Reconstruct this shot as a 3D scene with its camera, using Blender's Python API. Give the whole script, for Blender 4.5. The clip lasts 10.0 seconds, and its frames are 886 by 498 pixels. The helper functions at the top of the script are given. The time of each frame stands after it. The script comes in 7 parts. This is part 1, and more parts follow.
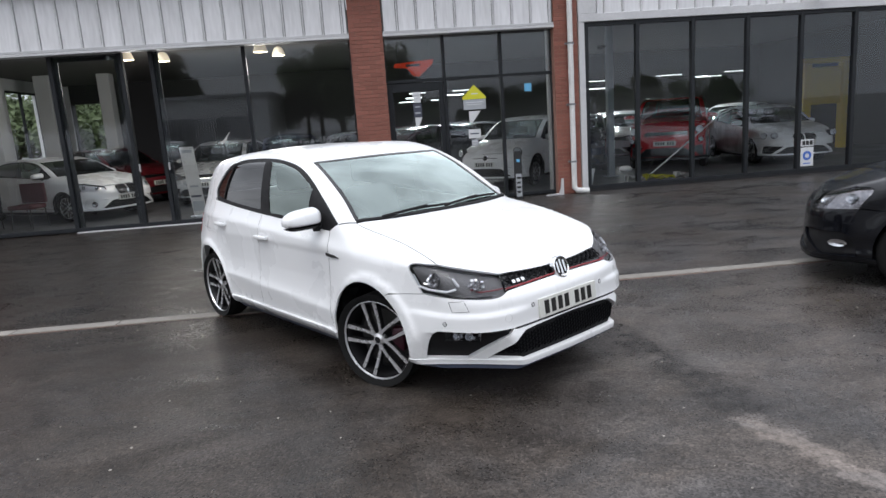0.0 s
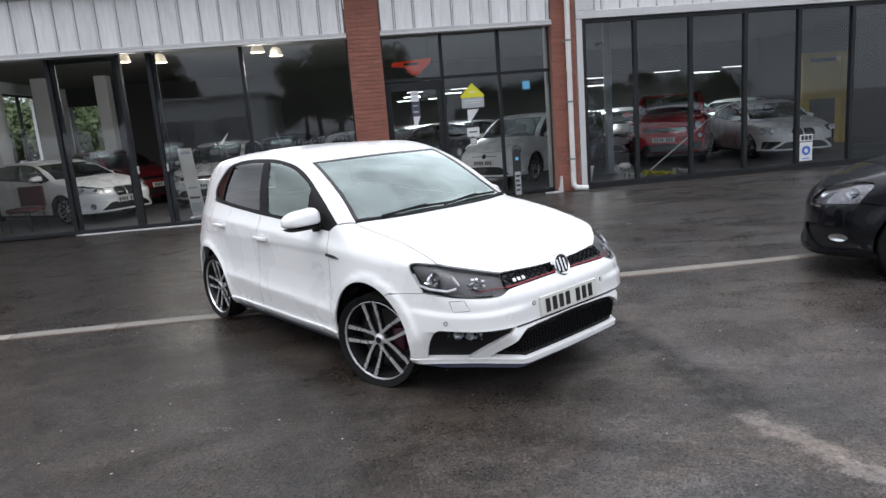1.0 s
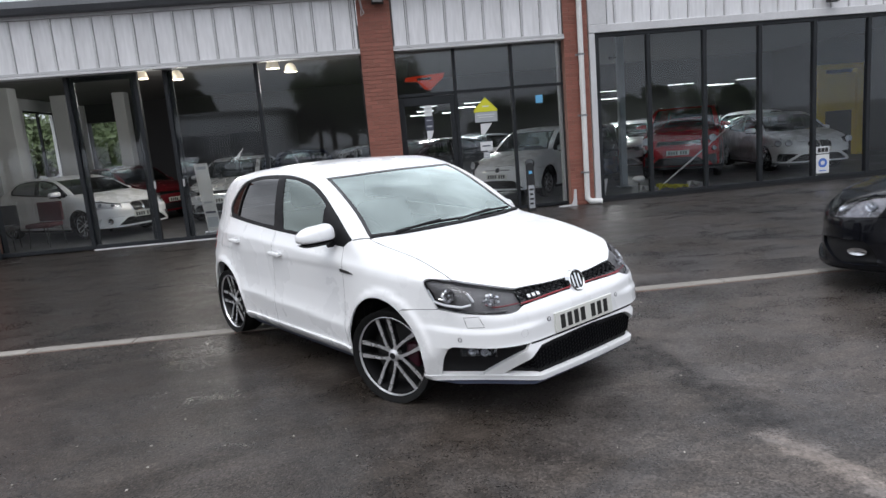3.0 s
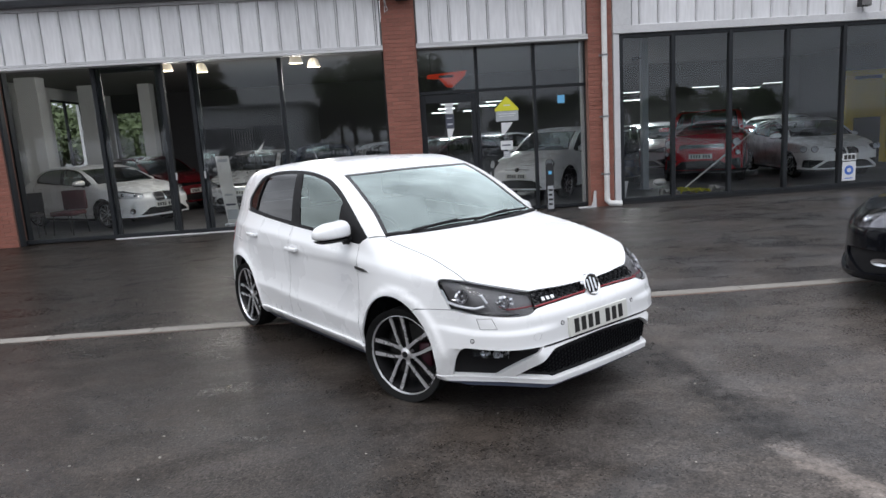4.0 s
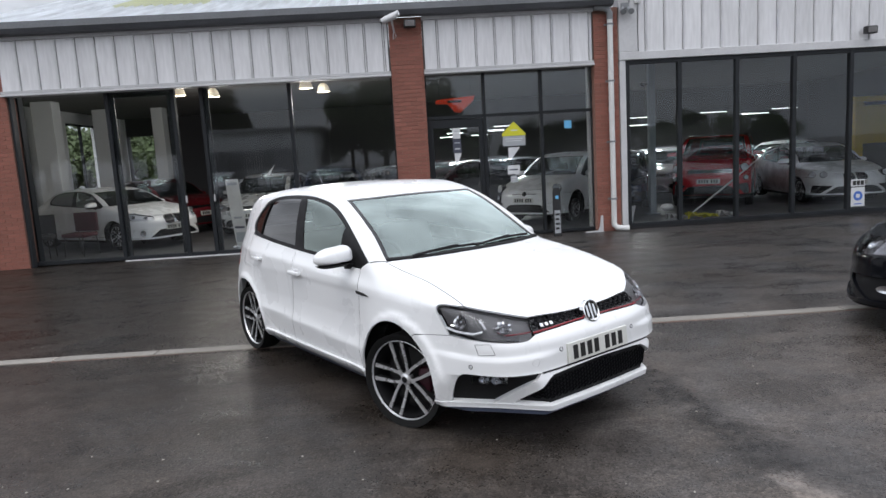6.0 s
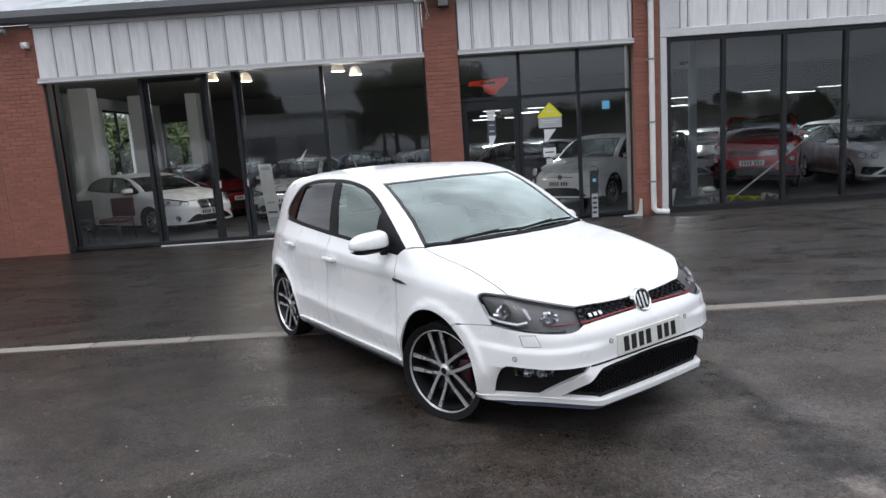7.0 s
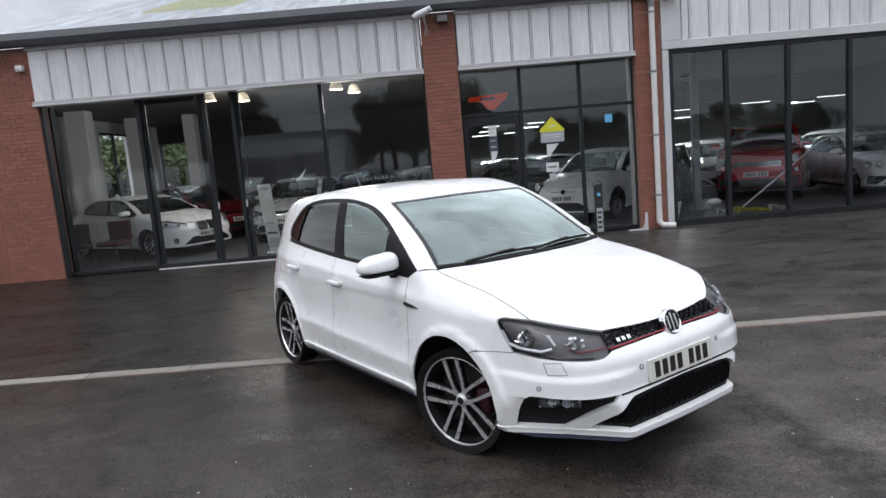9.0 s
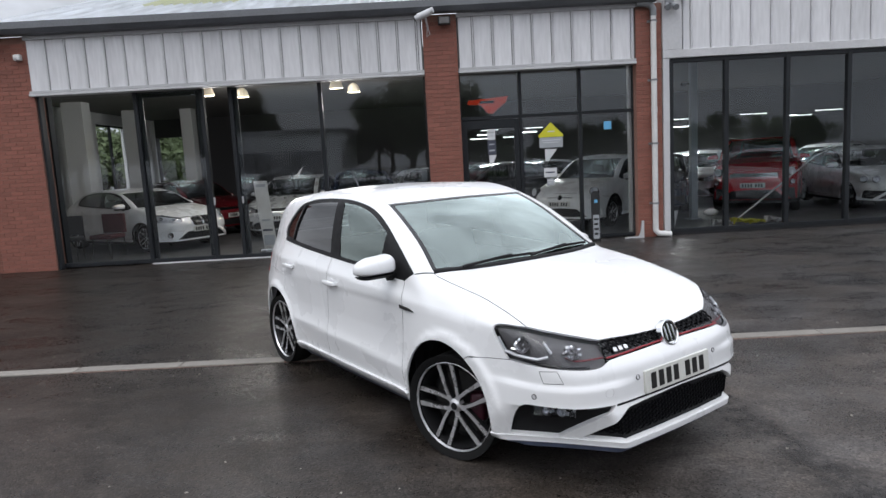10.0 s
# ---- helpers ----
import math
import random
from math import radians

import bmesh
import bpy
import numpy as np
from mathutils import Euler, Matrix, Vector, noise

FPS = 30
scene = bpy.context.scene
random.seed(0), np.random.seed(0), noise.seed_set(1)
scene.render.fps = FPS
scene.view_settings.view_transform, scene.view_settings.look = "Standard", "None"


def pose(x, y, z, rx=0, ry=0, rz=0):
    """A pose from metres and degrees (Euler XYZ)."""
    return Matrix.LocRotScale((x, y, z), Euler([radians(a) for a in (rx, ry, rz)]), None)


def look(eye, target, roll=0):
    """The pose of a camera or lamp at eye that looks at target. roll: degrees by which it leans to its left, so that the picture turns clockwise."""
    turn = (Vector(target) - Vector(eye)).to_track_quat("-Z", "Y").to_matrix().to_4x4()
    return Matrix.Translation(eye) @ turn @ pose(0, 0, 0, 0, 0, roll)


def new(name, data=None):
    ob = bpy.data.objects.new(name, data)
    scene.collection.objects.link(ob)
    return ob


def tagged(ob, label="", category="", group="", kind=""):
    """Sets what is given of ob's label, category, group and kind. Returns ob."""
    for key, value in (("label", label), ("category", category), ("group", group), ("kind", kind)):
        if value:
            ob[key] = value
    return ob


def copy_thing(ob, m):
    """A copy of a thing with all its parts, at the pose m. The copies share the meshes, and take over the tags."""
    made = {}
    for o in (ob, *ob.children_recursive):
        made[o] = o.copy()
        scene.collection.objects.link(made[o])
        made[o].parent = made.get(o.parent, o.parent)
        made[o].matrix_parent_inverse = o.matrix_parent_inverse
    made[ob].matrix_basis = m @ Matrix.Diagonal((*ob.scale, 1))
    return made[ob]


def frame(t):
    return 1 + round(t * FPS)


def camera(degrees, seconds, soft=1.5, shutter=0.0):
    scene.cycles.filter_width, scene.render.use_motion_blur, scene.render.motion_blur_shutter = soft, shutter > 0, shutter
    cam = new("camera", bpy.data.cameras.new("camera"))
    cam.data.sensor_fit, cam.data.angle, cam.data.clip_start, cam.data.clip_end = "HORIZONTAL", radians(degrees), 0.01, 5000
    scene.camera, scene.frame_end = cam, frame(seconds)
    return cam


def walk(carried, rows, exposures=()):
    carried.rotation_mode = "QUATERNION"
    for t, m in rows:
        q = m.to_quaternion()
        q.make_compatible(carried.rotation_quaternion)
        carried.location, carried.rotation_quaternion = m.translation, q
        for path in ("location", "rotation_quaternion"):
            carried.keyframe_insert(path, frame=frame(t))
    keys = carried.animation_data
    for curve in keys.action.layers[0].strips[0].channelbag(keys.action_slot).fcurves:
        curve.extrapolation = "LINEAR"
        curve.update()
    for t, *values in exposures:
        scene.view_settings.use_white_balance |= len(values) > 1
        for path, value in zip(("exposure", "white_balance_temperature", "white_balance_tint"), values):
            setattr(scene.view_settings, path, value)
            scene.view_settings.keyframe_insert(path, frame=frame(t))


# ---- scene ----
cam = camera(67.7, 10.0, soft=1.5)
PATH = [
    (0, (0.086, -5.397, 1.595), (0.29, -3.445, 1.215), -4.0),
    (0.5, (0.082, -5.385, 1.593), (0.291, -3.434, 1.21), -4.2),
    (1, (0.085, -5.381, 1.595), (0.29, -3.429, 1.211), -4.6),
    (1.5, (0.082, -5.378, 1.598), (0.279, -3.426, 1.211), -4.3),
    (2, (0.087, -5.384, 1.599), (0.273, -3.431, 1.21), -4.5),
    (2.5, (0.095, -5.372, 1.604), (0.28, -3.416, 1.23), -4.5),
    (3, (0.082, -5.375, 1.61), (0.251, -3.412, 1.268), -4.9),
    (3.2, (0.082, -5.367, 1.631), (0.217, -3.401, 1.292), -4.3),
    (4.5, (0.115, -5.365, 1.62), (0.226, -3.399, 1.271), -3.5),
    (5, (0.119, -5.375, 1.622), (0.22, -3.404, 1.295), -3.4),
    (6.3, (0.169, -5.391, 1.641), (0.251, -3.412, 1.369), -3.6),
    (6.5, (0.17, -5.358, 1.623), (0.236, -3.379, 1.344), -4.2),
    (7, (0.112, -5.197, 1.622), (0.104, -3.222, 1.305), -3.9),
    (7.5, (0.021, -5.054, 1.618), (0.053, -3.078, 1.314), -2.4),
    (8, (0.024, -5.023, 1.63), (0.031, -3.044, 1.34), -2.0),
    (8.5, (0.047, -4.997, 1.622), (0.048, -3.017, 1.343), -4.4),
    (9, (0.028, -4.975, 1.624), (0.028, -2.993, 1.356), -4.9),
    (9.5, (0.018, -4.95, 1.63), (0.026, -2.967, 1.367), -4.4),
    (10, (0.01, -4.945, 1.633), (0.027, -2.963, 1.369), -3.2),
]
walk(cam, [(t, look(eye, aim, roll)) for t, eye, aim, roll in PATH], exposures=((0.0, 0.25), (5.0, 0.22), (7.5, 0.13), (10.0, 0.10)))

# ---- light: an overcast sky, brighter overhead, and a very soft sun ----
world = bpy.data.worlds.new("overcast_sky")
scene.world = world
world.use_nodes = True
wn, wl = world.node_tree.nodes, world.node_tree.links
wn.clear()
w_out = wn.new("ShaderNodeOutputWorld")
w_bg = wn.new("ShaderNodeBackground")
w_sky = wn.new("ShaderNodeTexSky")
w_sky.sky_type = 'NISHITA'
w_sky.sun_disc = False
w_sky.sun_elevation = radians(48)
w_sky.sun_rotation = radians(200)
w_sky.air_density, w_sky.dust_density = 1.0, 3.0
w_tc = wn.new("ShaderNodeTexCoord")
w_sep = wn.new("ShaderNodeSeparateXYZ")
w_map = wn.new("ShaderNodeMapping")
w_map.inputs["Scale"].default_value = (1.0, 1.0, 2.2)
w_no = wn.new("ShaderNodeTexNoise")
w_no.inputs["Scale"].default_value = 3.2
w_no.inputs["Detail"].default_value = 6.0
w_no.inputs["Roughness"].default_value = 0.55
w_cr = wn.new("ShaderNodeMapRange")
w_cr.inputs[1].default_value, w_cr.inputs[2].default_value = 0.3, 0.72
w_cr.inputs[3].default_value, w_cr.inputs[4].default_value = 4.4, 11.6
w_gr = wn.new("ShaderNodeMapRange")
w_gr.inputs[1].default_value, w_gr.inputs[2].default_value = 0.0, 1.0
w_gr.inputs[3].default_value, w_gr.inputs[4].default_value = 0.55, 2.0
w_mul = wn.new("ShaderNodeMath")
w_mul.operation = 'MULTIPLY'
w_col = wn.new("ShaderNodeVectorMath")
w_col.operation = 'SCALE'
w_col.inputs[0].default_value = (0.945, 0.985, 1.08)
w_mix = wn.new("ShaderNodeMix")
w_mix.data_type = 'RGBA'
w_mix.inputs[0].default_value = 0.9
w_bg.inputs["Strength"].default_value = 0.125
wl.new(w_tc.outputs["Generated"], w_sep.inputs[0])
wl.new(w_tc.outputs["Generated"], w_map.inputs[0])
wl.new(w_map.outputs[0], w_no.inputs["Vector"])
wl.new(w_no.outputs[0], w_cr.inputs[0])
wl.new(w_sep.outputs[2], w_gr.inputs[0])
wl.new(w_cr.outputs[0], w_mul.inputs[0])
wl.new(w_gr.outputs[0], w_mul.inputs[1])
wl.new(w_mul.outputs[0], w_col.inputs["Scale"])
wl.new(w_sky.outputs[0], w_mix.inputs[6])
wl.new(w_col.outputs[0], w_mix.inputs[7])
wl.new(w_mix.outputs[2], w_bg.inputs["Color"])
wl.new(w_bg.outputs[0], w_out.inputs["Surface"])
sun = new("sun", bpy.data.lights.new("sun", 'SUN'))
sun.data.energy, sun.data.angle, sun.data.color = 0.6, radians(25), (1.0, 0.97, 0.93)
sun.matrix_world = look((-5, -8, 20), (0, 0, 0))

# ---- helpers ----
def part(name, bm, material, parent=None, label="", smooth=None):
    """Links a bmesh as one mesh object under a thing or a part."""
    me = bpy.data.meshes.new(name)
    bm.to_mesh(me)
    bm.free()
    for m in (material if isinstance(material, (list, tuple)) else [material]):
        me.materials.append(m)
    if smooth is not None:
        me.polygons.foreach_set("use_smooth", [True] * len(me.polygons))
        me.set_sharp_from_angle(angle=radians(smooth))
    ob = new(name, me)
    ob.parent = parent
    if label:
        ob["label"] = label
    return ob


def thing(name, m, label, category, group="", kind=""):
    ob = new(name)
    ob.empty_display_size = 0.2
    ob.matrix_basis = m
    return tagged(ob, label, category, group, kind)


def box(bm, x0, x1, y0, y1, z0, z1, bev=0.0, seg=1):
    r = bmesh.ops.create_cube(bm, size=1.0)
    vs = r["verts"]
    for v in vs:
        v.co = Vector((x0 + (v.co.x + .5) * (x1 - x0), y0 + (v.co.y + .5) * (y1 - y0), z0 + (v.co.z + .5) * (z1 - z0)))
    if bev:
        es = list({e for v in vs for e in v.link_edges})
        bmesh.ops.bevel(bm, geom=es, offset=bev, segments=seg, affect='EDGES', profile=0.5)
    return bm


def box_bm(*a, **k):
    return box(bmesh.new(), *a, **k)


def tube(bm, pts, rad, seg=10, cap=True):
    """A round bar along points; rad: one radius or one for each point."""
    pts = [Vector(p) for p in pts]
    rads = rad if isinstance(rad, (list, tuple)) else [rad] * len(pts)
    rings, up = [], None
    for i, p in enumerate(pts):
        d = (pts[min(i + 1, len(pts) - 1)] - pts[max(i - 1, 0)]).normalized()
        if up is None:
            up = d.orthogonal().normalized()
        up = (up - d * up.dot(d)).normalized()
        sd = d.cross(up)
        rings.append([bm.verts.new(p + (up * math.cos(a) + sd * math.sin(a)) * rads[i]) for a in (2 * math.pi * k / seg for k in range(seg))])
    for r0, r1 in zip(rings, rings[1:]):
        for k in range(seg):
            bm.faces.new((r0[k], r0[(k + 1) % seg], r1[(k + 1) % seg], r1[k]))
    if cap:
        bm.faces.new(rings[0][::-1])
        bm.faces.new(rings[-1])
    return bm


def lathe(bm, prof, seg=32, axis='Y'):
    """Turns (radius, offset) pairs about an axis."""
    rings = []
    for r, o in prof:
        ring = []
        for k in range(seg):
            a = 2 * math.pi * k / seg
            c, s = r * math.cos(a), r * math.sin(a)
            ring.append(bm.verts.new({'Y': (c, o, s), 'Z': (c, s, o), 'X': (o, c, s)}[axis]))
        rings.append(ring)
    for r0, r1 in zip(rings, rings[1:]):
        for k in range(seg):
            bm.faces.new((r0[k], r0[(k + 1) % seg], r1[(k + 1) % seg], r1[k]))
    bmesh.ops.recalc_face_normals(bm, faces=bm.faces)
    return bm


def prism(bm, poly, y0, y1, axis='Y'):
    """Extrudes a closed outline of (a, b) pairs along an axis."""
    def at(a, b, o):
        return {'Y': (a, o, b), 'X': (o, a, b), 'Z': (a, b, o)}[axis]
    f0 = [bm.verts.new(at(a, b, y0)) for a, b in poly]
    f1 = [bm.verts.new(at(a, b, y1)) for a, b in poly]
    n = len(poly)
    fs = [bm.faces.new(f0), bm.faces.new(f1[::-1])]
    for i in range(n):
        fs.append(bm.faces.new((f0[i], f1[i], f1[(i + 1) % n], f0[(i + 1) % n])))
    bmesh.ops.recalc_face_normals(bm, faces=fs)
    return bm


# ---- materials ----
def nodes_of(name):
    m = bpy.data.materials.new(name)
    m.use_nodes = True
    t = m.node_tree
    return m, t.nodes, t.links, t.nodes["Principled BSDF"]


def mat(name, color, rough=0.6, metal=0.0, var=0.12, scale=6.0, fine=60.0, streak=None, bump=0.0, rvar=0.1, rand=0.0, coat=0.0, spec=0.5, flakes=0.0):
    """A surface with slow and fine variation of colour and gloss, and fine relief."""
    m, n, l, p = nodes_of(name)
    tc = n.new("ShaderNodeTexCoord")
    a, b = n.new("ShaderNodeTexNoise"), n.new("ShaderNodeTexNoise")
    a.inputs["Scale"].default_value, b.inputs["Scale"].default_value = scale, fine
    a.inputs["Detail"].default_value, b.inputs["Detail"].default_value = 5.0, 3.0
    src = tc.outputs["Object"]
    if streak:
        mp = n.new("ShaderNodeMapping")
        mp.inputs["Scale"].default_value = streak
        l.new(src, mp.inputs[0])
        src = mp.outputs[0]
    l.new(src, a.inputs["Vector"])
    l.new(src, b.inputs["Vector"])
    s = n.new("ShaderNodeMath")
    s.operation = 'MULTIPLY_ADD'
    s.inputs[1].default_value = 0.45
    l.new(b.outputs[0], s.inputs[0])
    s2 = n.new("ShaderNodeMath")
    s2.operation = 'MULTIPLY'
    s2.inputs[1].default_value = 0.55
    l.new(a.outputs[0], s2.inputs[0])
    l.new(s2.outputs[0], s.inputs[2])
    k = n.new("ShaderNodeMapRange")
    k.inputs[1].default_value, k.inputs[2].default_value = 0.3, 0.7
    k.inputs[3].default_value, k.inputs[4].default_value = 1 - var, 1 + var
    l.new(s.outputs[0], k.inputs[0])
    last = k.outputs[0]
    if rand:
        oi = n.new("ShaderNodeObjectInfo")
        rr = n.new("ShaderNodeMapRange")
        rr.inputs[3].default_value, rr.inputs[4].default_value = 1 - rand, 1 + rand
        l.new(oi.outputs["Random"], rr.inputs[0])
        mm = n.new("ShaderNodeMath")
        mm.operation = 'MULTIPLY'
        l.new(last, mm.inputs[0])
        l.new(rr.outputs[0], mm.inputs[1])
        last = mm.outputs[0]
    c = n.new("ShaderNodeVectorMath")
    c.operation = 'SCALE'
    c.inputs[0].default_value = color
    l.new(last, c.inputs["Scale"])
    l.new(c.outputs[0], p.inputs["Base Color"])
    rg = n.new("ShaderNodeMapRange")
    rg.inputs[1].default_value, rg.inputs[2].default_value = 0.3, 0.7
    rg.inputs[3].default_value, rg.inputs[4].default_value = max(0.0, rough - rvar), min(1.0, rough + rvar)
    l.new(a.outputs[0], rg.inputs[0])
    l.new(rg.outputs[0], p.inputs["Roughness"])
    p.inputs["Metallic"].default_value = metal
    p.inputs["Specular IOR Level"].default_value = spec
    p.inputs["Coat Weight"].default_value = coat
    p.inputs["Coat Roughness"].default_value = 0.04
    if bump:
        bp = n.new("ShaderNodeBump")
        bp.inputs["Strength"].default_value = bump
        bp.inputs["Distance"].default_value = 0.01
        l.new(s.outputs[0], bp.inputs["Height"])
        l.new(bp.outputs[0], p.inputs["Normal"])
    return m


def glass(name, tint=(0.9, 0.95, 0.95), ior=1.52, gloss=1.0, rough=0.0, tone=(1.0, 1.0, 1.0)):
    """A thin pane: clear through, with a mirror's share by Fresnel."""
    m, n, l, p = nodes_of(name)
    n.remove(p)
    tr, gl, fr, mx = (n.new(k) for k in ("ShaderNodeBsdfTransparent", "ShaderNodeBsdfGlossy", "ShaderNodeFresnel", "ShaderNodeMixShader"))
    tr.inputs[0].default_value = (*tint, 1)
    gl.inputs["Roughness"].default_value = rough
    gl.inputs["Color"].default_value = (*tone, 1)
    fr.inputs["IOR"].default_value = ior
    f2 = n.new("ShaderNodeMath")
    f2.operation = 'MULTIPLY'
    f2.inputs[1].default_value = gloss
    f2.use_clamp = True
    l.new(fr.outputs[0], f2.inputs[0])
    l.new(f2.outputs[0], mx.inputs[0])
    l.new(tr.outputs[0], mx.inputs[1])
    l.new(gl.outputs[0], mx.inputs[2])
    l.new(mx.outputs[0], n["Material Output"].inputs[0])
    return m


def glow(name, color, strength):
    m, n, l, p = nodes_of(name)
    p.inputs["Base Color"].default_value = (*color, 1)
    p.inputs["Emission Color"].default_value = (*color, 1)
    p.inputs["Emission Strength"].default_value = strength
    return m


def asphalt_mat():
    m, n, l, p = nodes_of("wet_asphalt")
    g = n.new("ShaderNodeNewGeometry")

    def noise_at(scale, detail=4.0, rough=0.55, dist=0.0, squash=None):
        t = n.new("ShaderNodeTexNoise")
        t.inputs["Scale"].default_value, t.inputs["Detail"].default_value = scale, detail
        t.inputs["Roughness"].default_value, t.inputs["Distortion"].default_value = rough, dist
        if squash:
            mp = n.new("ShaderNodeMapping")
            mp.inputs["Scale"].default_value = squash
            l.new(g.outputs["Position"], mp.inputs[0])
            l.new(mp.outputs[0], t.inputs["Vector"])
        else:
            l.new(g.outputs["Position"], t.inputs["Vector"])
        return t.outputs[0]

    def rng(v, a, b, c, d):
        t = n.new("ShaderNodeMapRange")
        for i, x in enumerate((a, b, c, d)):
            t.inputs[i + 1].default_value = x
        l.new(v, t.inputs[0])
        return t.outputs[0]

    def op(kind, a, b, clamp=False):
        t = n.new("ShaderNodeMath")
        t.operation, t.use_clamp = kind, clamp
        for i, x in enumerate((a, b)):
            if isinstance(x, (int, float)):
                t.inputs[i].default_value = x
            else:
                l.new(x, t.inputs[i])
        return t.outputs[0]

    wet = rng(noise_at(0.62, 6, 0.66, 0.9, (1.0, 1.5, 1.0)), 0.41, 0.60, 0.0, 1.0)
    wet2 = rng(noise_at(1.5, 6, 0.65, 0.5, (1.0, 1.8, 1.0)), 0.44, 0.58, 0.0, 1.0)
    damp = op('MULTIPLY', op('ADD', op('MULTIPLY', wet, 0.6), op('MULTIPLY', wet2, 0.45)), 1.0, True)
    vo = n.new("ShaderNodeTexVoronoi")
    vo.inputs["Scale"].default_value = 95.0
    l.new(g.outputs["Position"], vo.inputs["Vector"])
    chip = n.new("ShaderNodeSeparateColor")
    l.new(vo.outputs["Color"], chip.inputs[0])
    grain = rng(chip.outputs[0], 0.0, 1.0, 0.5, 1.55)
    pale = rng(chip.outputs[1], 0.93, 1.0, 0.0, 1.0)
    base = op('MULTIPLY', rng(damp, 0.0, 1.0, 0.037, 0.019), grain)
    base = op('MULTIPLY', base, rng(noise_at(9.0, 6, 0.7), 0.3, 0.7, 0.7, 1.3))
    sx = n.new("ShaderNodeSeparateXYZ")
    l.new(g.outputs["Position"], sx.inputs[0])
    # ramp in x for the sky's wet sheen, painted into the base colour
    sheen_ramp = op('ADD', sx.outputs[0], rng(noise_at(0.8, 5, 0.6), 0.3, 0.7, -1.6, 1.6))
    # lighter right for sheen; darker in y as painted reflection of the dark front
    base = op('MULTIPLY', op('MULTIPLY', base, rng(sheen_ramp, -1.0, 2.6, 0.84, 1.95)), rng(sx.outputs[1], -1.5, 2.5, 1.0, 0.62))
    # blotches where the surface has dried unevenly
    blotch = rng(noise_at(1.0, 6, 0.62, 1.2, (0.8, 1.5, 1.0)), 0.40, 0.60, 0.0, 1.0)
    base = op('MULTIPLY', base, rng(blotch, 0.0, 1.0, 0.78, 1.26))
    base = op('ADD', base, op('MULTIPLY', pale, 0.035))
    # a pale dried runnel with a ragged edge, and the dark damp patch above it
    sp = n.new("ShaderNodeSeparateXYZ")
    l.new(g.outputs["Position"], sp.inputs[0])
    rag = rng(noise_at(5.0, 5, 0.7), 0.25, 0.75, -0.09, 0.09)
    ux, uy = RUN_DIR
    rx, ry = op('SUBTRACT', sp.outputs[0], RUN_AT[0]), op('SUBTRACT', sp.outputs[1], RUN_AT[1])
    along = op('ADD', op('MULTIPLY', rx, ux), op('MULTIPLY', ry, uy))
    off = op('ADD', op('SUBTRACT', op('MULTIPLY', rx, -uy), op('MULTIPLY', ry, -ux)), rag)
    ahead = op('MAXIMUM', along, 0.0)
    off = op('ADD', off, op('MULTIPLY', op('MULTIPLY', ahead, ahead), -0.15))
    pale_w = op('MULTIPLY', rng(op('ABSOLUTE', off, 0.0), 0.045, 0.11, 1.0, 0.0), op('MULTIPLY', rng(along, 0.0, 0.1, 0.0, 1.0), rng(along, 1.5, 2.6, 1.0, 0.0)))
    dark_w = op('MULTIPLY', rng(op('ABSOLUTE', op('ADD', off, -0.05), 0.0), 0.05, 0.22, 1.0, 0.0), op('MULTIPLY', rng(along, 0.05, 0.2, 1.0, 0.0), rng(along, -2.1, -1.5, 0.0, 1.0)))
    pale_w = op('MULTIPLY', pale_w, rng(noise_at(22.0, 4, 0.7), 0.35, 0.6, 0.35, 1.0))
    base = op('ADD', base, op('MULTIPLY', pale_w, 0.11))
    dark_w = op('MULTIPLY', dark_w, rng(noise_at(7.0, 6, 0.75), 0.38, 0.55, 0.15, 1.0))
    base = op('MULTIPLY', base, rng(dark_w, 0.0, 1.0, 1.0, 0.3))
    tone = n.new("ShaderNodeMix")
    tone.data_type = 'RGBA'
    tone.inputs[6].default_value, tone.inputs[7].default_value = (1.06, 0.98, 0.95, 1), (1.20, 0.98, 0.82, 1)
    l.new(op('ADD', op('MULTIPLY', rng(noise_at(0.9, 5, 0.65, 0.8), 0.42, 0.58, 0.0, 1.0), 0.6), rng(sheen_ramp, 2.5, -2.0, 0.0, 0.85), True), tone.inputs[0])
    cc = n.new("ShaderNodeVectorMath")
    cc.operation = 'SCALE'
    l.new(tone.outputs[2], cc.inputs[0])
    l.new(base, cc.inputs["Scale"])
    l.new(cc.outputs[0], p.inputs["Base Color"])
    damp = op('MAXIMUM', damp, dark_w)
    rg = op('ADD', rng(damp, 0.0, 1.0, 0.40, 0.25), rng(chip.outputs[2], 0.0, 1.0, -0.06, 0.1))
    l.new(rg, p.inputs["Roughness"])
    # specular lowered on the left towards the showroom, to hold back grazing sheen
    dull = op('MULTIPLY', rng(sx.outputs[1], -1.6, 0.4, 0.0, 1.0), rng(sx.outputs[0], 0.5, -1.5, 0.0, 1.0))
    l.new(op('MULTIPLY', op('MULTIPLY', rng(damp, 0.0, 1.0, 0.17, 0.27), op('MULTIPLY', rng(dull, 0.0, 1.0, 1.0, 0.62), rng(blotch, 0.0, 1.0, 0.82, 1.15))), rng(dark_w, 0.0, 1.0, 1.0, 0.7)), p.inputs["Specular IOR Level"])
    bp = n.new("ShaderNodeBump")
    bp.inputs["Strength"].default_value = 0.3
    bp.inputs["Distance"].default_value = 0.006
    hgt = op('ADD', op('MULTIPLY', vo.outputs["Distance"], -0.6), op('MULTIPLY', noise_at(30.0, 4, 0.6), 0.8))
    l.new(hgt, bp.inputs["Height"])
    l.new(bp.outputs[0], p.inputs["Normal"])
    return m


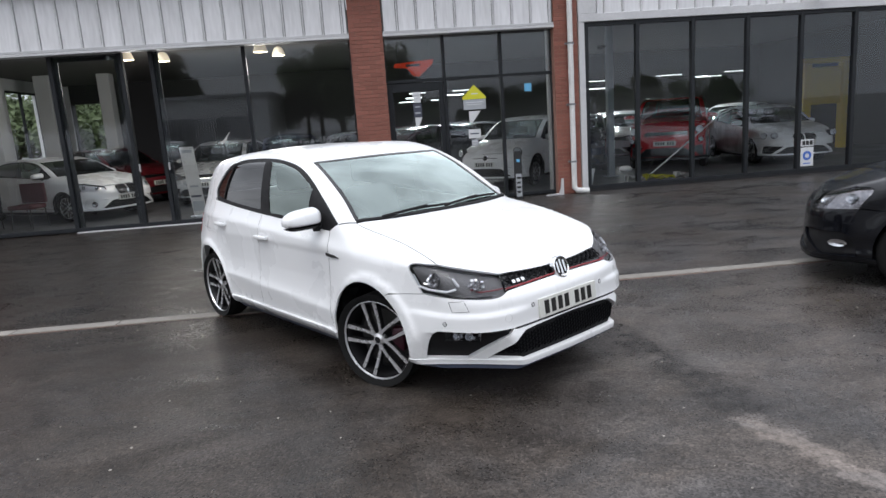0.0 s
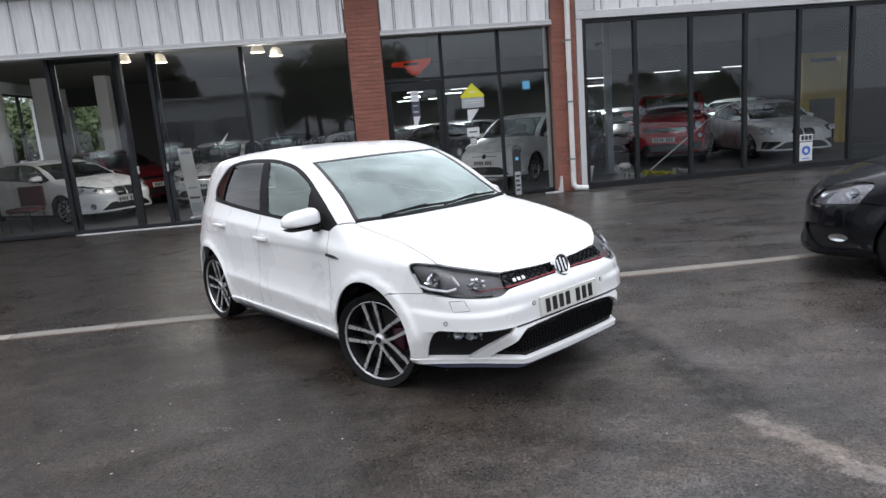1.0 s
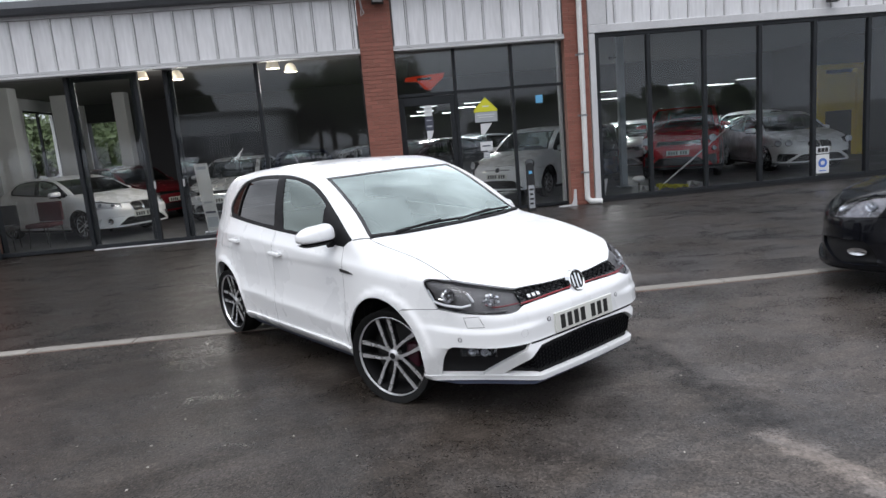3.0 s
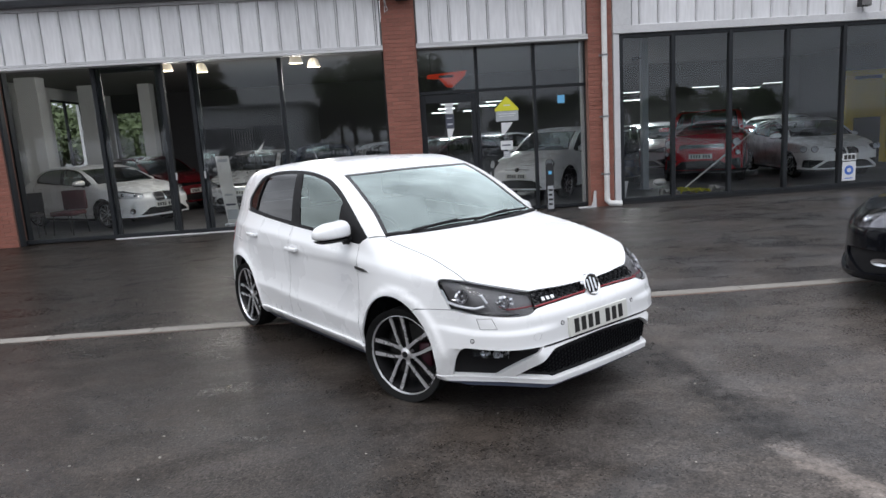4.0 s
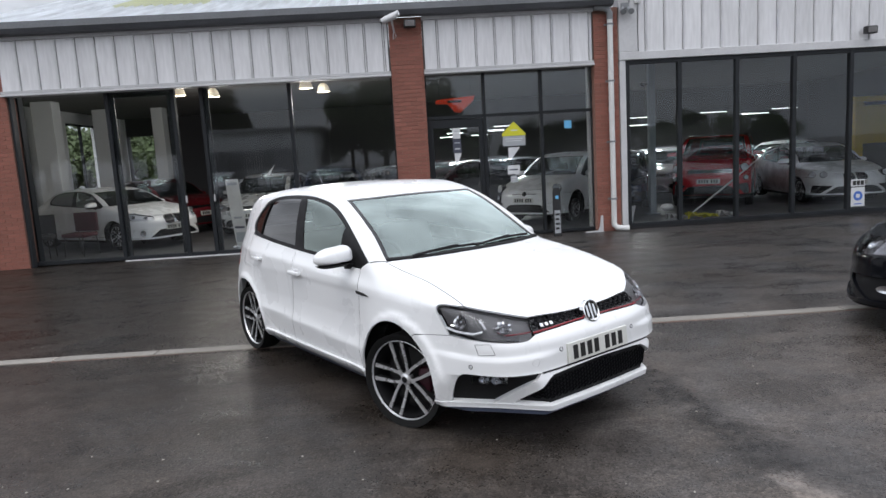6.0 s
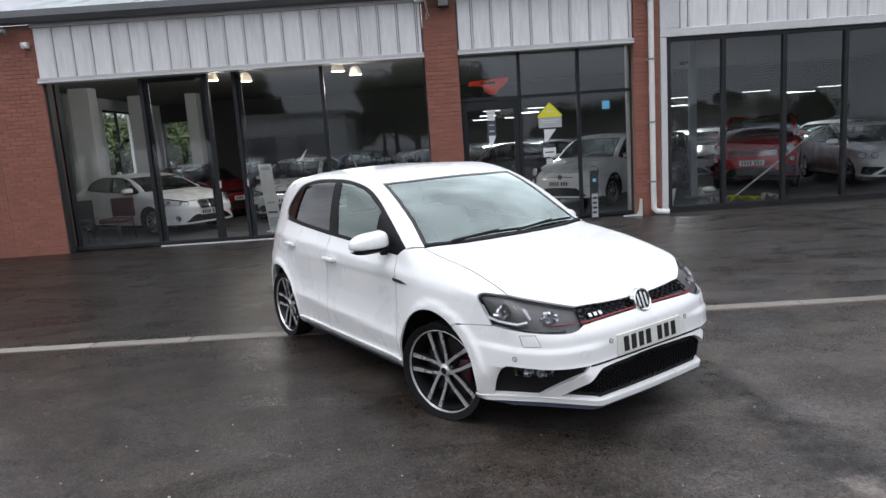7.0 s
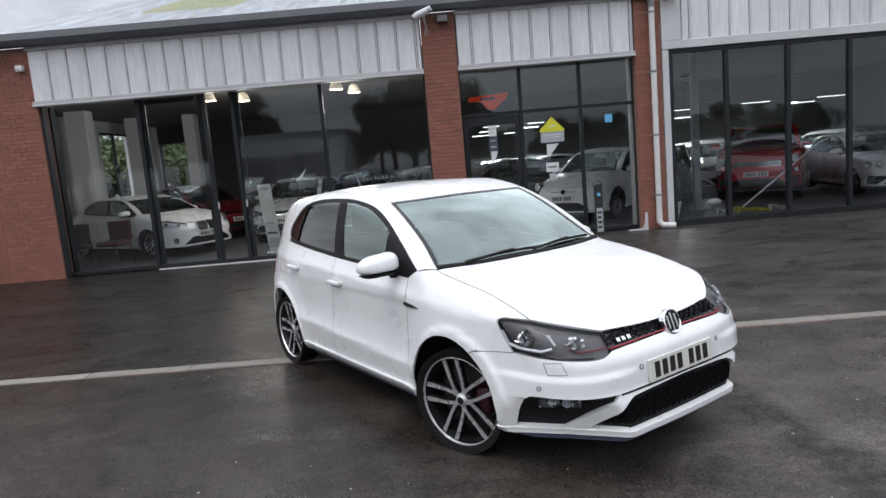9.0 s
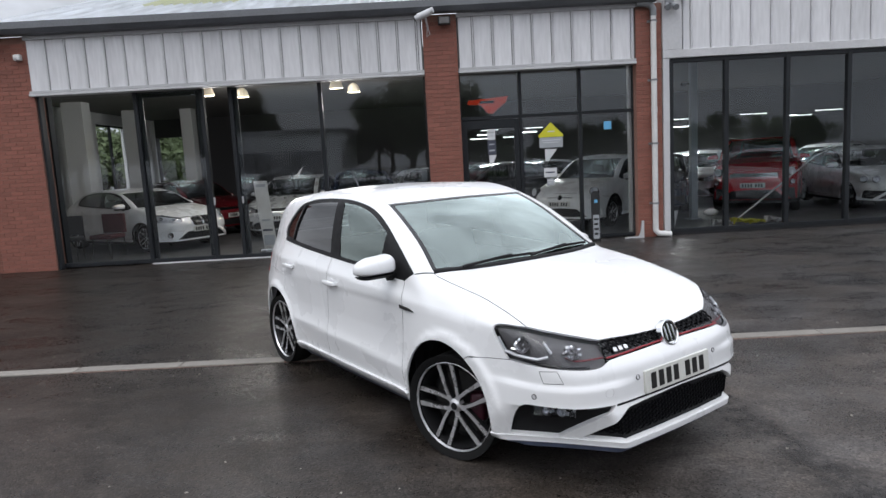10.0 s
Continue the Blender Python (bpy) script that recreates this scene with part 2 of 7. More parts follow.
RUN_AT, RUN_DIR = (1.89, -2.32), (0.12, -0.993)
M_ASPHALT = asphalt_mat()
M_BRICK = mat("red_brick", (0.245, 0.092, 0.067), 0.82, var=0.3, scale=3.0, fine=45.0, bump=0.35, rand=0.14)
M_MORTAR = mat("mortar", (0.24, 0.125, 0.095), 0.92, var=0.2, scale=5.0, fine=70.0, bump=0.3)
M_CLAD = mat("cladding_paint", (0.63, 0.63, 0.645), 0.5, var=0.16, scale=2.6, fine=22.0, bump=0.03, rand=0.05, streak=(1.0, 1.0, 0.14))
M_CLAD_RIB = mat("cladding_rib", (0.58, 0.58, 0.59), 0.5, var=0.14, scale=3.0)
M_TRIM = mat("flashing_grey", (0.42, 0.42, 0.43), 0.5, var=0.18, scale=2.0, fine=22.0)
M_SEAM = mat("seam_dirt", (0.10, 0.10, 0.10), 0.8, var=0.2)
M_GUTTER = mat("gutter_grey", (0.10, 0.105, 0.115), 0.55, var=0.35, scale=1.5)
M_ROOF = mat("roof_sheet", (0.76, 0.79, 0.82), 0.42, var=0.3, scale=1.6, fine=7.0, streak=(3.0, 0.18, 1.0))
M_ROOFLIGHT = mat("rooflight_plastic", (0.62, 0.64, 0.42), 0.4, var=0.12, scale=1.5)
M_WHITE_STEEL = mat("white_steel", (0.52, 0.52, 0.53), 0.45, var=0.1, scale=2.0, fine=25.0)
M_PVC = mat("white_pvc", (0.64, 0.64, 0.63), 0.4, var=0.14, scale=3.0, fine=30.0)
M_FRAME = mat("black_aluminium", (0.016, 0.018, 0.021), 0.5, var=0.2, scale=3.0, spec=0.25)
M_PANE = glass("shop_glass", (0.92, 0.95, 0.96), 1.52, 1.75, tone=(0.92, 0.98, 1.05))
M_KERB = mat("concrete_kerb", (0.195, 0.18, 0.16), 0.75, var=0.25, scale=4.0, fine=70.0, bump=0.3, rand=0.1)
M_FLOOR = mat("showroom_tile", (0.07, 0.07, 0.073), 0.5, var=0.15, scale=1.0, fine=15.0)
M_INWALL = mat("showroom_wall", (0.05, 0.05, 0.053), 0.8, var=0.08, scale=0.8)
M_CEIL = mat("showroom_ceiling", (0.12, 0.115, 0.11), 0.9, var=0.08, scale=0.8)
M_BLACK = mat("black_plastic", (0.016, 0.016, 0.017), 0.5, var=0.2)

# ---- setting: ground, kerb line, building ----
WALL_Y, GLASS_Y, W3_Y = 7.37, 7.60, 7.42
HEAD, EAVE = 3.25, 4.19

bm = bmesh.new()
bmesh.ops.create_grid(bm, x_segments=2, y_segments=2, size=400)
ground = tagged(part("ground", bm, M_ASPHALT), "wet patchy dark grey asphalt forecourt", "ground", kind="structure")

M_INPAINT = mat("white_inner_paint", (0.74, 0.75, 0.75), 0.8, var=0.08, scale=0.8)
brick_me = {}


def brick_mesh(w, d=0.03, h=0.065):
    k = (round(w, 3), round(d, 3))
    if k not in brick_me:
        b = box_bm(-w / 2, w / 2, 0, d, 0, h, 0.004)
        me = bpy.data.meshes.new("brick")
        b.to_mesh(me)
        b.free()
        me.materials.append(M_BRICK)
        brick_me[k] = me
    return brick_me[k]


def brick_face(parent, width, height, m, limit=10000):
    """Stretcher bond on the plane y = 0 of m, from x = 0 to width; bricks stand 6 mm proud of their bed."""
    rng = random.Random(round(width * 100))
    pitch, course, made = 0.225, 0.075, 0
    for r in range(int(height / course)):
        x = -pitch / 2 if r % 2 else 0.0
        while x < width - 0.02:
            a, b = max(x, 0.0), min(x + pitch, width)
            if b - a > 0.045 and made < limit:
                w = b - a - 0.01
                ob = new("brick", brick_mesh(w))
                ob.parent = parent
                ob.matrix_basis = m @ pose((a + b) / 2, -0.006 - rng.random() * 0.003, r * course + 0.005)
                made += 1
            x += pitch


def brick_bulk(width, z0, z1, x0):
    """Bricks too many to pick apart, as one mesh."""
    vs, fs = [], []
    for r in range(int(z0 / 0.075), int(z1 / 0.075)):
        x = x0 - (0.1125 if r % 2 else 0.0)
        while x < x0 + width - 0.02:
            a, b = max(x, x0) + 0.005, min(x + 0.225, x0 + width) - 0.005
            if b - a > 0.03:
                z, i = r * 0.075 + 0.005, len(vs)
                for yy, dd in ((0.0, 0.0), (-0.007, 0.003)):
                    vs += [(a + dd, yy, z + dd), (b - dd, yy, z + dd), (b - dd, yy, z + 0.065 - dd), (a + dd, yy, z + 0.065 - dd)]
                fs += [(i + 4, i + 5, i + 6, i + 7)] + [(i + k, i + (k + 1) % 4, i + 4 + (k + 1) % 4, i + 4 + k) for k in range(4)]
            x += 0.225
    me = bpy.data.meshes.new("brickwork")
    me.from_pydata(vs, [], fs)
    me.materials.append(M_BRICK)
    return me


def wall_piece(name, x0, x1, y0, y1, z0, z1, material, label):
    return tagged(part(name, box_bm(x0, x1, y0, y1, z0, z1), material), label, "wall", kind="structure")


# brick piers: a core of mortar, with bricks on the faces that can be seen
PIERS = [(-10.2, -7.1), (-0.04, 0.575), (3.81, 4.285)]
pier_obs = []
for i, (a, b) in enumerate(PIERS):
    w = wall_piece("wall_pier_%d" % (i + 1), a, b, WALL_Y, WALL_Y + 0.45, 0, EAVE + 0.05, M_MORTAR,
                   "weathered red brick pier of the showroom front")
    pier_obs.append(w)

def sheet_bm(x0, x1, y, z0, z1):
    b = bmesh.new()
    b.faces.new([b.verts.new(c) for c in ((x0, y, z0), (x1, y, z0), (x1, y, z1), (x0, y, z1))])
    return b


# glazing
def glazing(name, x0, x1, y, z0, z1, uprights, rails, label, bar=0.055, gap=None):
    th = thing(name, pose(0, 0, 0), label, "window", kind="structure")
    us = [x0 + bar / 2, *uprights, x1 - bar / 2]
    for u in us:
        part("mullion", box_bm(u - bar / 2, u + bar / 2, y - 0.05, y + 0.06, z0, z1, 0.004), M_FRAME, th)
    zs = [z0 + bar / 2, *rails, z1 - bar / 2]
    for u0, u1 in zip(us, us[1:]):
        for zz in zs:
            part("rail", box_bm(u0 + bar / 2, u1 - bar / 2, y - 0.045, y + 0.055, zz - bar / 2, zz + bar / 2, 0.003), M_FRAME, th)
        for z_a, z_b in zip(zs, zs[1:]):
            if (u0, u1) != gap:
                part("pane", sheet_bm(u0 + bar / 2, u1 - bar / 2, y, z_a + bar / 2, z_b - bar / 2), M_PANE, th).visible_shadow = False
    return th



OPEN = (-4.18, -3.65)
window_1 = glazing("window_1", -7.24, 0.0, GLASS_Y, 0.02, HEAD + 0.05, [-5.40, OPEN[0], OPEN[1], -2.0], [],
                   "tall black framed showroom windows with an open sliding door", 0.07, gap=OPEN)
window_2 = glazing("window_2", 0.54, 3.86, GLASS_Y, 0.02, HEAD + 0.05, [1.70, 2.81], [2.38],
                   "black framed showroom window with transom and glazed door", 0.06)
window_3 = glazing("window_3", 4.42, 15.2, W3_Y, 0.05, 3.245, [5.48, 6.615, 7.755, 8.895, 10.05, 11.2, 12.35, 13.5], [],
                   "long row of full height black framed showroom panes", 0.075)
for a in (-5.362, -4.302, -3.612):
    part("door_stile", box_bm(a, a + 0.082, GLASS_Y + 0.01, GLASS_Y + 0.05, 0.08, HEAD - 0.06, 0.004), M_FRAME, window_1)
part("jamb", box_bm(-7.094, -7.05, WALL_Y + 0.03, GLASS_Y - 0.06, 0.0, HEAD - 0.02, 0.004), M_FRAME, window_1)
part("inner_jamb", box_bm(-7.094, -7.06, GLASS_Y + 0.065, WALL_Y + 0.46, 0.0, HEAD - 0.02, 0.004), M_FRAME, window_1)
part("door_head", box_bm(-5.28, -4.302, GLASS_Y + 0.012, GLASS_Y + 0.048, HEAD - 0.16, HEAD - 0.06, 0.004), M_FRAME, window_1)
tagged(part("threshold", box_bm(-5.38, -2.9, GLASS_Y - 0.13, GLASS_Y - 0.08, 0.0, 0.022, 0.004), M_WHITE_STEEL, window_1), "pale metal threshold strip")
# inner frame of the glazed door in the second window
for a, b, c, d in ((0.60, 0.69, 0.08, 2.34), (1.57, 1.665, 0.08, 2.34), (0.69, 1.57, 2.18, 2.34), (0.69, 1.57, 0.08, 0.22)):
    part("door_rail", box_bm(a, b, GLASS_Y - 0.03, GLASS_Y + 0.03, c, d, 0.004), M_FRAME, window_2)
part("reveal_lining", box_bm(3.76, 3.82, GLASS_Y + 0.07, GLASS_Y + 0.2, 0.02, HEAD), M_WHITE_STEEL, window_2, "white lining board behind the glass")
part("plinth", box_bm(4.42, 15.2, W3_Y - 0.03, W3_Y + 0.1, 0.0, 0.05), M_BLACK, window_3)


def cladding(name, x0, x1, z0, z1, y, step, label, first=0.0):
    """Pans with a raised rib between them, over a dark backing."""
    th = tagged(part(name, box_bm(x0, x1, y + 0.03, y + 0.3, z0, z1), M_SEAM), label, "wall", kind="structure")
    x = x0 + first
    edges = [x0] + [x + k * step for k in range(1, int((x1 - x) / step) + 1)] + [x1]
    for a, b in zip(edges, edges[1:]):
        if b - a > 0.06:
            g = 0.022
            bm = bmesh.new()
            prism(bm, [(a + g, y + 0.035), (a + g, y + 0.008), (a + g + 0.006, y), (b - g - 0.006, y), (b - g, y + 0.008), (b - g, y + 0.035)], z0, z1, 'Z')
            part("cladding_panel", bm, M_CLAD, th)
        if b < x1:
            bm = bmesh.new()
            prism(bm, [(b - 0.013, y + 0.035), (b - 0.013, y - 0.012), (b - 0.008, y - 0.02), (b + 0.008, y - 0.02), (b + 0.013, y - 0.012), (b + 0.013, y + 0.035)], z0, z1, 'Z')
            part("cladding_rib", bm, M_CLAD_RIB, th)
    return th


CY = WALL_Y - 0.02
cladding("wall_cladding_1", -7.15, -0.05, 3.28, EAVE - 0.02, CY, 0.3502, "off-white ribbed metal cladding with dirt streaks under the eaves", 0.0)
cladding("wall_cladding_2", 0.585, 3.80, 3.28, EAVE - 0.02, CY, 0.3593, "off-white ribbed metal cladding with dirt streaks under the eaves", -0.083)
cladding("wall_cladding_3", 4.66, 15.2, 3.405, 5.6, CY + 0.03, 0.3665, "off-white ribbed metal cladding over the long window", -0.1965)
for nm, a, b in (("trim_1", -7.16, -0.042), ("trim_2", 0.577, 3.808)):
    t_ob = thing(nm, pose(0, 0, 0), "grey folded metal drip flashing over the window", "trim", kind="structure")
    part("flashing", box_bm(a, b, CY - 0.03, WALL_Y + 0.2, 3.235, 3.28, 0.004), M_TRIM, t_ob)
    part("flashing_lip", box_bm(a, b, CY - 0.055, CY + 0.1, 3.185, 3.229, 0.006), M_WHITE_STEEL, t_ob)
    part("eaves_trim", box_bm(a, b, CY - 0.04, WALL_Y + 0.2, EAVE - 0.02, EAVE + 0.05, 0.004), M_TRIM, t_ob)
    part("lintel", box_bm(a, b, WALL_Y + 0.1, WALL_Y + 0.19, 3.19, 3.232), M_TRIM, t_ob)
portal = thing("trim_3", pose(0, 0, 0), "white painted steel portal round the long window", "trim", kind="structure")
part("jamb", box_bm(4.295, 4.415, CY - 0.01, WALL_Y + 0.3, 0.0, 3.25, 0.006), M_WHITE_STEEL, portal)
part("head_strip", box_bm(4.295, 15.2, CY - 0.02, WALL_Y + 0.3, 3.252, 3.40, 0.006), M_WHITE_STEEL, portal)
part("corner_panel", box_bm(4.295, 4.655, CY - 0.005, WALL_Y + 0.3, 3.405, 5.6, 0.006), M_WHITE_STEEL, portal)

# gutter and roof
bm = bmesh.new()
prism(bm, [(7.12, 4.45), (7.10, 4.33), (7.16, 4.25), (7.28, 4.23), (7.36, 4.27), (7.36, 4.45), (7.33, 4.45), (7.33, 4.31), (7.26, 4.27), (7.18, 4.29), (7.145, 4.35), (7.145, 4.45)], -7.9, 4.15, 'X')
gutter = tagged(part("gutter", bm, M_GUTTER, smooth=40), "dark grey weathered eaves gutter", "gutter", kind="structure")
pitch = radians(18)
roof = thing("roof", pose(0, 7.18, 4.42, 18, 0, 0), "light grey corrugated metal roof with yellowed rooflight sheets", "roof", kind="structure")
sheet_w = 1.0
for k in range(12):
    x0 = -7.75 + k * sheet_w
    for j, (a, b) in enumerate(((0.0, 2.2), (2.17, 5.2), (5.17, 9.6))):
        bm = bmesh.new()
        n = 40
        rows = []
        for yy in (a, b):
            rows.append([bm.verts.new((x0 + sheet_w * i / n, yy, 0.042 * math.cos(2 * math.pi * 5 * i / n) + 0.012 * j)) for i in range(n + 1)])
        for i in range(n):
            bm.faces.new((rows[0][i], rows[0][i + 1], rows[1][i + 1], rows[1][i]))
        bmesh.ops.solidify(bm, geom=bm.faces[:], thickness=0.004)
        part("roof_sheet", bm, M_ROOFLIGHT if (j == 1 and k in (2, 3, 8)) else M_ROOF, roof, smooth=60)

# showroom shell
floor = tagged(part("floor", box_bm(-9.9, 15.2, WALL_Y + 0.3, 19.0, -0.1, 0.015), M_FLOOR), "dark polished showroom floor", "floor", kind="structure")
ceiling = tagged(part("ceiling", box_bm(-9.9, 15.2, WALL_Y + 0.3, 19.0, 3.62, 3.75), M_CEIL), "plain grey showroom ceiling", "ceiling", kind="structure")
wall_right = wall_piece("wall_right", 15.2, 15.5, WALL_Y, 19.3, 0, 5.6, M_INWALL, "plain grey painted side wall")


def holed_wall(name, along, at, a0, a1, holes, label, z1=3.75, paint=M_INPAINT):
    """A wall with window openings; along: the axis that it runs on."""
    def slab(p0, p1, z0, z2):
        return box(bm, p0, p1, at, at + 0.3, z0, z2) if along == 'X' else box(bm, at, at + 0.3, p0, p1, z0, z2)
    bm, p = bmesh.new(), a0
    for h0, h1, s0, s1 in holes:
        slab(p, h0, 0, z1)
        slab(h0, h1, 0, s0)
        slab(h0, h1, s1, z1)
        p = h1
    slab(p, a1, 0, z1)
    return tagged(part(name, bm, paint), label, "wall", kind="structure")


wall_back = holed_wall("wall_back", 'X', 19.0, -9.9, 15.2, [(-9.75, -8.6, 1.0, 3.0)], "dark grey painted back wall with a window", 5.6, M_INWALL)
tagged(part("wall_left_corner", box_bm(-9.9, -9.76, 18.9, 18.995, 0, 3.6), M_INPAINT), "white painted strip in the corner of the showroom", "wall", kind="structure")
wall_left = holed_wall("wall_left", 'Y', -10.2, WALL_Y + 0.45, 19.3, [(15.1, 17.3, 0.9, 3.3)], "white painted side wall with tall windows")


# white square columns inside
for i, (x0, x1, y0) in enumerate(((-9.29, -8.76, 12.2), (-9.06, -8.64, 15.0), (-7.5, -7.16, 15.4))):
    tagged(part("wall_column_%d" % (i + 1), box_bm(x0, x1, y0, y0 + 0.42, 0.015, 3.62, 0.012), M_INPAINT), "white painted square column in the showroom", "column", kind="structure")


# frames in the side wall's openings
def side_window(name, y0, y1, z0, z1, posts):
    th = thing(name, pose(0, 0, 0), "dark framed side window with trees outside", "window", kind="structure")
    for y in (y0 + 0.03, *posts, y1 - 0.03):
        part("mullion", box_bm(-10.08, -10.0, y - 0.03, y + 0.03, z0, z1, 0.004), M_FRAME, th)
    for z in (z0 + 0.03, z1 - 0.03):
        part("rail", box_bm(-10.07, -10.01, y0 + 0.06, y1 - 0.06, z - 0.03, z + 0.03, 0.003), M_FRAME, th)


side_window("window_4", 15.1, 17.3, 0.9, 3.3, (16.2,))
# ---- the shape of a hatchback's skin: smooth fields for side, front, bonnet, glasshouse and tail, blended ----
def spl(keys):
    """A smooth curve through a few (at, value) pairs."""
    xs, ys = np.array([k[0] for k in keys], float), np.array([k[1] for k in keys], float)
    h, d = np.diff(xs), np.diff(ys) / np.diff(xs)
    m = np.zeros(len(xs))
    m[0], m[-1] = d[0], d[-1]
    for i in range(1, len(xs) - 1):
        m[i] = 0 if d[i - 1] * d[i] <= 0 else 2 * d[i - 1] * d[i] / (d[i - 1] + d[i])

    def f(x):
        x = np.clip(x, xs[0] - 0.5, xs[-1] + 0.5)
        i = np.clip(np.searchsorted(xs, x) - 1, 0, len(h) - 1)
        t = (x - xs[i]) / h[i]
        lo, hi = t < 0, t > 1
        tt = np.clip(t, 0, 1)
        v = ys[i] * (2 * tt**3 - 3 * tt**2 + 1) + h[i] * m[i] * (tt**3 - 2 * tt**2 + tt) + ys[i + 1] * (3 * tt**2 - 2 * tt**3) + h[i] * m[i + 1] * (tt**3 - tt**2)
        return v + np.where(lo, t * h[i] * m[i], 0) + np.where(hi, (t - 1) * h[i] * m[i + 1], 0)
    return f


def smax(a, b, k):
    h = np.maximum(k - np.abs(a - b), 0) / k
    return np.maximum(a, b) + h * h * k / 4


def smin(a, b, k):
    return -smax(-a, -b, k)


class Shape:
    """A car's skin. Keys: plan (x, half width), prof (z, inset), nose (z, x), bow of the nose, hood (x, z), and the glasshouse."""

    def __init__(s, plan, prof, nose, bow, hood, hood_bow, tail, roof, screen, rear, cant, belt=0.95, axles=(1.234, -1.234), flare=0.016, arch=0.345, wheel_z=0.302, chamfer=False, sculpt=False):
        s.sculpt = sculpt
        s.shoulder = spl([(-1.9, 0.955), (-0.8, 0.93), (0.0, 0.895), (0.8, 0.85), (1.3, 0.815), (1.7, 0.795)])
        s.plan, s.prof, s.nose, s.hood, s.tail, s.roof, s.cant = (spl(k) for k in (plan, prof, nose, hood, tail, roof, cant))
        s.bow, s.hood_bow, s.screen, s.rear, s.belt = bow, hood_bow, screen, rear, belt
        s.chamfer = chamfer
        s.nose_x = max(v for _, v in nose)
        s.axles, s.flare, s.arch, s.wheel_z = axles, flare, arch, wheel_z

    def field(s, p):
        x, y, z = p[..., 0], np.abs(p[..., 1]), p[..., 2]
        wide = s.plan(x) + s.prof(z)
        ridge = np.clip(1 - np.abs(z - s.wheel_z / 0.302 * (0.452 - 0.032 * x)) / 0.06, 0, 1)
        wide = wide + 0.007 * ridge * np.clip((0.86 - np.abs(x)) / 0.12, 0, 1)
        if s.sculpt:
            # a crisp shoulder line, a hollow flank, a ledge over the sill and flat-faced arch lips
            up = z - s.shoulder(x)
            up = 0.5 * (up + np.sqrt(up ** 2 + 0.012 ** 2))
            crease = 0.448 - 0.036 * x
            over = 0.5 * (z - crease + np.sqrt((z - crease) ** 2 + 0.009 ** 2))
            under = over - (z - crease)
            swage = np.clip((0.92 - np.abs(x + 0.02)) / 0.18, 0, 1)
            ledge = -0.024 * (1 - np.exp(-over / 0.06)) + 0.013 * np.clip((z - 0.62) / 0.22, 0, 1.0) - 0.17 * under
            tuck = -0.75 * np.maximum(0.262 - z, 0)
            plain = -0.013 - 0.12 * np.maximum(0.36 - z, 0)
            wide = s.plan(x) + 0.004 + swage * ledge + (1 - swage) * plain + tuck - 0.60 * up
            wide = wide - 0.11 * np.clip((-1.05 - x) / 0.8, 0, 1) * np.clip((z - 0.68) / 0.3, 0, 1)
            shelf = 0.5 * (1 - np.tanh((z - 0.548) / 0.011)) * 0.016 - 0.008
            wide = wide + shelf * np.clip((x - 1.5) / 0.2, 0, 1)
        for ax in s.axles:
            r = np.hypot(x - ax, z - s.wheel_z)
            if s.sculpt:
                wide = wide + 0.5 * s.flare * 1.25 * (1 - np.tanh((r - s.arch - 0.068) / 0.016)) + 0.010 * np.exp(-((r - s.arch - 0.07) / 0.09) ** 2)
            else:
                wide = wide + s.flare * np.exp(-((r - s.arch) / 0.075) ** 2)
        side = y - wide
        front = x - (s.nose(z) - s.bow[0] * y ** 2 - s.bow[1] * y ** 6)
        if s.sculpt:
            front = front - shelf * np.clip((y - 0.30) / 0.16, 0, 1)
        back = (s.tail(z) + 0.10 * y ** 2 + 0.25 * y ** 6) - x
        hood = z - (s.hood(x) - s.hood_bow * y ** 2)
        low = smax(smax(side, hood, 0.08 if s.sculpt else 0.13), smax(front, back, 0.01), 0.09)
        k = s.nose_x / 2.12
        cut = (x - 2.115 * k) * 0.579 + (y - 0.42) * 0.816 - np.maximum(z - 0.245, 0) * 0.3 - np.maximum(z - 0.43, 0) * 5.0
        if s.chamfer:
            low = smax(low, cut, 0.018)
        u = np.clip((z - s.belt + 0.05) / (0.5 * k), 0, 1)
        x, y = x - 0.08 * k * u, y / (1 + 0.097 * u)
        (sx, sz), (tx, tz) = s.screen
        a = math.atan2(tz - sz, sx - tx)
        ws = (x - sx + 0.17 * y ** 2) * math.sin(a) + (z - sz) * math.cos(a)
        ws = ws - 0.025 * (1 - ((x - (sx + tx) / 2) / (sx - tx) * 2) ** 2).clip(-1, 1)
        (bx, bz), (rx, rz) = s.rear
        b = math.atan2(rz - bz, rx - bx)
        rw = -(x - bx - 0.12 * y ** 2) * math.sin(b) + (z - bz) * math.cos(b)
        roof = z - (s.roof(x) - 0.085 * y ** 2)
        can = (y - s.cant(z) + (0.05 if s.sculpt else 0.09) * k * np.clip((-0.9 * k - x) / (0.7 * k), 0, 1) ** 2 - (s.plan(x) - s.plan(np.array(0.0))) * 0.9) * 0.93
        gh = smax(smax(smax(ws, rw, 0.02), roof, 0.10), can, 0.09)
        gh = smax(gh, s.belt - 0.12 - z, 0.01)
        return smin(low, gh, 0.035)

    def meet(s, eye, way, far=3.0, steps=140):
        """First meeting of rays with the skin; eye and way are arrays of points."""
        eye, way = np.asarray(eye, float), np.asarray(way, float)
        t0, t1 = np.zeros(len(eye)), np.full(len(eye), np.nan)
        for k in range(1, steps + 1):
            todo = np.flatnonzero(np.isnan(t1))
            if not len(todo):
                break
            t = far * k / steps
            hit = todo[s.field(eye[todo] + way[todo] * t) < 0]
            t1[hit], t0[hit] = t, far * (k - 1) / steps
        miss = np.isnan(t1)
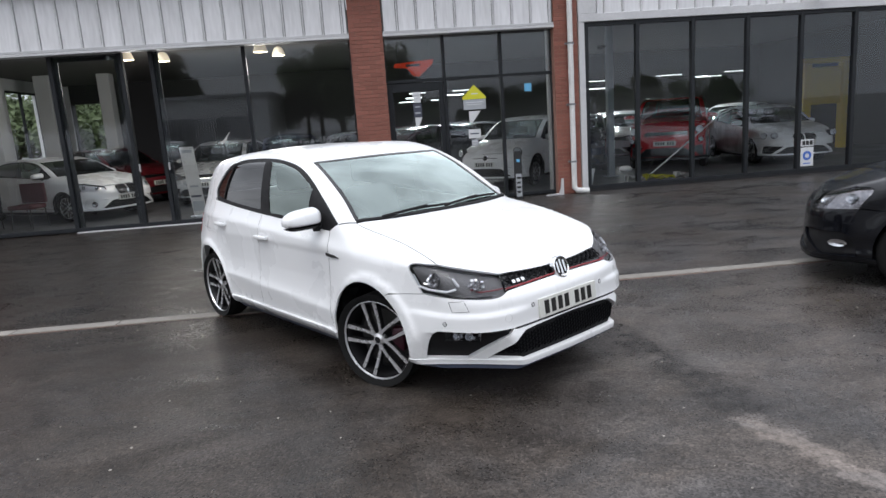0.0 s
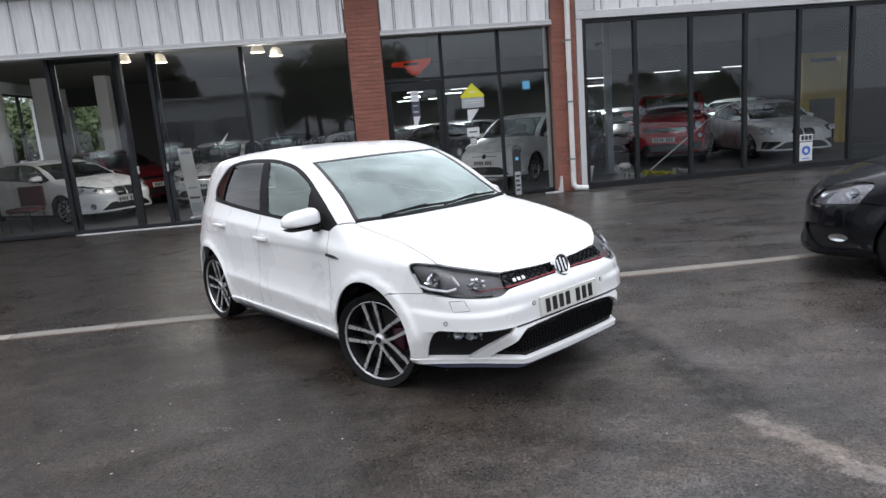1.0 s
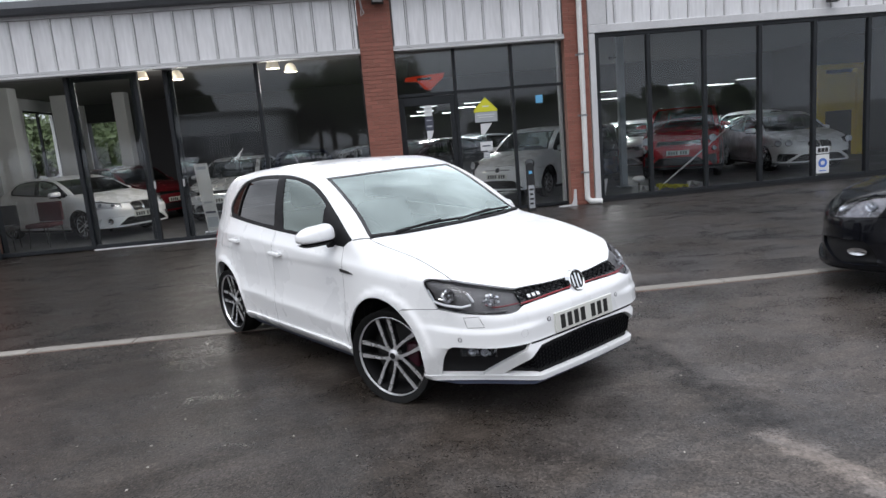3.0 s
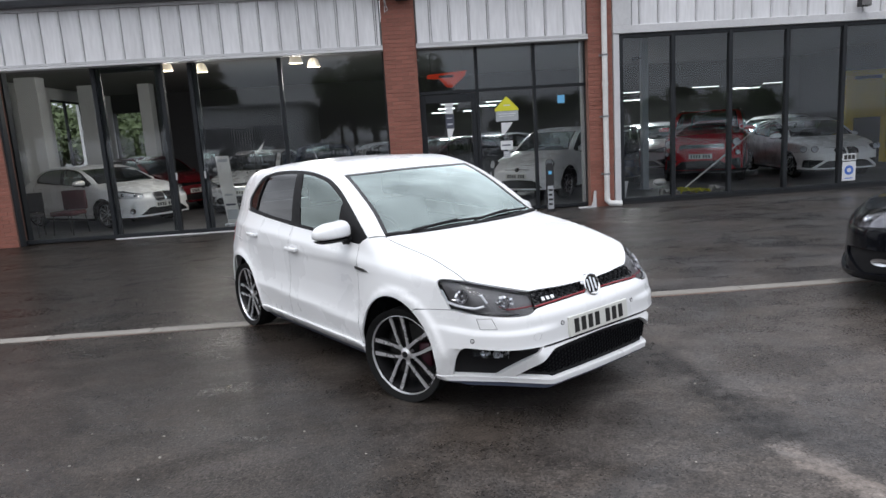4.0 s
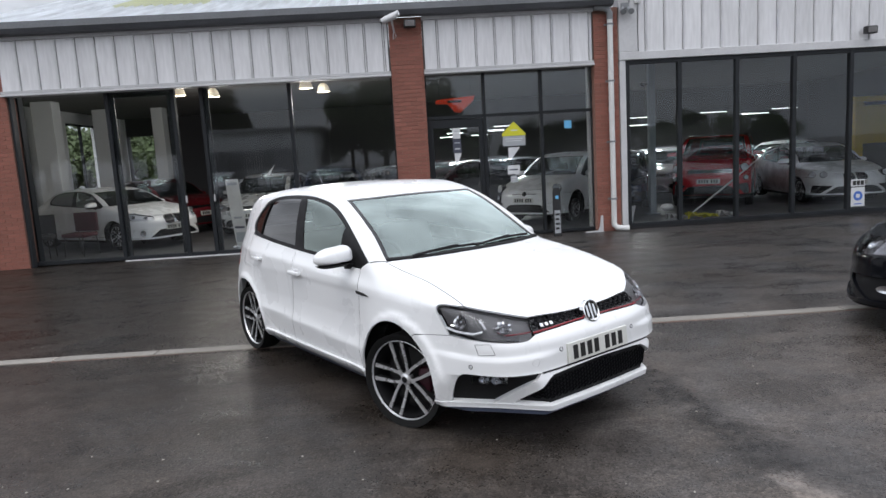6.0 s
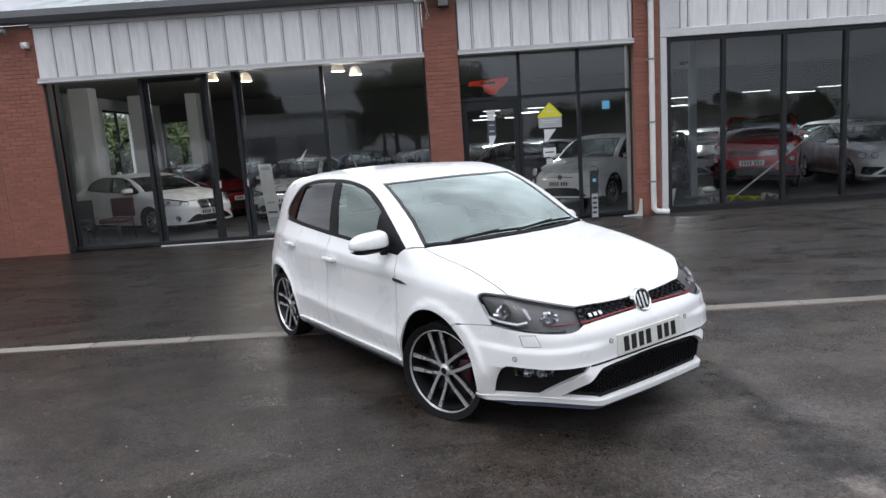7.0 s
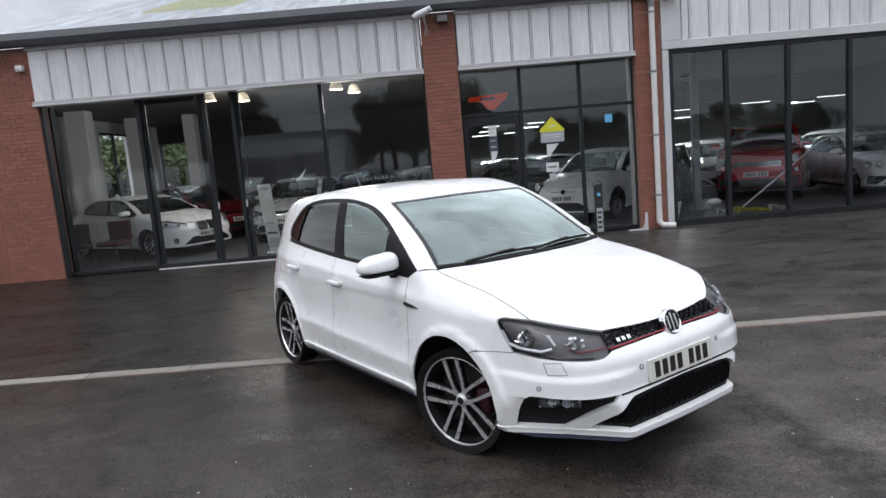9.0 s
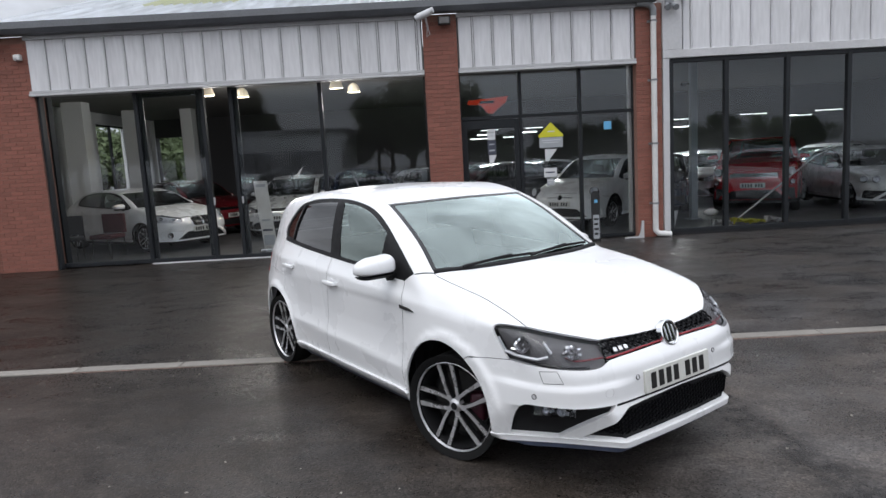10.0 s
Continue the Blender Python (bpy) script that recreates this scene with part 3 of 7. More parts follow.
        t1[miss], t0[miss] = far, far
        for _ in range(18):
            m = (t0 + t1) / 2
            ins = s.field(eye + way * m[:, None]) < 0
            t1, t0 = np.where(ins, m, t1), np.where(ins, t0, m)
        return eye + way * t1[:, None], ~miss

    def normal(s, p):
        e = 1e-3
        g = np.stack([s.field(p + e * np.eye(3)[i]) - s.field(p - e * np.eye(3)[i]) for i in range(3)], -1)
        return g / np.maximum(np.linalg.norm(g, axis=1, keepdims=True), 1e-9)


POLAR_X = 0.9
HATCH_KEYS = dict(
    plan=[(-1.95, 0.55), (-1.75, 0.675), (-1.5, 0.757), (-1.2, 0.81), (-0.5, 0.834), (0.3, 0.836), (1.0, 0.834), (1.3, 0.83), (1.6, 0.80), (1.8, 0.77), (2.08, 0.70)],
    prof=[(0.16, -0.06), (0.24, -0.028), (0.285, -0.012), (0.32, -0.020), (0.36, -0.018), (0.445, -0.002), (0.48, -0.001), (0.62, -0.005), (0.79, 0.001), (0.85, -0.012), (0.95, -0.05), (1.05, -0.10)],
    nose=[(0.15, 2.02), (0.21, 2.112), (0.27, 2.12), (0.40, 2.112), (0.43, 2.104), (0.474, 2.094), (0.53, 2.094), (0.585, 2.090), (0.605, 2.086), (0.66, 2.056), (0.74, 2.012), (0.80, 1.95)], bow=(0.08, 0.88),
    hood=[(0.6, 1.06), (0.95, 1.015), (1.3, 0.955), (1.6, 0.882), (1.8, 0.815), (1.95, 0.755), (2.08, 0.69)], hood_bow=0.045,
    tail=[(0.2, -1.80), (0.45, -1.87), (0.7, -1.875), (0.95, -1.82), (1.1, -1.76)],
    roof=[(-1.9, 1.27), (-1.6, 1.36), (-1.2, 1.424), (-0.6, 1.472), (-0.1, 1.47), (0.2, 1.435), (0.5, 1.37)],
    screen=((1.02, 0.975), (0.12, 1.455)), rear=((-1.83, 0.98), (-1.38, 1.45)),
    cant=[(0.90, 0.79), (1.0, 0.76), (1.15, 0.715), (1.3, 0.658), (1.42, 0.605)])


def shape_of(sx=1.0, sy=1.0, sz=1.0, top=1.0, chamfer=False, sculpt=False, rear=None):
    """The hatchback's shape, stretched to another car's length, width and height."""
    def zf(z):
        return z * sz + max(0.0, z - 0.95) * (top - 1.0)
    k = HATCH_KEYS
    return Shape(
        plan=[(x * sx, w * sy) for x, w in k["plan"]], prof=[(zf(z), v) for z, v in k["prof"]], nose=[(zf(z), x * sx) for z, x in k["nose"]], bow=k["bow"],
        hood=[(x * sx, zf(z)) for x, z in k["hood"]], hood_bow=k["hood_bow"], tail=[(zf(z), x * sx) for z, x in k["tail"]], roof=[(x * sx, zf(z)) for x, z in k["roof"]],
        screen=[(x * sx, zf(z)) for x, z in k["screen"]], rear=[(x * sx, zf(z)) for x, z in (rear or k["rear"])], cant=[(zf(z), y * sy) for z, y in k["cant"]], belt=zf(0.95),
        axles=(1.234 * sx, -1.234 * sx), arch=0.345 * (0.5 + 0.5 * sz), wheel_z=0.302 * sz, chamfer=chamfer, sculpt=sculpt)


HATCH = shape_of(chamfer=True, sculpt=True)
PLAIN = shape_of(chamfer=True)


def dense(pts, step, closed=True):
    """An outline filled up with points no further apart than step."""
    out, n = [], len(pts)
    for i in range(n if closed else n - 1):
        a, b = np.array(pts[i]), np.array(pts[(i + 1) % n])
        k = max(1, int(math.ceil(np.linalg.norm(b - a) / step)))
        out += [a + (b - a) * j / k for j in range(k)]
    if not closed:
        out.append(np.array(pts[-1]))
    return np.array(out)


def inside(pts, poly):
    x, y = pts[:, 0], pts[:, 1]
    r = np.zeros(len(pts), bool)
    for (x0, y0), (x1, y1) in zip(poly, np.roll(poly, -1, 0)):
        c = (y0 > y) != (y1 > y)
        with np.errstate(divide='ignore', invalid='ignore'):
            r ^= c & (x < (x1 - x0) * (y - y0) / (y1 - y0) + x0)
    return r


def shrink(poly, d):
    """Draws an outline in by d."""
    a = np.roll(poly, 1, 0) - poly
    b = np.roll(poly, -1, 0) - poly
    area = np.sum(poly[:, 0] * np.roll(poly[:, 1], -1) - np.roll(poly[:, 0], -1) * poly[:, 1])
    t = np.roll(poly, -1, 0) - np.roll(poly, 1, 0)
    nrm = np.stack([-t[:, 1], t[:, 0]], 1) * np.sign(area)
    return poly + nrm / np.maximum(np.linalg.norm(nrm, axis=1, keepdims=True), 1e-9) * d


def curve(pts, n=6):
    """A smooth open curve through points."""
    p = [np.array(q, float) for q in pts]
    p = [2 * p[0] - p[1]] + p + [2 * p[-1] - p[-2]]
    out = []
    for i in range(1, len(p) - 2):
        for k in range(n):
            t = k / n
            out.append(tuple(0.5 * (2 * p[i] + (p[i + 1] - p[i - 1]) * t + (2 * p[i - 1] - 5 * p[i] + 4 * p[i + 1] - p[i + 2]) * t ** 2 + (3 * p[i] - p[i - 1] - 3 * p[i + 1] + p[i + 2]) * t ** 3)))
    out.append(tuple(p[-2]))
    return out


def arc(cx, cz, r, a0, a1, y=-0.82, n=16):
    return [(cx + r * math.cos(radians(a0 + (a1 - a0) * k / n)), y, cz + r * math.sin(radians(a0 + (a1 - a0) * k / n))) for k in range(n + 1)]


def flip(pts):
    return [(x, -y, z) for x, y, z in reversed(pts)]


H = 0.70710678


def flat(p, mode):
    p = np.array(p, float).reshape(-1, 3)
    if mode == 'D':
        return np.stack([p[:, 0], (p[:, 1] + p[:, 2]) * H], 1)
    if mode == 'S':
        return np.stack([p[:, 0], p[:, 2]], 1)
    if mode == 'T':
        return np.stack([p[:, 0], p[:, 1]], 1)
    if mode == 'R':
        return np.stack([p[:, 1], p[:, 2]], 1)
    return np.stack([np.arctan2(p[:, 1], p[:, 0] - POLAR_X) * 1.1, p[:, 2]], 1)


def drape(shape, q, mode):
    """Points of the plan of a mode, brought on to the skin."""
    n, o = len(q), np.zeros(len(q))
    if mode == 'D':
        eye = np.stack([q[:, 0], o - 1.85 * H + q[:, 1] * H, o + 1.85 * H + q[:, 1] * H], 1)
        way = np.tile([0, H, -H], (n, 1))
    elif mode == 'S':
        eye, way = np.stack([q[:, 0], o - 1.1, q[:, 1]], 1), np.tile([0.0, 1, 0], (n, 1))
    elif mode == 'T':
        eye, way = np.stack([q[:, 0], q[:, 1], o + 1.75], 1), np.tile([0.0, 0, -1], (n, 1))
    elif mode == 'R':
        eye, way = np.stack([o - 2.6, q[:, 0], q[:, 1]], 1), np.tile([1.0, 0, 0], (n, 1))
    else:
        a = q[:, 0] / 1.1
        way = np.stack([-np.cos(a), -np.sin(a), o], 1)
        eye = np.stack([POLAR_X - way[:, 0] * 1.9, -way[:, 1] * 1.9, q[:, 1]], 1)
    return shape.meet(eye, way, far=2.6, steps=60)


from mathutils.geometry import delaunay_2d_cdt


def skin(shape, outline, mode, step=0.04, gap=0.0, lift=0.0, flange=0.012, holes=(), mirror=False):
    """A panel of the skin within an outline: vertices, faces and normals; its edges turn inwards by flange."""
    loops = [dense(flat(outline, mode), step)] + [dense(flat(h, mode), step) for h in holes]
    if gap:
        loops = [shrink(loops[0], gap)] + [shrink(h, -gap) for h in loops[1:]]
    lo, hi = loops[0].min(0), loops[0].max(0)
    gx, gy = np.meshgrid(np.arange(lo[0], hi[0], step), np.arange(lo[1], hi[1], step * 0.87))
    gx[1::2] += step / 2
    g = np.stack([gx.ravel(), gy.ravel()], 1)
    allp = np.concatenate(loops)
    g = g[inside(g, loops[0])]
    for h in loops[1:]:
        g = g[~inside(g, h)]
    if len(g):
        near = np.min(np.linalg.norm(g[:, None] - allp[None], axis=2), axis=1) if len(g) * len(allp) < 4e6 else np.ones(len(g))
        g = g[near > step * 0.5]
    pts = np.concatenate([allp, g])
    edges, s = [], 0
    for lp in loops:
        edges += [(s + i, s + (i + 1) % len(lp)) for i in range(len(lp))]
        s += len(lp)
    vs, _, fs, *_ = delaunay_2d_cdt([Vector(p) for p in pts.tolist()], edges, [], 0, 1e-6)
    v2 = np.array([tuple(v) for v in vs])
    fs = np.array([tuple(t) for t in fs])
    mid = v2[fs].mean(1)
    keep = inside(mid, loops[0])
    for h in loops[1:]:
        keep &= ~inside(mid, h)
    fs = fs[keep]
    p3, ok = drape(shape, v2, mode)
    fs = fs[ok[fs].all(1)]
    nr = shape.normal(p3)
    p3 = p3 + nr * lift
    fn = np.cross(p3[fs[:, 1]] - p3[fs[:, 0]], p3[fs[:, 2]] - p3[fs[:, 0]])
    wrong = (fn * nr[fs[:, 0]]).sum(1) < 0
    fs[wrong] = fs[wrong][:, ::-1]
    verts, norms, faces = p3.tolist(), nr.tolist(), fs.tolist()
    if flange:
        seen = {}
        for f in faces:
            for a, b in ((f[0], f[1]), (f[1], f[2]), (f[2], f[0])):
                seen[(a, b)] = seen.get((a, b), 0) + 1
        for a, b in list(seen):
            if (b, a) not in seen:
                i = len(verts)
                pa, pb, na, nb = np.array(verts[a]), np.array(verts[b]), nr[a], nr[b]
                side = np.cross(pb - pa, na)
                side = side / max(np.linalg.norm(side), 1e-9)
                verts += [pa.tolist(), pb.tolist(), (pb - nb * flange).tolist(), (pa - na * flange).tolist()]
                norms += [side.tolist()] * 4
                faces.append([i + 3, i + 2, i + 1, i])
    if mirror:
        verts = [(x, -y, z) for x, y, z in verts]
        norms = [(x, -y, z) for x, y, z in norms]
        faces = [f[::-1] for f in faces]
    return verts, faces, norms


def panel(name, shape, outline, mode, material, parent, label="", both=False, **k):
    """A skin panel as an object; both: also its mirror image on the car's other side."""
    made = []
    vs, fs, ns = skin(shape, outline, mode, **k)
    for mir in ((False, True) if both else (False,)):
        if mir:
            vs, ns, fs = [(x, -y, z) for x, y, z in vs], [(x, -y, z) for x, y, z in ns], [f[::-1] for f in fs]
        me = bpy.data.meshes.new(name)
        me.from_pydata(vs, [], fs)
        me.polygons.foreach_set("use_smooth", [True] * len(me.polygons))
        me.normals_split_custom_set_from_vertices(ns)
        me.materials.append(material)
        ob = new(name, me)
        ob.parent = parent
        if label:
            ob["label"] = label
        made.append(ob)
    return made

# ---- cars ----
M_WHITE = mat("white_car_paint", (0.80, 0.805, 0.81), 0.28, var=0.006, scale=3.0, rvar=0.03, coat=0.6, spec=0.4)
M_BLACKPAINT = mat("black_car_paint", (0.0035, 0.004, 0.006), 0.2, var=0.1, rvar=0.03, coat=0.5, spec=0.2)
M_REDPAINT = mat("red_car_paint", (0.42, 0.018, 0.025), 0.25, var=0.05, rvar=0.03, coat=0.8)
M_DARKRED = mat("dark_red_car_paint", (0.11, 0.008, 0.012), 0.25, var=0.05, rvar=0.03, coat=0.6)
M_SILVER = mat("silver_car_paint", (0.42, 0.43, 0.44), 0.28, metal=0.4, var=0.04, rvar=0.03, coat=0.8)
M_BLUEPAINT = mat("dark_blue_car_paint", (0.02, 0.03, 0.06), 0.22, var=0.05, rvar=0.03, coat=0.8)
M_GREYPAINT = mat("grey_car_paint", (0.10, 0.105, 0.115), 0.25, metal=0.3, var=0.05, rvar=0.03, coat=0.8)
M_SHUT = mat("shut_line_shadow", (0.07, 0.068, 0.066), 0.9, var=0.2, spec=0.1)
M_RUBBER = mat("tyre_rubber", (0.011, 0.011, 0.011), 0.8, var=0.25, scale=12.0, fine=90.0, bump=0.15, spec=0.12)
M_ALLOY = mat("machined_alloy", (0.60, 0.60, 0.61), 0.3, metal=0.7, var=0.08, scale=10.0)
M_DARKALLOY = mat("black_alloy", (0.010, 0.010, 0.011), 0.4, var=0.15, spec=0.3)
M_STEEL = mat("brake_steel", (0.04, 0.039, 0.038), 0.5, metal=0.5, var=0.2, scale=15.0)
M_CALIPER = mat("red_caliper", (0.04, 0.004, 0.012), 0.4, var=0.15)
M_CHROME = mat("chrome", (0.75, 0.76, 0.77), 0.08, metal=1.0, var=0.03, rvar=0.03)
M_GLOSSBLACK = mat("gloss_black", (0.008, 0.008, 0.009), 0.15, var=0.1, rvar=0.05)
M_TRIMBLACK = mat("black_trim", (0.011, 0.011, 0.012), 0.55, var=0.2, scale=20.0, bump=0.05, spec=0.2)
M_MESH = mat("black_mesh_plastic", (0.004, 0.004, 0.005), 0.7, var=0.15, spec=0.07)
M_REDLINE = mat("red_trim_line", (0.26, 0.012, 0.022), 0.35, var=0.05)
M_SKIRT = mat("blue_grey_protective_film", (0.06, 0.072, 0.115), 0.4, var=0.15, scale=4.0)
M_PLATE = mat("plate_white", (0.62, 0.62, 0.58), 0.35, var=0.05, scale=8.0)
M_PLATE_BAR = mat("plate_black", (0.012, 0.012, 0.012), 0.4, var=0.1)
M_SCREEN = glass("windscreen_glass", (0.52, 0.60, 0.58), 1.52, 3.5, tone=(0.87, 1.0, 0.965))
M_SIDEGLASS = glass("door_glass", (0.78, 0.90, 0.86), 1.52, 2.6, tone=(0.88, 1.0, 0.95))
M_PRIVACY = glass("privacy_glass", (0.06, 0.06, 0.07), 1.52, 1.4)
M_LENS = glass("lamp_lens", (0.80, 0.81, 0.83), 1.5, 0.45)
M_LAMPHOUSE = mat("smoked_lamp_housing", (0.13, 0.125, 0.125), 0.4, var=0.3, scale=14.0)
M_REFLECTOR = mat("lamp_reflector", (0.7, 0.71, 0.73), 0.12, metal=1.0, var=0.1, rvar=0.05)
M_SMOKED = mat("smoked_chrome", (0.33, 0.32, 0.33), 0.2, metal=0.9, var=0.3, scale=30.0)
# for daylight strips, and as painted white glints in lamp bowls and facets
M_DRL_GLINT = mat("daylight_strip", (0.75, 0.76, 0.78), 0.2, var=0.03)
M_REDLAMP = mat("red_lamp_plastic", (0.30, 0.01, 0.012), 0.15, var=0.1, rvar=0.05)
M_SEAT = mat("dark_seat_cloth", (0.035, 0.035, 0.038), 0.85, var=0.2, scale=10.0, fine=120.0, bump=0.1)
M_DASH = mat("dashboard_plastic", (0.06, 0.062, 0.065), 0.6, var=0.15, scale=12.0)


def wheel(parent, x, y, r, out, style="twin", rim=0.218, wide=0.2, steer=0.0):
    """A wheel; out: -1 or 1, the side its face looks to."""
    w = new("wheel")
    w.parent = parent
    w.matrix_basis = pose(x, y, r, 0, 0, (180 if out > 0 else 0) + steer)
    h = wide / 2
    bm = bmesh.new()
    lathe(bm, [(rim - 0.004, -h + 0.02), (rim + 0.012, -h + 0.004), (rim + 0.045, -h - 0.004), (r - 0.02, -h + 0.012), (r - 0.004, -h + 0.035), (r, -h + 0.06), (r, h - 0.06), (r - 0.02, h - 0.012), (rim + 0.02, h), (rim - 0.004, h - 0.02)], 48)
    part("tyre", bm, M_RUBBER, w, smooth=50)
    bm = bmesh.new()
    lathe(bm, [(rim - 0.005, -h + 0.02), (rim + 0.001, -h + 0.008), (rim + 0.003, -h + 0.009), (rim + 0.004, -h + 0.02)], 48)
    part("rim", bm, M_ALLOY, w, smooth=40)
    bm = bmesh.new()
    lathe(bm, [(rim - 0.01, -h + 0.026), (rim - 0.02, -h + 0.05), (rim - 0.03, h - 0.03)], 40)
    part("barrel", bm, M_DARKALLOY, w, smooth=40)
    bm = bmesh.new()
    lathe(bm, [(0.0001, h - 0.06), (rim - 0.03, h - 0.06)], 32)
    part("backing", bm, M_DARKALLOY, w, smooth=40)
    bm = bmesh.new()
    lathe(bm, [(0.07, 0.01), (rim * 0.72, 0.01), (rim * 0.72, 0.03), (0.07, 0.03)], 32)
    part("brake_disc", bm, M_STEEL, w, smooth=40)
    f = -h + 0.03
    n, spread = (5, 14.5) if style == "twin" else (6, 12) if style == "fork" else (5, 0)
    for k in range(n):
        a = 360 * k / n + 31
        for sgn in ((-1, 1) if spread else (0,)):
            ri = rim - 0.006
            path = [(0.030, a + sgn * 34, 0.014), (0.06, a + sgn * 30, 0.013), (0.118, a + sgn * 19, 0.0125), (0.16, a + sgn * 14.5, 0.0135), (ri, a + sgn * 10.5, 0.0175)]
            if not spread:
                path = [(0.03, a, 0.03), (0.1, a, 0.028), (ri, a, 0.034)]
            for nm, m_, y0, y1, grow in (("spoke_face", M_ALLOY, f - 0.004, f + 0.004, 0.0), ("spoke", M_DARKALLOY, f + 0.004, f + 0.035, 0.004)):
                bm = bmesh.new()
                rings = []
                for rr, ang, hw in path:
                    c, s = math.cos(radians(ang)), math.sin(radians(ang))
                    hw = (hw + grow) * 0.72
                    dish = 0.012 * (1 - rr / rim)
                    rings.append([bm.verts.new((rr * c - e * s, yy + dish, rr * s + e * c)) for e, yy in ((-hw, y0), (hw, y0), (hw, y1), (-hw, y1))])
                for q0, q1 in zip(rings, rings[1:]):
                    for j in range(4):
                        bm.faces.new((q0[j], q0[(j + 1) % 4], q1[(j + 1) % 4], q1[j]))
                bm.faces.new(rings[0][::-1])
                bm.faces.new(rings[-1])
                bmesh.ops.recalc_face_normals(bm, faces=bm.faces)
                part(nm, bm, m_, w)
    bm = bmesh.new()
    lathe(bm, [(0.0001, f - 0.004), (0.022, f - 0.004), (0.026, f), (0.038, f + 0.006), (0.042, f + 0.04)], 24)
    part("hub_cap", bm, M_ALLOY, w, smooth=40)
    bm = bmesh.new()
    lathe(bm, [(0.0001, f - 0.006), (0.02, f - 0.006), (0.02, f)], 20)
    part("cap_disc", bm, M_DARKALLOY, w)
    return w


def comb(shape, outline, mode, cell, lift, depth=0.012, bar=0.18):
    """A honeycomb mesh on the skin: raised cell walls round sunk cells."""
    poly = flat(outline, mode)
    lo, hi = poly.min(0), poly.max(0)
    q, faces = [], []
    r = cell / math.sqrt(3)
    j, yy = 0, lo[1]
    while yy < hi[1] + cell:
        xx = lo[0] + (cell * 0.75 if j % 2 else 0)
        while xx < hi[0] + cell:
            if inside(np.array([[xx, yy]]), poly)[0]:
                b = len(q)
                for s in (1.0, 1.0 - bar):
                    q += [(xx + 1.35 * r * s * math.cos(radians(60 * k)), yy + 0.8 * r * s * math.sin(radians(60 * k))) for k in range(6)]
                faces.append(b)
            xx += cell * 1.55
        yy += cell * 0.4
        j += 1
    q = np.array(q)
    p3, ok = drape(shape, q, mode)
    nr = shape.normal(p3)
    a = p3 + nr * lift
    d = p3 + nr * (lift - depth)
    bm = bmesh.new()
    for b in faces:
        if not ok[b:b + 12].all():
            continue
        o = [bm.verts.new(a[b + k]) for k in range(6)]
        i = [bm.verts.new(a[b + 6 + k]) for k in range(6)]
        s = [bm.verts.new(d[b + 6 + k]) for k in range(6)]
        for k in range(6):
            bm.faces.new((o[k], o[(k + 1) % 6], i[(k + 1) % 6], i[k]))
            bm.faces.new((i[k], i[(k + 1) % 6], s[(k + 1) % 6], s[k]))
    bmesh.ops.recalc_face_normals(bm, faces=bm.faces)
    return bm


def on_skin(shape, p, mode, lift=0.0):
    q, _ = drape(shape, flat([p], mode), mode)
    n = shape.normal(q)
    return Vector(q[0] + n[0] * lift), Vector(n[0])


def along_skin(shape, pts, mode, lift, rad, bm=None, seg=6, step=0.03):
    q = dense(flat(pts, mode), step, closed=False)
    p, _ = drape(shape, q, mode)
    p = p + shape.normal(p) * lift
    return tube(bm or bmesh.new(), [Vector(v) for v in p], rad, seg)


def seat(parent, x, y):
    s = new("seat")
    s.parent = parent
    s.matrix_basis = pose(x, y, 0.28)
    part("cushion", box_bm(-0.25, 0.27, -0.25, 0.25, 0.10, 0.28, 0.06, 3), M_SEAT, s, smooth=50)
    bm = box_bm(-0.09, 0.07, -0.25, 0.25, 0.0, 0.62, 0.06, 3)
    bmesh.ops.rotate(bm, verts=bm.verts, cent=(0, 0, 0), matrix=Matrix.Rotation(radians(-17), 3, 'Y'))
    bmesh.ops.translate(bm, verts=bm.verts, vec=(-0.24, 0, 0.22))
    part("backrest", bm, M_SEAT, s, smooth=50)
    bm = box_bm(-0.06, 0.05, -0.14, 0.14, 0.0, 0.19, 0.05, 3)
    bmesh.ops.translate(bm, verts=bm.verts, vec=(-0.45, 0, 0.84))
    part("headrest", bm, M_SEAT, s, smooth=50)


class Warp:
    """Scales the outlines of the first car to another car's size."""

    def __init__(s, sx=1.0, sy=1.0, sz=1.0, dx=0.0, lift=0.0, top=1.0):
        s.k = (sx, sy, sz, dx, lift, top)

    def __call__(s, pts):
        sx, sy, sz, dx, lift, top = s.k
        return [(x * sx + dx, y * sy, z * sz + lift + max(0.0, z - 0.95) * (top - 1.0)) for x, y, z in pts]


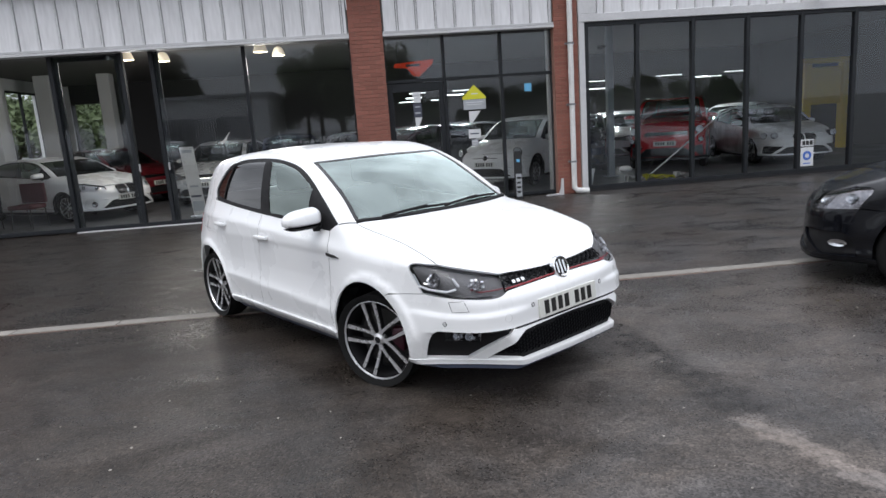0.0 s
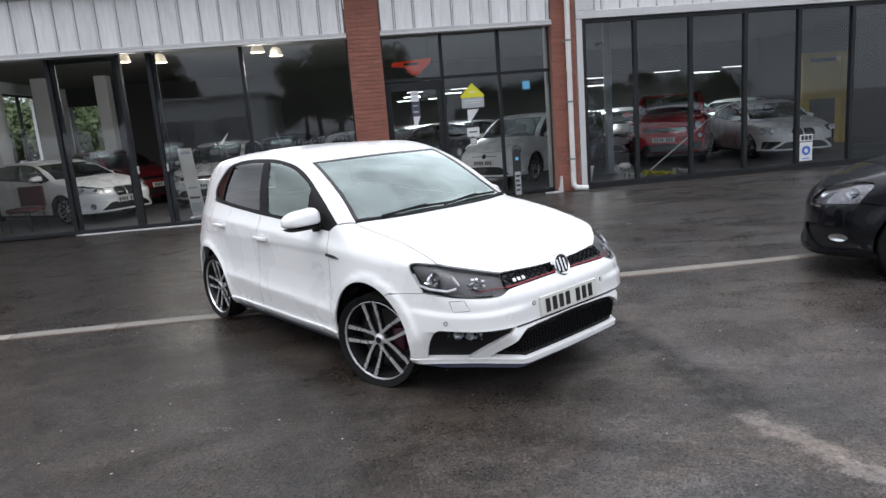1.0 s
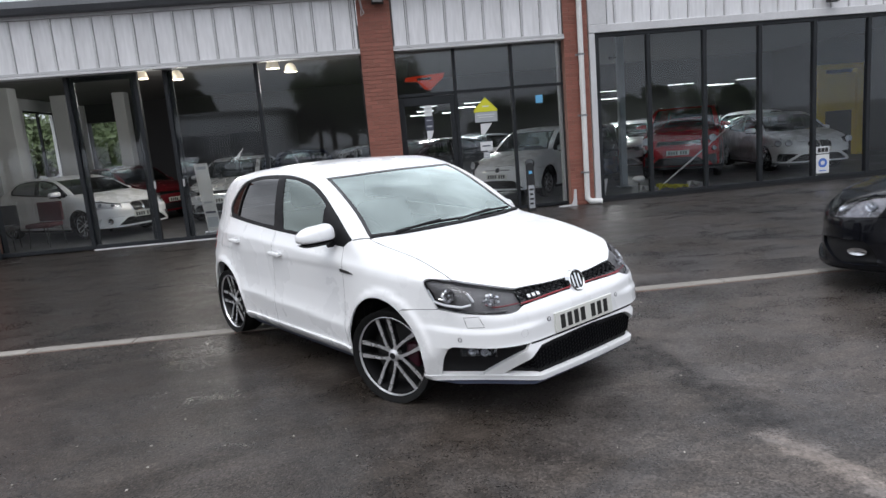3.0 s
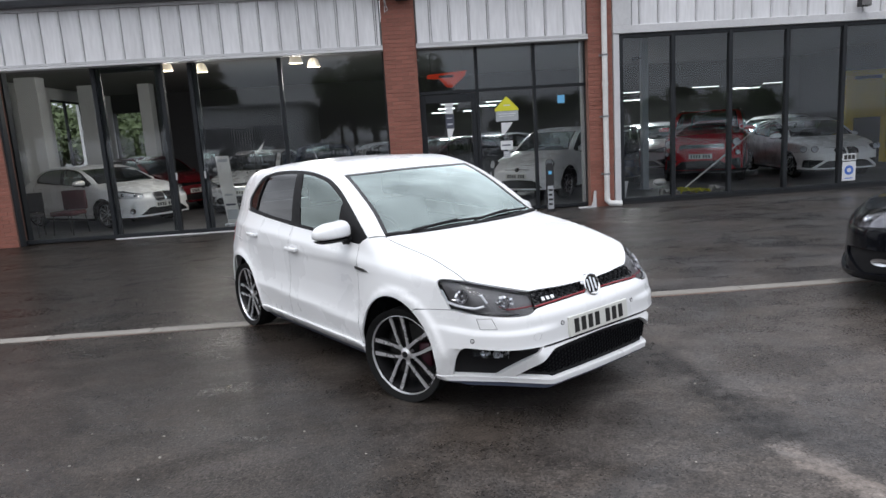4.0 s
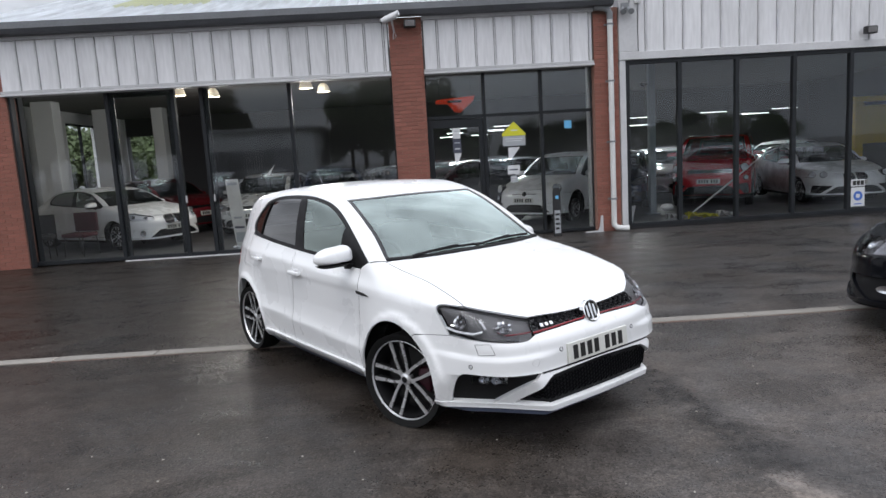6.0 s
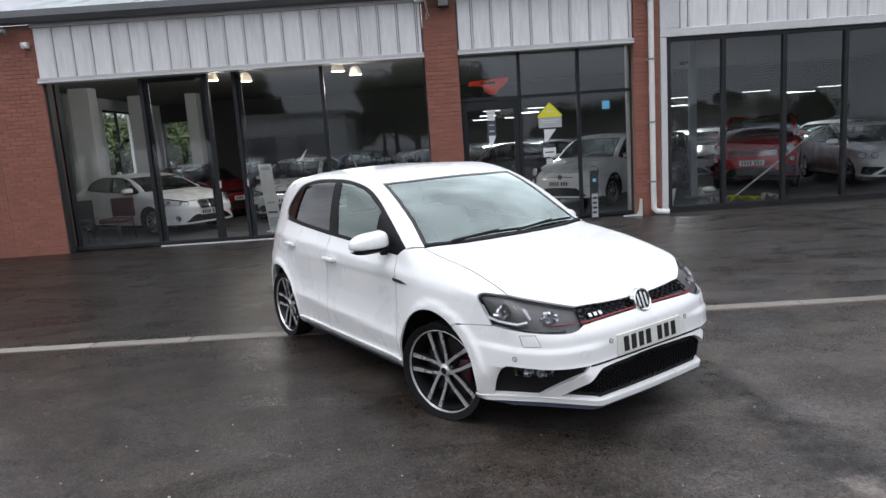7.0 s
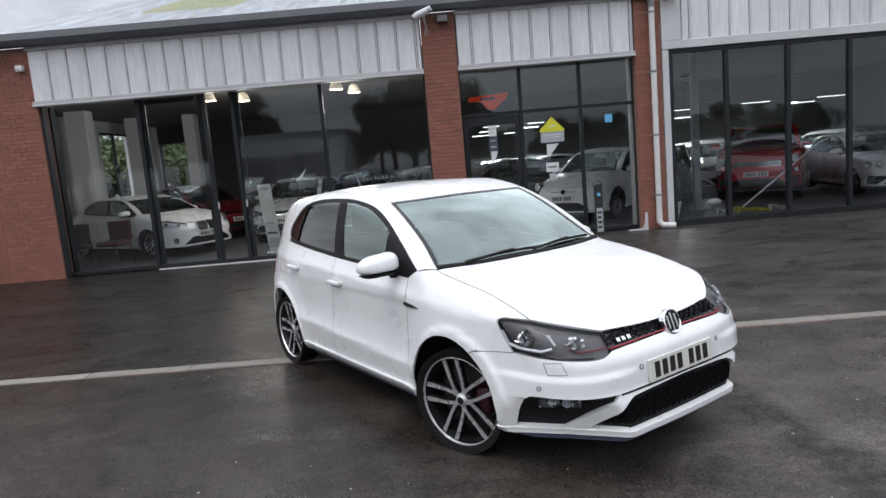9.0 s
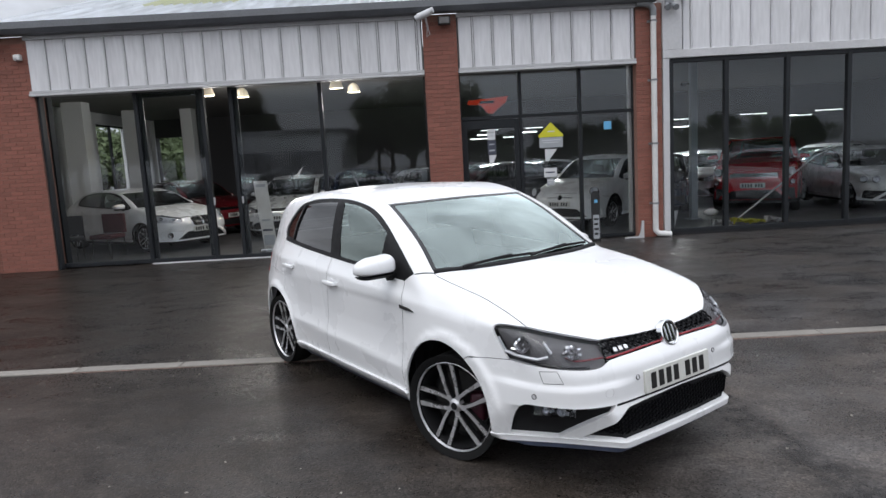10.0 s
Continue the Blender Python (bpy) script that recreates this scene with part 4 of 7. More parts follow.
def make_car(name, m, shape, wp, paint, label, step=0.06, fine=0.04, hero=False, group="", dark_glass=False, wheels="fork", rim=0.232, low=None, inside_fit=True, round_lamps=False, lamp_set=((1.80, .66, .745, .085), (1.86, .66, .56, .05)), plate_at=(2.095, -0.012, 0.516), tyre=None, lamp_house=None, steer=0.0, lower=None, grille_mat=None, fog_mat=None):
    car = thing(name, m, label, "car", group)
    fa, ra = shape.axles
    AR, RR = shape.arch + 0.017, shape.arch + 0.02
    wz = shape.wheel_z
    low = low or paint
    flank = lower or paint
    g = 0.0025 if hero else 0.004
    k = dict(step=step, gap=g)
    d_front_ = [(0.79, -.83, .285), (.775, -.83, .45), (.785, -.84, .65), (.80, -.83, .80), (.785, -.78, .945)]
    d_mid_ = [(-.262, -.82, .285), (-.245, -.82, .42), (-.225, -.83, .60), (-.20, -.83, .77), (-.182, -.80, .89), (-.17, -.77, 1.0)]
    d_rear_ = [(-.995, -.80, .80), (-1.06, -.78, .93), (-1.09, -.73, 1.068)]
    fa_h, ra_h = 1.20, -1.195
    base, wp = wp, (lambda q: q)

    def gs(pts):
        out = []
        for x, y, z in pts:
            u = min(1.0, max(0.0, (z - 0.90) / 0.5))
            out.append((x + 0.08 * u, y * (1 + 0.097 * u), z))
        return out

    def on(pts, mode):
        q = base(pts)
        v, ok = drape(shape, flat(q, mode), mode)
        return [tuple(a) if o else b for a, o, b in zip(v.tolist(), ok, q)]

    def on_shape(pts, mode):
        v, ok = drape(shape, flat(pts, mode), mode)
        return [tuple(a) if o else b for a, o, b in zip(v.tolist(), ok, pts)]

    ac = lambda c, r, a0, a1: on(arc(c, 0.305, r, a0, a1), 'S')
    d_front, d_mid, d_rear = on(d_front_, 'S'), on(d_mid_, 'S'), on(d_rear_, 'S')
    # front wing
    lamp_top = on(curve([(1.70, -.675, .812), (1.82, -.56, .775), (1.935, -.425, .732)], 4), 'P')
    ex, ey = (lamp_top[0][0], lamp_top[0][1]) if hero else base([(1.70, -.675, 0)])[0][:2]
    hood_edge = on(curve([(0.966, -.695, 1.0), (1.18, -.702, .955), (1.42, -.692, .89), (1.70, -.675, .81)], 5), 'T')[:-5]
    hood_edge = hood_edge + on_shape(curve([hood_edge[-1], ((hood_edge[-1][0] + ex) / 2, (hood_edge[-1][1] + ey) / 2, .85), (ex, ey, .81)], 3)[1:], 'T')
    lamp_in = on([(1.935, -.425, .732), (1.975, -.435, .695), (2.015, -.445, .655)], 'P')
    lamp_low = on(curve([(2.015, -.445, .652), (2.005, -.53, .628), (1.90, -.70, .640), (1.69, -.785, .652)], 4), 'P')
    lamp_back = on(curve([(1.69, -.785, .652), (1.63, -.785, .725), (1.575, -.775, .79), (1.59, -.745, .818), (1.70, -.68, .812)], 4), 'P')
    bump_shut = on([(1.42, -.825, .628), (1.55, -.81, .640), (1.69, -.785, .652)], 'P')
    wing = curve(d_front, 4) + hood_edge + list(reversed(lamp_back))[1:] + list(reversed(bump_shut))[1:] + ac(fa_h, AR, 57, 183) + on([(0.84, -.82, .285)], 'S')
    panel("front_wing", shape, wp(wing), 'D', flank, car, both=True, **k)
    belt_f = on(curve([(.785, -.78, .945), (.45, -.775, .965), (.13, -.77, .985), (-.17, -.77, 1.0)], 4), 'S')
    belt_r = on(curve([(-.17, -.77, 1.0), (-.5, -.765, 1.022), (-.88, -.75, 1.05), (-1.09, -.73, 1.068)], 4), 'S')
    kd = dict(k, step=0.022) if hero else k
    doors_f = panel("front_door", shape, wp(curve(d_front, 4) + belt_f[1:] + list(reversed(curve(d_mid, 4)))[1:]), 'D', flank, car, both=True, **kd)
    r_arch_pt = ac(ra_h, RR, 60, -3)
    doors_r = panel("rear_door", shape, wp(curve(d_mid, 4) + belt_r[1:] + list(reversed(d_rear))[1:] + r_arch_pt + on([(-.825, -.82, .285)], 'S')), 'D', flank, car, both=True, **kd)
    if hero:
        for nm, line in (("bonnet_shut_line", hood_edge), ("door_shut_line", curve(d_front, 4)), ("door_shut_line", curve(d_mid, 4)), ("bumper_shut_line", bump_shut)):
            seam = along_skin(shape, line, 'T' if nm[:3] == "bon" else 'P' if nm[:3] == "bum" else 'S', -0.0022, 0.0024, seg=5)
            other = seam.copy()
            part(nm, seam, M_SHUT, car, smooth=60)
            bmesh.ops.scale(other, verts=other.verts, vec=(1, -1, 1))
            bmesh.ops.reverse_faces(other, faces=other.faces)
            part(nm, other, M_SHUT, car, smooth=60)
    # glasshouse frame
    dlo_top = on(gs(curve([(.87, -.75, .972), (.77, -.72, 1.04), (.62, -.69, 1.14), (.41, -.645, 1.26), (.20, -.62, 1.345), (-.03, -.61, 1.39), (-.27, -.605, 1.405), (-.60, -.605, 1.40), (-.80, -.615, 1.375), (-.93, -.635, 1.335), (-1.06, -.67, 1.23), (-1.125, -.70, 1.14), (-1.09, -.73, 1.068)], 4)), 'S')
    dlo = dlo_top + list(reversed(belt_r))[1:] + list(reversed(belt_f))[1:] + on([(.87, -.75, .955)], 'S')
    screen_side = on(gs(curve([(0.94, -.675, 1.0), (.72, -.612, 1.12), (.45, -.565, 1.26), (.225, -.525, 1.37)], 4)), 'T')
    roof_edge = on(gs(curve([(.225, -.525, 1.37), (-.2, -.53, 1.43), (-.7, -.52, 1.44), (-1.1, -.48, 1.41), (-1.43, -.42, 1.36)], 4)), 'T')
    tail_edge = on(gs(curve([(-1.43, -.47, 1.36), (-1.56, -.53, 1.2), (-1.66, -.57, 1.05), (-1.70, -.60, .93)], 4)), 'S')
    frame_o = screen_side + roof_edge[1:] + tail_edge[1:] + on([(-1.70, -.65, .86), (-1.4, -.76, .82), (-.995, -.80, .80)], 'S') + d_rear[1:] + list(reversed(dlo_top))[1:] + on([(.87, -.76, .95), (.79, -.775, .945)], 'S')
    panel("side_frame", shape, wp(frame_o), 'D', paint, car, both=True, step=step * 0.9, gap=0.001)
    rear_q = on([(-.995, -.80, .798), (-1.4, -.76, .818), (-1.70, -.65, .858), (-1.74, -.66, .60), (-1.52, -.77, .58)], 'S') + ac(ra_h, RR, 152, 60)
    panel("rear_wing", shape, wp(rear_q), 'D', flank, car, both=True, step=step, gap=0.001)
    # windows: black surround, panes
    gf = on(gs(curve([(.46, -.77, .985), (.13, -.76, 1.005), (-.075, -.755, 1.015)], 3) + [(-.10, -.75, 1.03), (-.20, -.62, 1.375), (-.22, -.615, 1.385)] + curve([(-.03, -.62, 1.372), (.18, -.635, 1.33), (.38, -.66, 1.25), (.47, -.675, 1.20)], 3)), 'S')
    gr = on(gs(curve([(-.24, -.755, 1.03), (-.5, -.75, 1.045), (-.88, -.735, 1.074), (-1.07, -.715, 1.10)], 3) + curve([(-1.085, -.69, 1.16), (-1.02, -.67, 1.24), (-.91, -.645, 1.32), (-.78, -.625, 1.36), (-.55, -.615, 1.382), (-.31, -.615, 1.386)], 3)), 'S')
    panel("window_surround", shape, wp(dlo), 'D', M_TRIMBLACK, car, "black window surround with door mirror sail", both=True, step=step * 0.8, lift=-0.006, flange=0.004, holes=[wp(gf), wp(gr)])
    panel("front_side_window", shape, wp(gf), 'D', M_PRIVACY if dark_glass else M_SIDEGLASS, car, both=True, step=step, lift=-0.010, flange=0)
    panel("rear_side_window", shape, wp(gr), 'D', M_PRIVACY, car, "dark tinted rear door glass", both=True, step=step, lift=-0.010, flange=0)
    if hero:
        for s in (1, -1):
            bm = along_skin(shape, on(gs([(-.93, -.73, 1.08), (-.90, -.69, 1.2), (-.83, -.63, 1.355)]), 'S'), 'S', -0.006, 0.009, seg=6)
            bmesh.ops.scale(bm, verts=bm.verts, vec=(1, s, 1))
            if s < 0:
                bmesh.ops.reverse_faces(bm, faces=bm.faces)
            part("quarter_light_bar", bm, M_TRIMBLACK, car, smooth=50)
    # roof, screen, bonnet, tail
    scr_t0 = on(gs(curve([(.225, .525, 1.37), (.255, .3, 1.4), (.265, 0, 1.41), (.255, -.3, 1.4), (.225, -.525, 1.37)], 3)), 'T')
    roof_o = roof_edge + on([(-1.47, -.25, 1.40), (-1.475, 0, 1.41), (-1.47, .25, 1.40)], 'T') + flip(roof_edge) + scr_t0[1:-1]
    panel("roof", shape, wp(roof_o), 'T', paint, car, step=step, gap=g)
    scr_top = on(gs(curve([(.225, .525, 1.37), (.255, .3, 1.4), (.265, 0, 1.41), (.255, -.3, 1.4), (.225, -.525, 1.37)], 3)), 'T')
    scr_low = on(gs(curve([(0.94, -.675, 1.0), (1.025, -.35, 1.0), (1.05, 0, 1.0), (1.025, .35, 1.0), (0.94, .675, 1.0)], 4)), 'T')
    scr = screen_side + list(reversed(scr_top))[1:] + [(x, -y, z) for x, y, z in reversed(screen_side)][1:] + list(reversed(scr_low))[1:-1]
    def scaled(o, c, s):
        return [(c[0] + (x - c[0]) * s[0], y * s[1], z) for x, y, z in o]
    cx_ = base([(0.74, 0, 0)])[0]
    scr_in = scaled(scr, cx_, (0.935, 0.95))
    panel("screen_surround", shape, wp(scr), 'T', M_GLOSSBLACK, car, "black printed border of the windscreen", step=step, gap=0.002, lift=-0.004, flange=0.003, holes=[wp(scr_in)])
    panel("windscreen", shape, wp(scr_in), 'T', M_SCREEN, car, "clear windscreen with pale sky reflections", step=step, lift=-0.005, flange=0)
    hood_back = on(gs(curve([(0.95, .675, 1.0), (1.035, .35, 1.0), (1.06, 0, 1.0), (1.035, -.35, 1.0), (0.95, -.675, 1.0)], 4)), 'T')
    hx, hy = lamp_top[-1][0], lamp_top[-1][1]
    hood_front = on(curve([(hx, hy, .732), (hx + .03, hy * .52, .735), (hx + .04, 0, .737), (hx + .03, -hy * .52, .735), (hx, -hy, .732)], 4), 'T') if hero else on(curve([(1.935, -.425, .732), (1.965, -.22, .735), (1.975, 0, .737), (1.965, .22, .735), (1.935, .425, .732)], 4), 'T')
    hood_o = hood_edge + lamp_top[1:] + hood_front[1:] + flip(lamp_top)[1:] + flip(hood_edge)[1:] + hood_back[1:-1]
    panel("bonnet", shape, wp(hood_o), 'T', paint, car, step=step, gap=g + 0.001)
    tail_l = on([(-1.43, -.43, 1.36), (-1.56, -.49, 1.2), (-1.66, -.54, 1.05), (-1.74, -.60, .90), (-1.86, -.60, .62)], 'R')
    t_glass = on(gs([(-1.50, -.40, 1.34), (-1.68, -.46, 1.06), (-1.68, .46, 1.06), (-1.50, .40, 1.34)]), 'R')
    panel("tailgate", shape, wp(tail_l + [(x, -y, z) for x, y, z in reversed(tail_l)]), 'R', paint, car, step=step, gap=g, holes=[wp(t_glass)])
    panel("rear_window", shape, wp(t_glass), 'R', M_PRIVACY, car, "dark tinted rear window", step=step, lift=-0.006, flange=0)
    panel("rear_lamp", shape, base([(-1.62, -.60, .90), (-1.80, -.45, .88), (-1.83, -.45, .74), (-1.72, -.66, .73)]), 'R', M_REDLAMP, car, "red rear lamp", both=True, step=step * 0.7, lift=0.006)
    r_b = on([(-1.52, -.77, .578), (-1.74, -.66, .598)], 'S')
    panel("rear_bumper_side", shape, r_b + on([(-1.74, -.62, .24)], 'S') + ac(ra_h, RR, 190, 152), 'D', paint, car, both=True, step=step)
    panel("rear_bumper", shape, base([(-1.8, -.655, .60), (-1.8, -.655, .24), (-1.8, .655, .24), (-1.8, .655, .60)]), 'R', paint, car, step=step)
    # nose
    grille = on(curve([(2.015, -.445, .655), (2.04, -.22, .663), (2.05, 0, .666), (2.04, .22, .663), (2.015, .445, .655)], 3), 'P')
    arch_f = ac(fa_h, AR, 57, -7)
    fog = on(curve([(1.648, -.758, .262), (1.685, -.765, .36), (1.735, -.76, .435), (1.785, -.75, .456), (1.92, -.69, .458)], 3) + [(2.065, -.461, .450), (2.035, -.485, .418), (1.843, -.619, .264)], 'P')
    intake = on([(1.94, -.554, .268), (2.03, -.465, .36), (2.08, -.415, .410), (2.09, -.39, .424)] + curve([(2.10, -.30, .430), (2.112, 0, .440), (2.10, .30, .430)], 3) + [(2.09, .39, .424), (2.08, .415, .410), (2.03, .465, .36), (1.94, .554, .268)] + [(2.10, .405, .266), (2.12, 0, .268), (2.10, -.405, .266)], 'P')
    bumper = bump_shut + list(reversed(lamp_low))[1:] + grille[1:] + [(x, -y, z) for x, y, z in lamp_low][1:] + [(x, -y, z) for x, y, z in reversed(bump_shut)][1:] + [(x, -y, z) for x, y, z in arch_f] + base([(1.56, .79, .246), (1.7, .75, .246), (1.95, .6, .246), (2.09, 0.3, .246), (2.09, -.3, .246), (1.95, -.6, .246), (1.7, -.75, .246), (1.56, -.79, .246)]) + list(reversed(arch_f))
    panel("front_bumper", shape, wp(bumper), 'P', flank, car, step=fine, gap=0.001, flange=0.03, holes=[wp(fog), wp([(x, -y, z) for x, y, z in fog]), wp(intake)])
    gr_o = lamp_in[:1] + hood_front[1:-1] + [(x, -y, z) for x, y, z in lamp_in] + list(reversed(grille))[1:]
    panel("grille", shape, wp(gr_o), 'P', grille_mat or M_GLOSSBLACK, car, "" if grille_mat else "black honeycomb radiator grille", step=fine, lift=-0.016, flange=0)
    panel("fog_recess", shape, wp(fog), 'P', fog_mat or M_TRIMBLACK, car, "" if fog_mat else "black fog lamp recess", both=True, step=fine, lift=-0.028, flange=0)
    panel("lower_intake", shape, wp(intake), 'P', M_TRIMBLACK, car, "black honeycomb lower air intake", step=fine, lift=-0.032, flange=0)
    lip_t = on([(1.53, -.785, .25), (1.62, -.76, .256), (1.85, -.60, .262), (2.0, -.495, .262), (2.105, -.415, .262), (2.11, -.39, .262), (2.12, 0, .262), (2.11, .39, .262), (2.105, .415, .262), (2.0, .495, .262), (1.85, .60, .262), (1.62, .76, .256), (1.53, .785, .25)], 'P')
    panel("front_lip", shape, lip_t + [(x, y, z - base([(0, 0, .030)])[0][2]) for x, y, z in reversed(lip_t)], 'P', low, car, step=fine, lift=0.006, flange=0.04)
    panel("front_splitter", shape, [(x, y, z - base([(0, 0, .031)])[0][2]) for x, y, z in lip_t] + [(x, y, z - base([(0, 0, .060)])[0][2]) for x, y, z in reversed(lip_t)], 'P', M_SKIRT if hero else M_TRIMBLACK, car, step=fine, lift=-0.012, flange=0.06)
    lamp = lamp_top + lamp_in[1:] + lamp_low[1:] + lamp_back[1:-1]
    if not round_lamps:
        lens = panel("headlamp", shape, wp(lamp), 'P', M_LENS, car, "clear headlamp with smoked housing", both=True, step=fine, gap=0.003, lift=0.0, flange=0)
        lh = lamp_house or M_LAMPHOUSE
        for ob, mir in zip(lens, (False, True)):
            vs, fs, ns = skin(shape, wp(lamp), 'P', step=fine * 1.6, lift=-0.035, flange=0, mirror=mir)
            me = bpy.data.meshes.new("lamp_housing")
            me.from_pydata(vs, [], fs)
            me.materials.append(lh)
            new("lamp_housing", me).parent = ob
            s = 1 if mir else -1
            for cx, cy, cz, rr in ((1.70, .715, .735, .036), (1.895, .575, .71, .034)):
                p, nn = on_skin(shape, base([(cx, -cy, cz)])[0], 'P', -0.028)
                bm = bmesh.new()
                lathe(bm, [(0.0001, -0.012), (rr * 0.5, -0.012), (rr * 0.62, 0.0), (rr, 0.012), (rr * 1.12, 0.016), (rr * 1.16, 0.01)], 24, 'Z')
                bmesh.ops.transform(bm, verts=bm.verts, matrix=Vector(nn).to_track_quat('Z', 'Y').to_matrix().to_4x4())
                bmesh.ops.translate(bm, verts=bm.verts, vec=p)
                if mir:
                    bmesh.ops.scale(bm, verts=bm.verts, vec=(1, -1, 1))
                    bmesh.ops.reverse_faces(bm, faces=bm.faces)
                part("lamp_reflector", bm, M_SMOKED if hero else M_REFLECTOR, ob, smooth=40)
                bm = bmesh.new()
                bmesh.ops.create_uvsphere(bm, u_segments=14, v_segments=8, radius=rr * (0.2 if hero else 0.5))
                bmesh.ops.translate(bm, verts=bm.verts, vec=Vector((p.x, -p.y if mir else p.y, p.z)))
                part("lamp_bulb", bm, M_CHROME, ob, smooth=60)
                if hero:
                    rl = random.Random(int(cx * 100))
                    for k in range(14):
                        fw, fh = rl.uniform(0.005, 0.014), rl.uniform(0.004, 0.008)
                        bm = box_bm(-fw, fw, -fh, fh, -0.002, 0.002, 0.0015)
                        a = rl.uniform(0, 6.28)
                        dx, dz = math.cos(a) * rr * rl.uniform(0.7, 1.5), math.sin(a) * rr * rl.uniform(0.6, 1.1)
                        tilt = Matrix.Rotation(rl.uniform(-0.7, 0.7), 4, 'X') @ Matrix.Rotation(rl.uniform(-0.7, 0.7), 4, 'Y')
                        mw = Matrix.Translation(p + Vector((-dx * 0.5, -dx * 0.8, dz)) + Vector(nn) * 0.012) @ Vector(nn).to_track_quat('Z', 'Y').to_matrix().to_4x4() @ tilt
                        bmesh.ops.transform(bm, verts=bm.verts, matrix=mw)
                        if mir:
                            bmesh.ops.scale(bm, verts=bm.verts, vec=(1, -1, 1))
                            bmesh.ops.reverse_faces(bm, faces=bm.faces)
                        # every third facet is plain white, a painted glint
                        part("lamp_facet", bm, M_DRL_GLINT if k % 3 == 0 else M_REFLECTOR, ob)
            if hero:
                def strip(nm, pts, rad, mt, lift=-0.018):
                    bm = along_skin(shape, base(pts), 'P', lift, rad, seg=6)
                    if mir:
                        bmesh.ops.scale(bm, verts=bm.verts, vec=(1, -1, 1))
                        bmesh.ops.reverse_faces(bm, faces=bm.faces)
                    part(nm, bm, mt, ob, smooth=50)
                strip("daylight_strip", [(1.655, -.78, .695), (1.72, -.77, .682), (1.83, -.73, .676), (1.88, -.705, .69)], 0.008, M_DRL_GLINT, -0.006)
                strip("daylight_strip", [(1.62, -.79, .76), (1.655, -.78, .70)], 0.005, M_DRL_GLINT, -0.006)
                strip("daylight_strip", [(1.80, -.66, .75), (1.845, -.66, .705)], 0.007, M_DRL_GLINT, -0.008)
                strip("red_line", [(1.93, -.64, .69), (1.955, -.60, .672), (2.01, -.46, .672)], 0.004, M_REDLINE)
                strip("lamp_base", [(1.66, -.785, .668), (1.86, -.725, .652), (2.0, -.55, .642)], 0.006, M_GLOSSBLACK)
    if round_lamps:
        panel("lamp_surround", shape, lamp, 'P', paint, car, both=True, step=fine, gap=0.001)
        for s in (-1, 1):
            for cx, cy, cz, rr in lamp_set:
                p, nn = on_skin(shape, base([(cx, -cy, cz)])[0], 'P', 0.004)
                hl = new("headlamp")
                hl.parent = car
                nn = Vector((0.88, -0.30 - 0.5 * max(0.0, -nn.y - 0.5), 0.16)).normalized()
                p = p + nn * rr * 0.6
                hl.matrix_basis = Matrix.Translation((p.x, s * -p.y, p.z)) @ Vector((nn.x, s * -nn.y, nn.z)).to_track_quat('Z', 'Y').to_matrix().to_4x4()
                bm = bmesh.new()
                lathe(bm, [(rr * 1.12, -0.09), (rr * 1.12, 0.030), (rr * 1.04, 0.036), (rr * 0.98, 0.030)], 24, 'Z')
                part("lamp_ring", bm, M_TRIMBLACK, hl, smooth=40)
                bm = bmesh.new()
                lathe(bm, [(rr, 0.034), (rr * 0.9, 0.032), (rr * 0.8, 0.018), (rr * 0.4, 0.004), (0.0001, 0.002)], 24, 'Z')
                # white bowl: the reflector's brightness is painted, not mirrored
                part("lamp_bowl", bm, M_DRL_GLINT, hl, smooth=40)
                bm = bmesh.new()
                lathe(bm, [(rr * 0.95, 0.034), (rr * 0.5, 0.046), (0.0001, 0.05)], 24, 'Z')
                part("lamp_glass", bm, M_LENS, hl, smooth=60)
    # wheel wells and wheels
    for ax, rr in ((fa, shape.arch + 0.02), (ra, shape.arch + 0.02)):
        for s in (-1, 1):
            bm = bmesh.new()
            lathe(bm, [(0.0001, s * 0.42), (rr + 0.03, s * 0.42), (rr + 0.03, s * (float(shape.plan(np.array(ax))) - 0.12))], 32)
            bmesh.ops.translate(bm, verts=bm.verts, vec=(ax, 0, wz))
            for f in [f for f in bm.faces if f.calc_center_median().z < 0.2]:
                bm.faces.remove(f)
            part("wheel_well", bm, M_TRIMBLACK, car, smooth=40)
            wheel(car, ax - (0.035 if hero and ax == fa else 0.0), s * (float(shape.plan(np.array(ax))) - (0.125 if not hero else 0.112 if ax == fa else 0.130)), tyre or wz, s, wheels, rim if ax == fa or not hero else rim * 0.955, steer=steer if ax == fa else 0.0)
    # floor and engine bay, dark inside
    L = base([(0, 0, 0)])[0][0]
    fx, rx = base([(1.95, 0, 0), (-1.7, 0, 0)])
    tx = base([(0.98, 0, 0)])[0][0]
    part("floor_pan", box_bm(rx[0], tx - 0.1, -0.66, 0.66, 0.20, 0.27, 0.02), M_TRIMBLACK, car)
    zt = base([(0, 0, 0.60)])[0][2]
    part("engine_bay", box_bm(tx + 0.02, fx[0] - 0.12, -0.50, 0.50, 0.27, zt, 0.03), M_TRIMBLACK, car)
    for s in (-1, 1):
        ww = float(shape.plan(np.array(0.0)))
        part("inner_door", box_bm(base([(-1.0, 0, 0)])[0][0], base([(0.85, 0, 0)])[0][0], s * (ww - 0.10), s * (ww - 0.06), 0.24, base([(0, 0, 0.90)])[0][2], 0.01), M_TRIMBLACK, car)
    panel("side_skirt", shape, base([(.84, -.82, .282), (-.82, -.82, .282), (-.82, -.82, .225), (.84, -.82, .225)]), 'S', low, car, both=True, step=step, lift=0.016, flange=0.03)
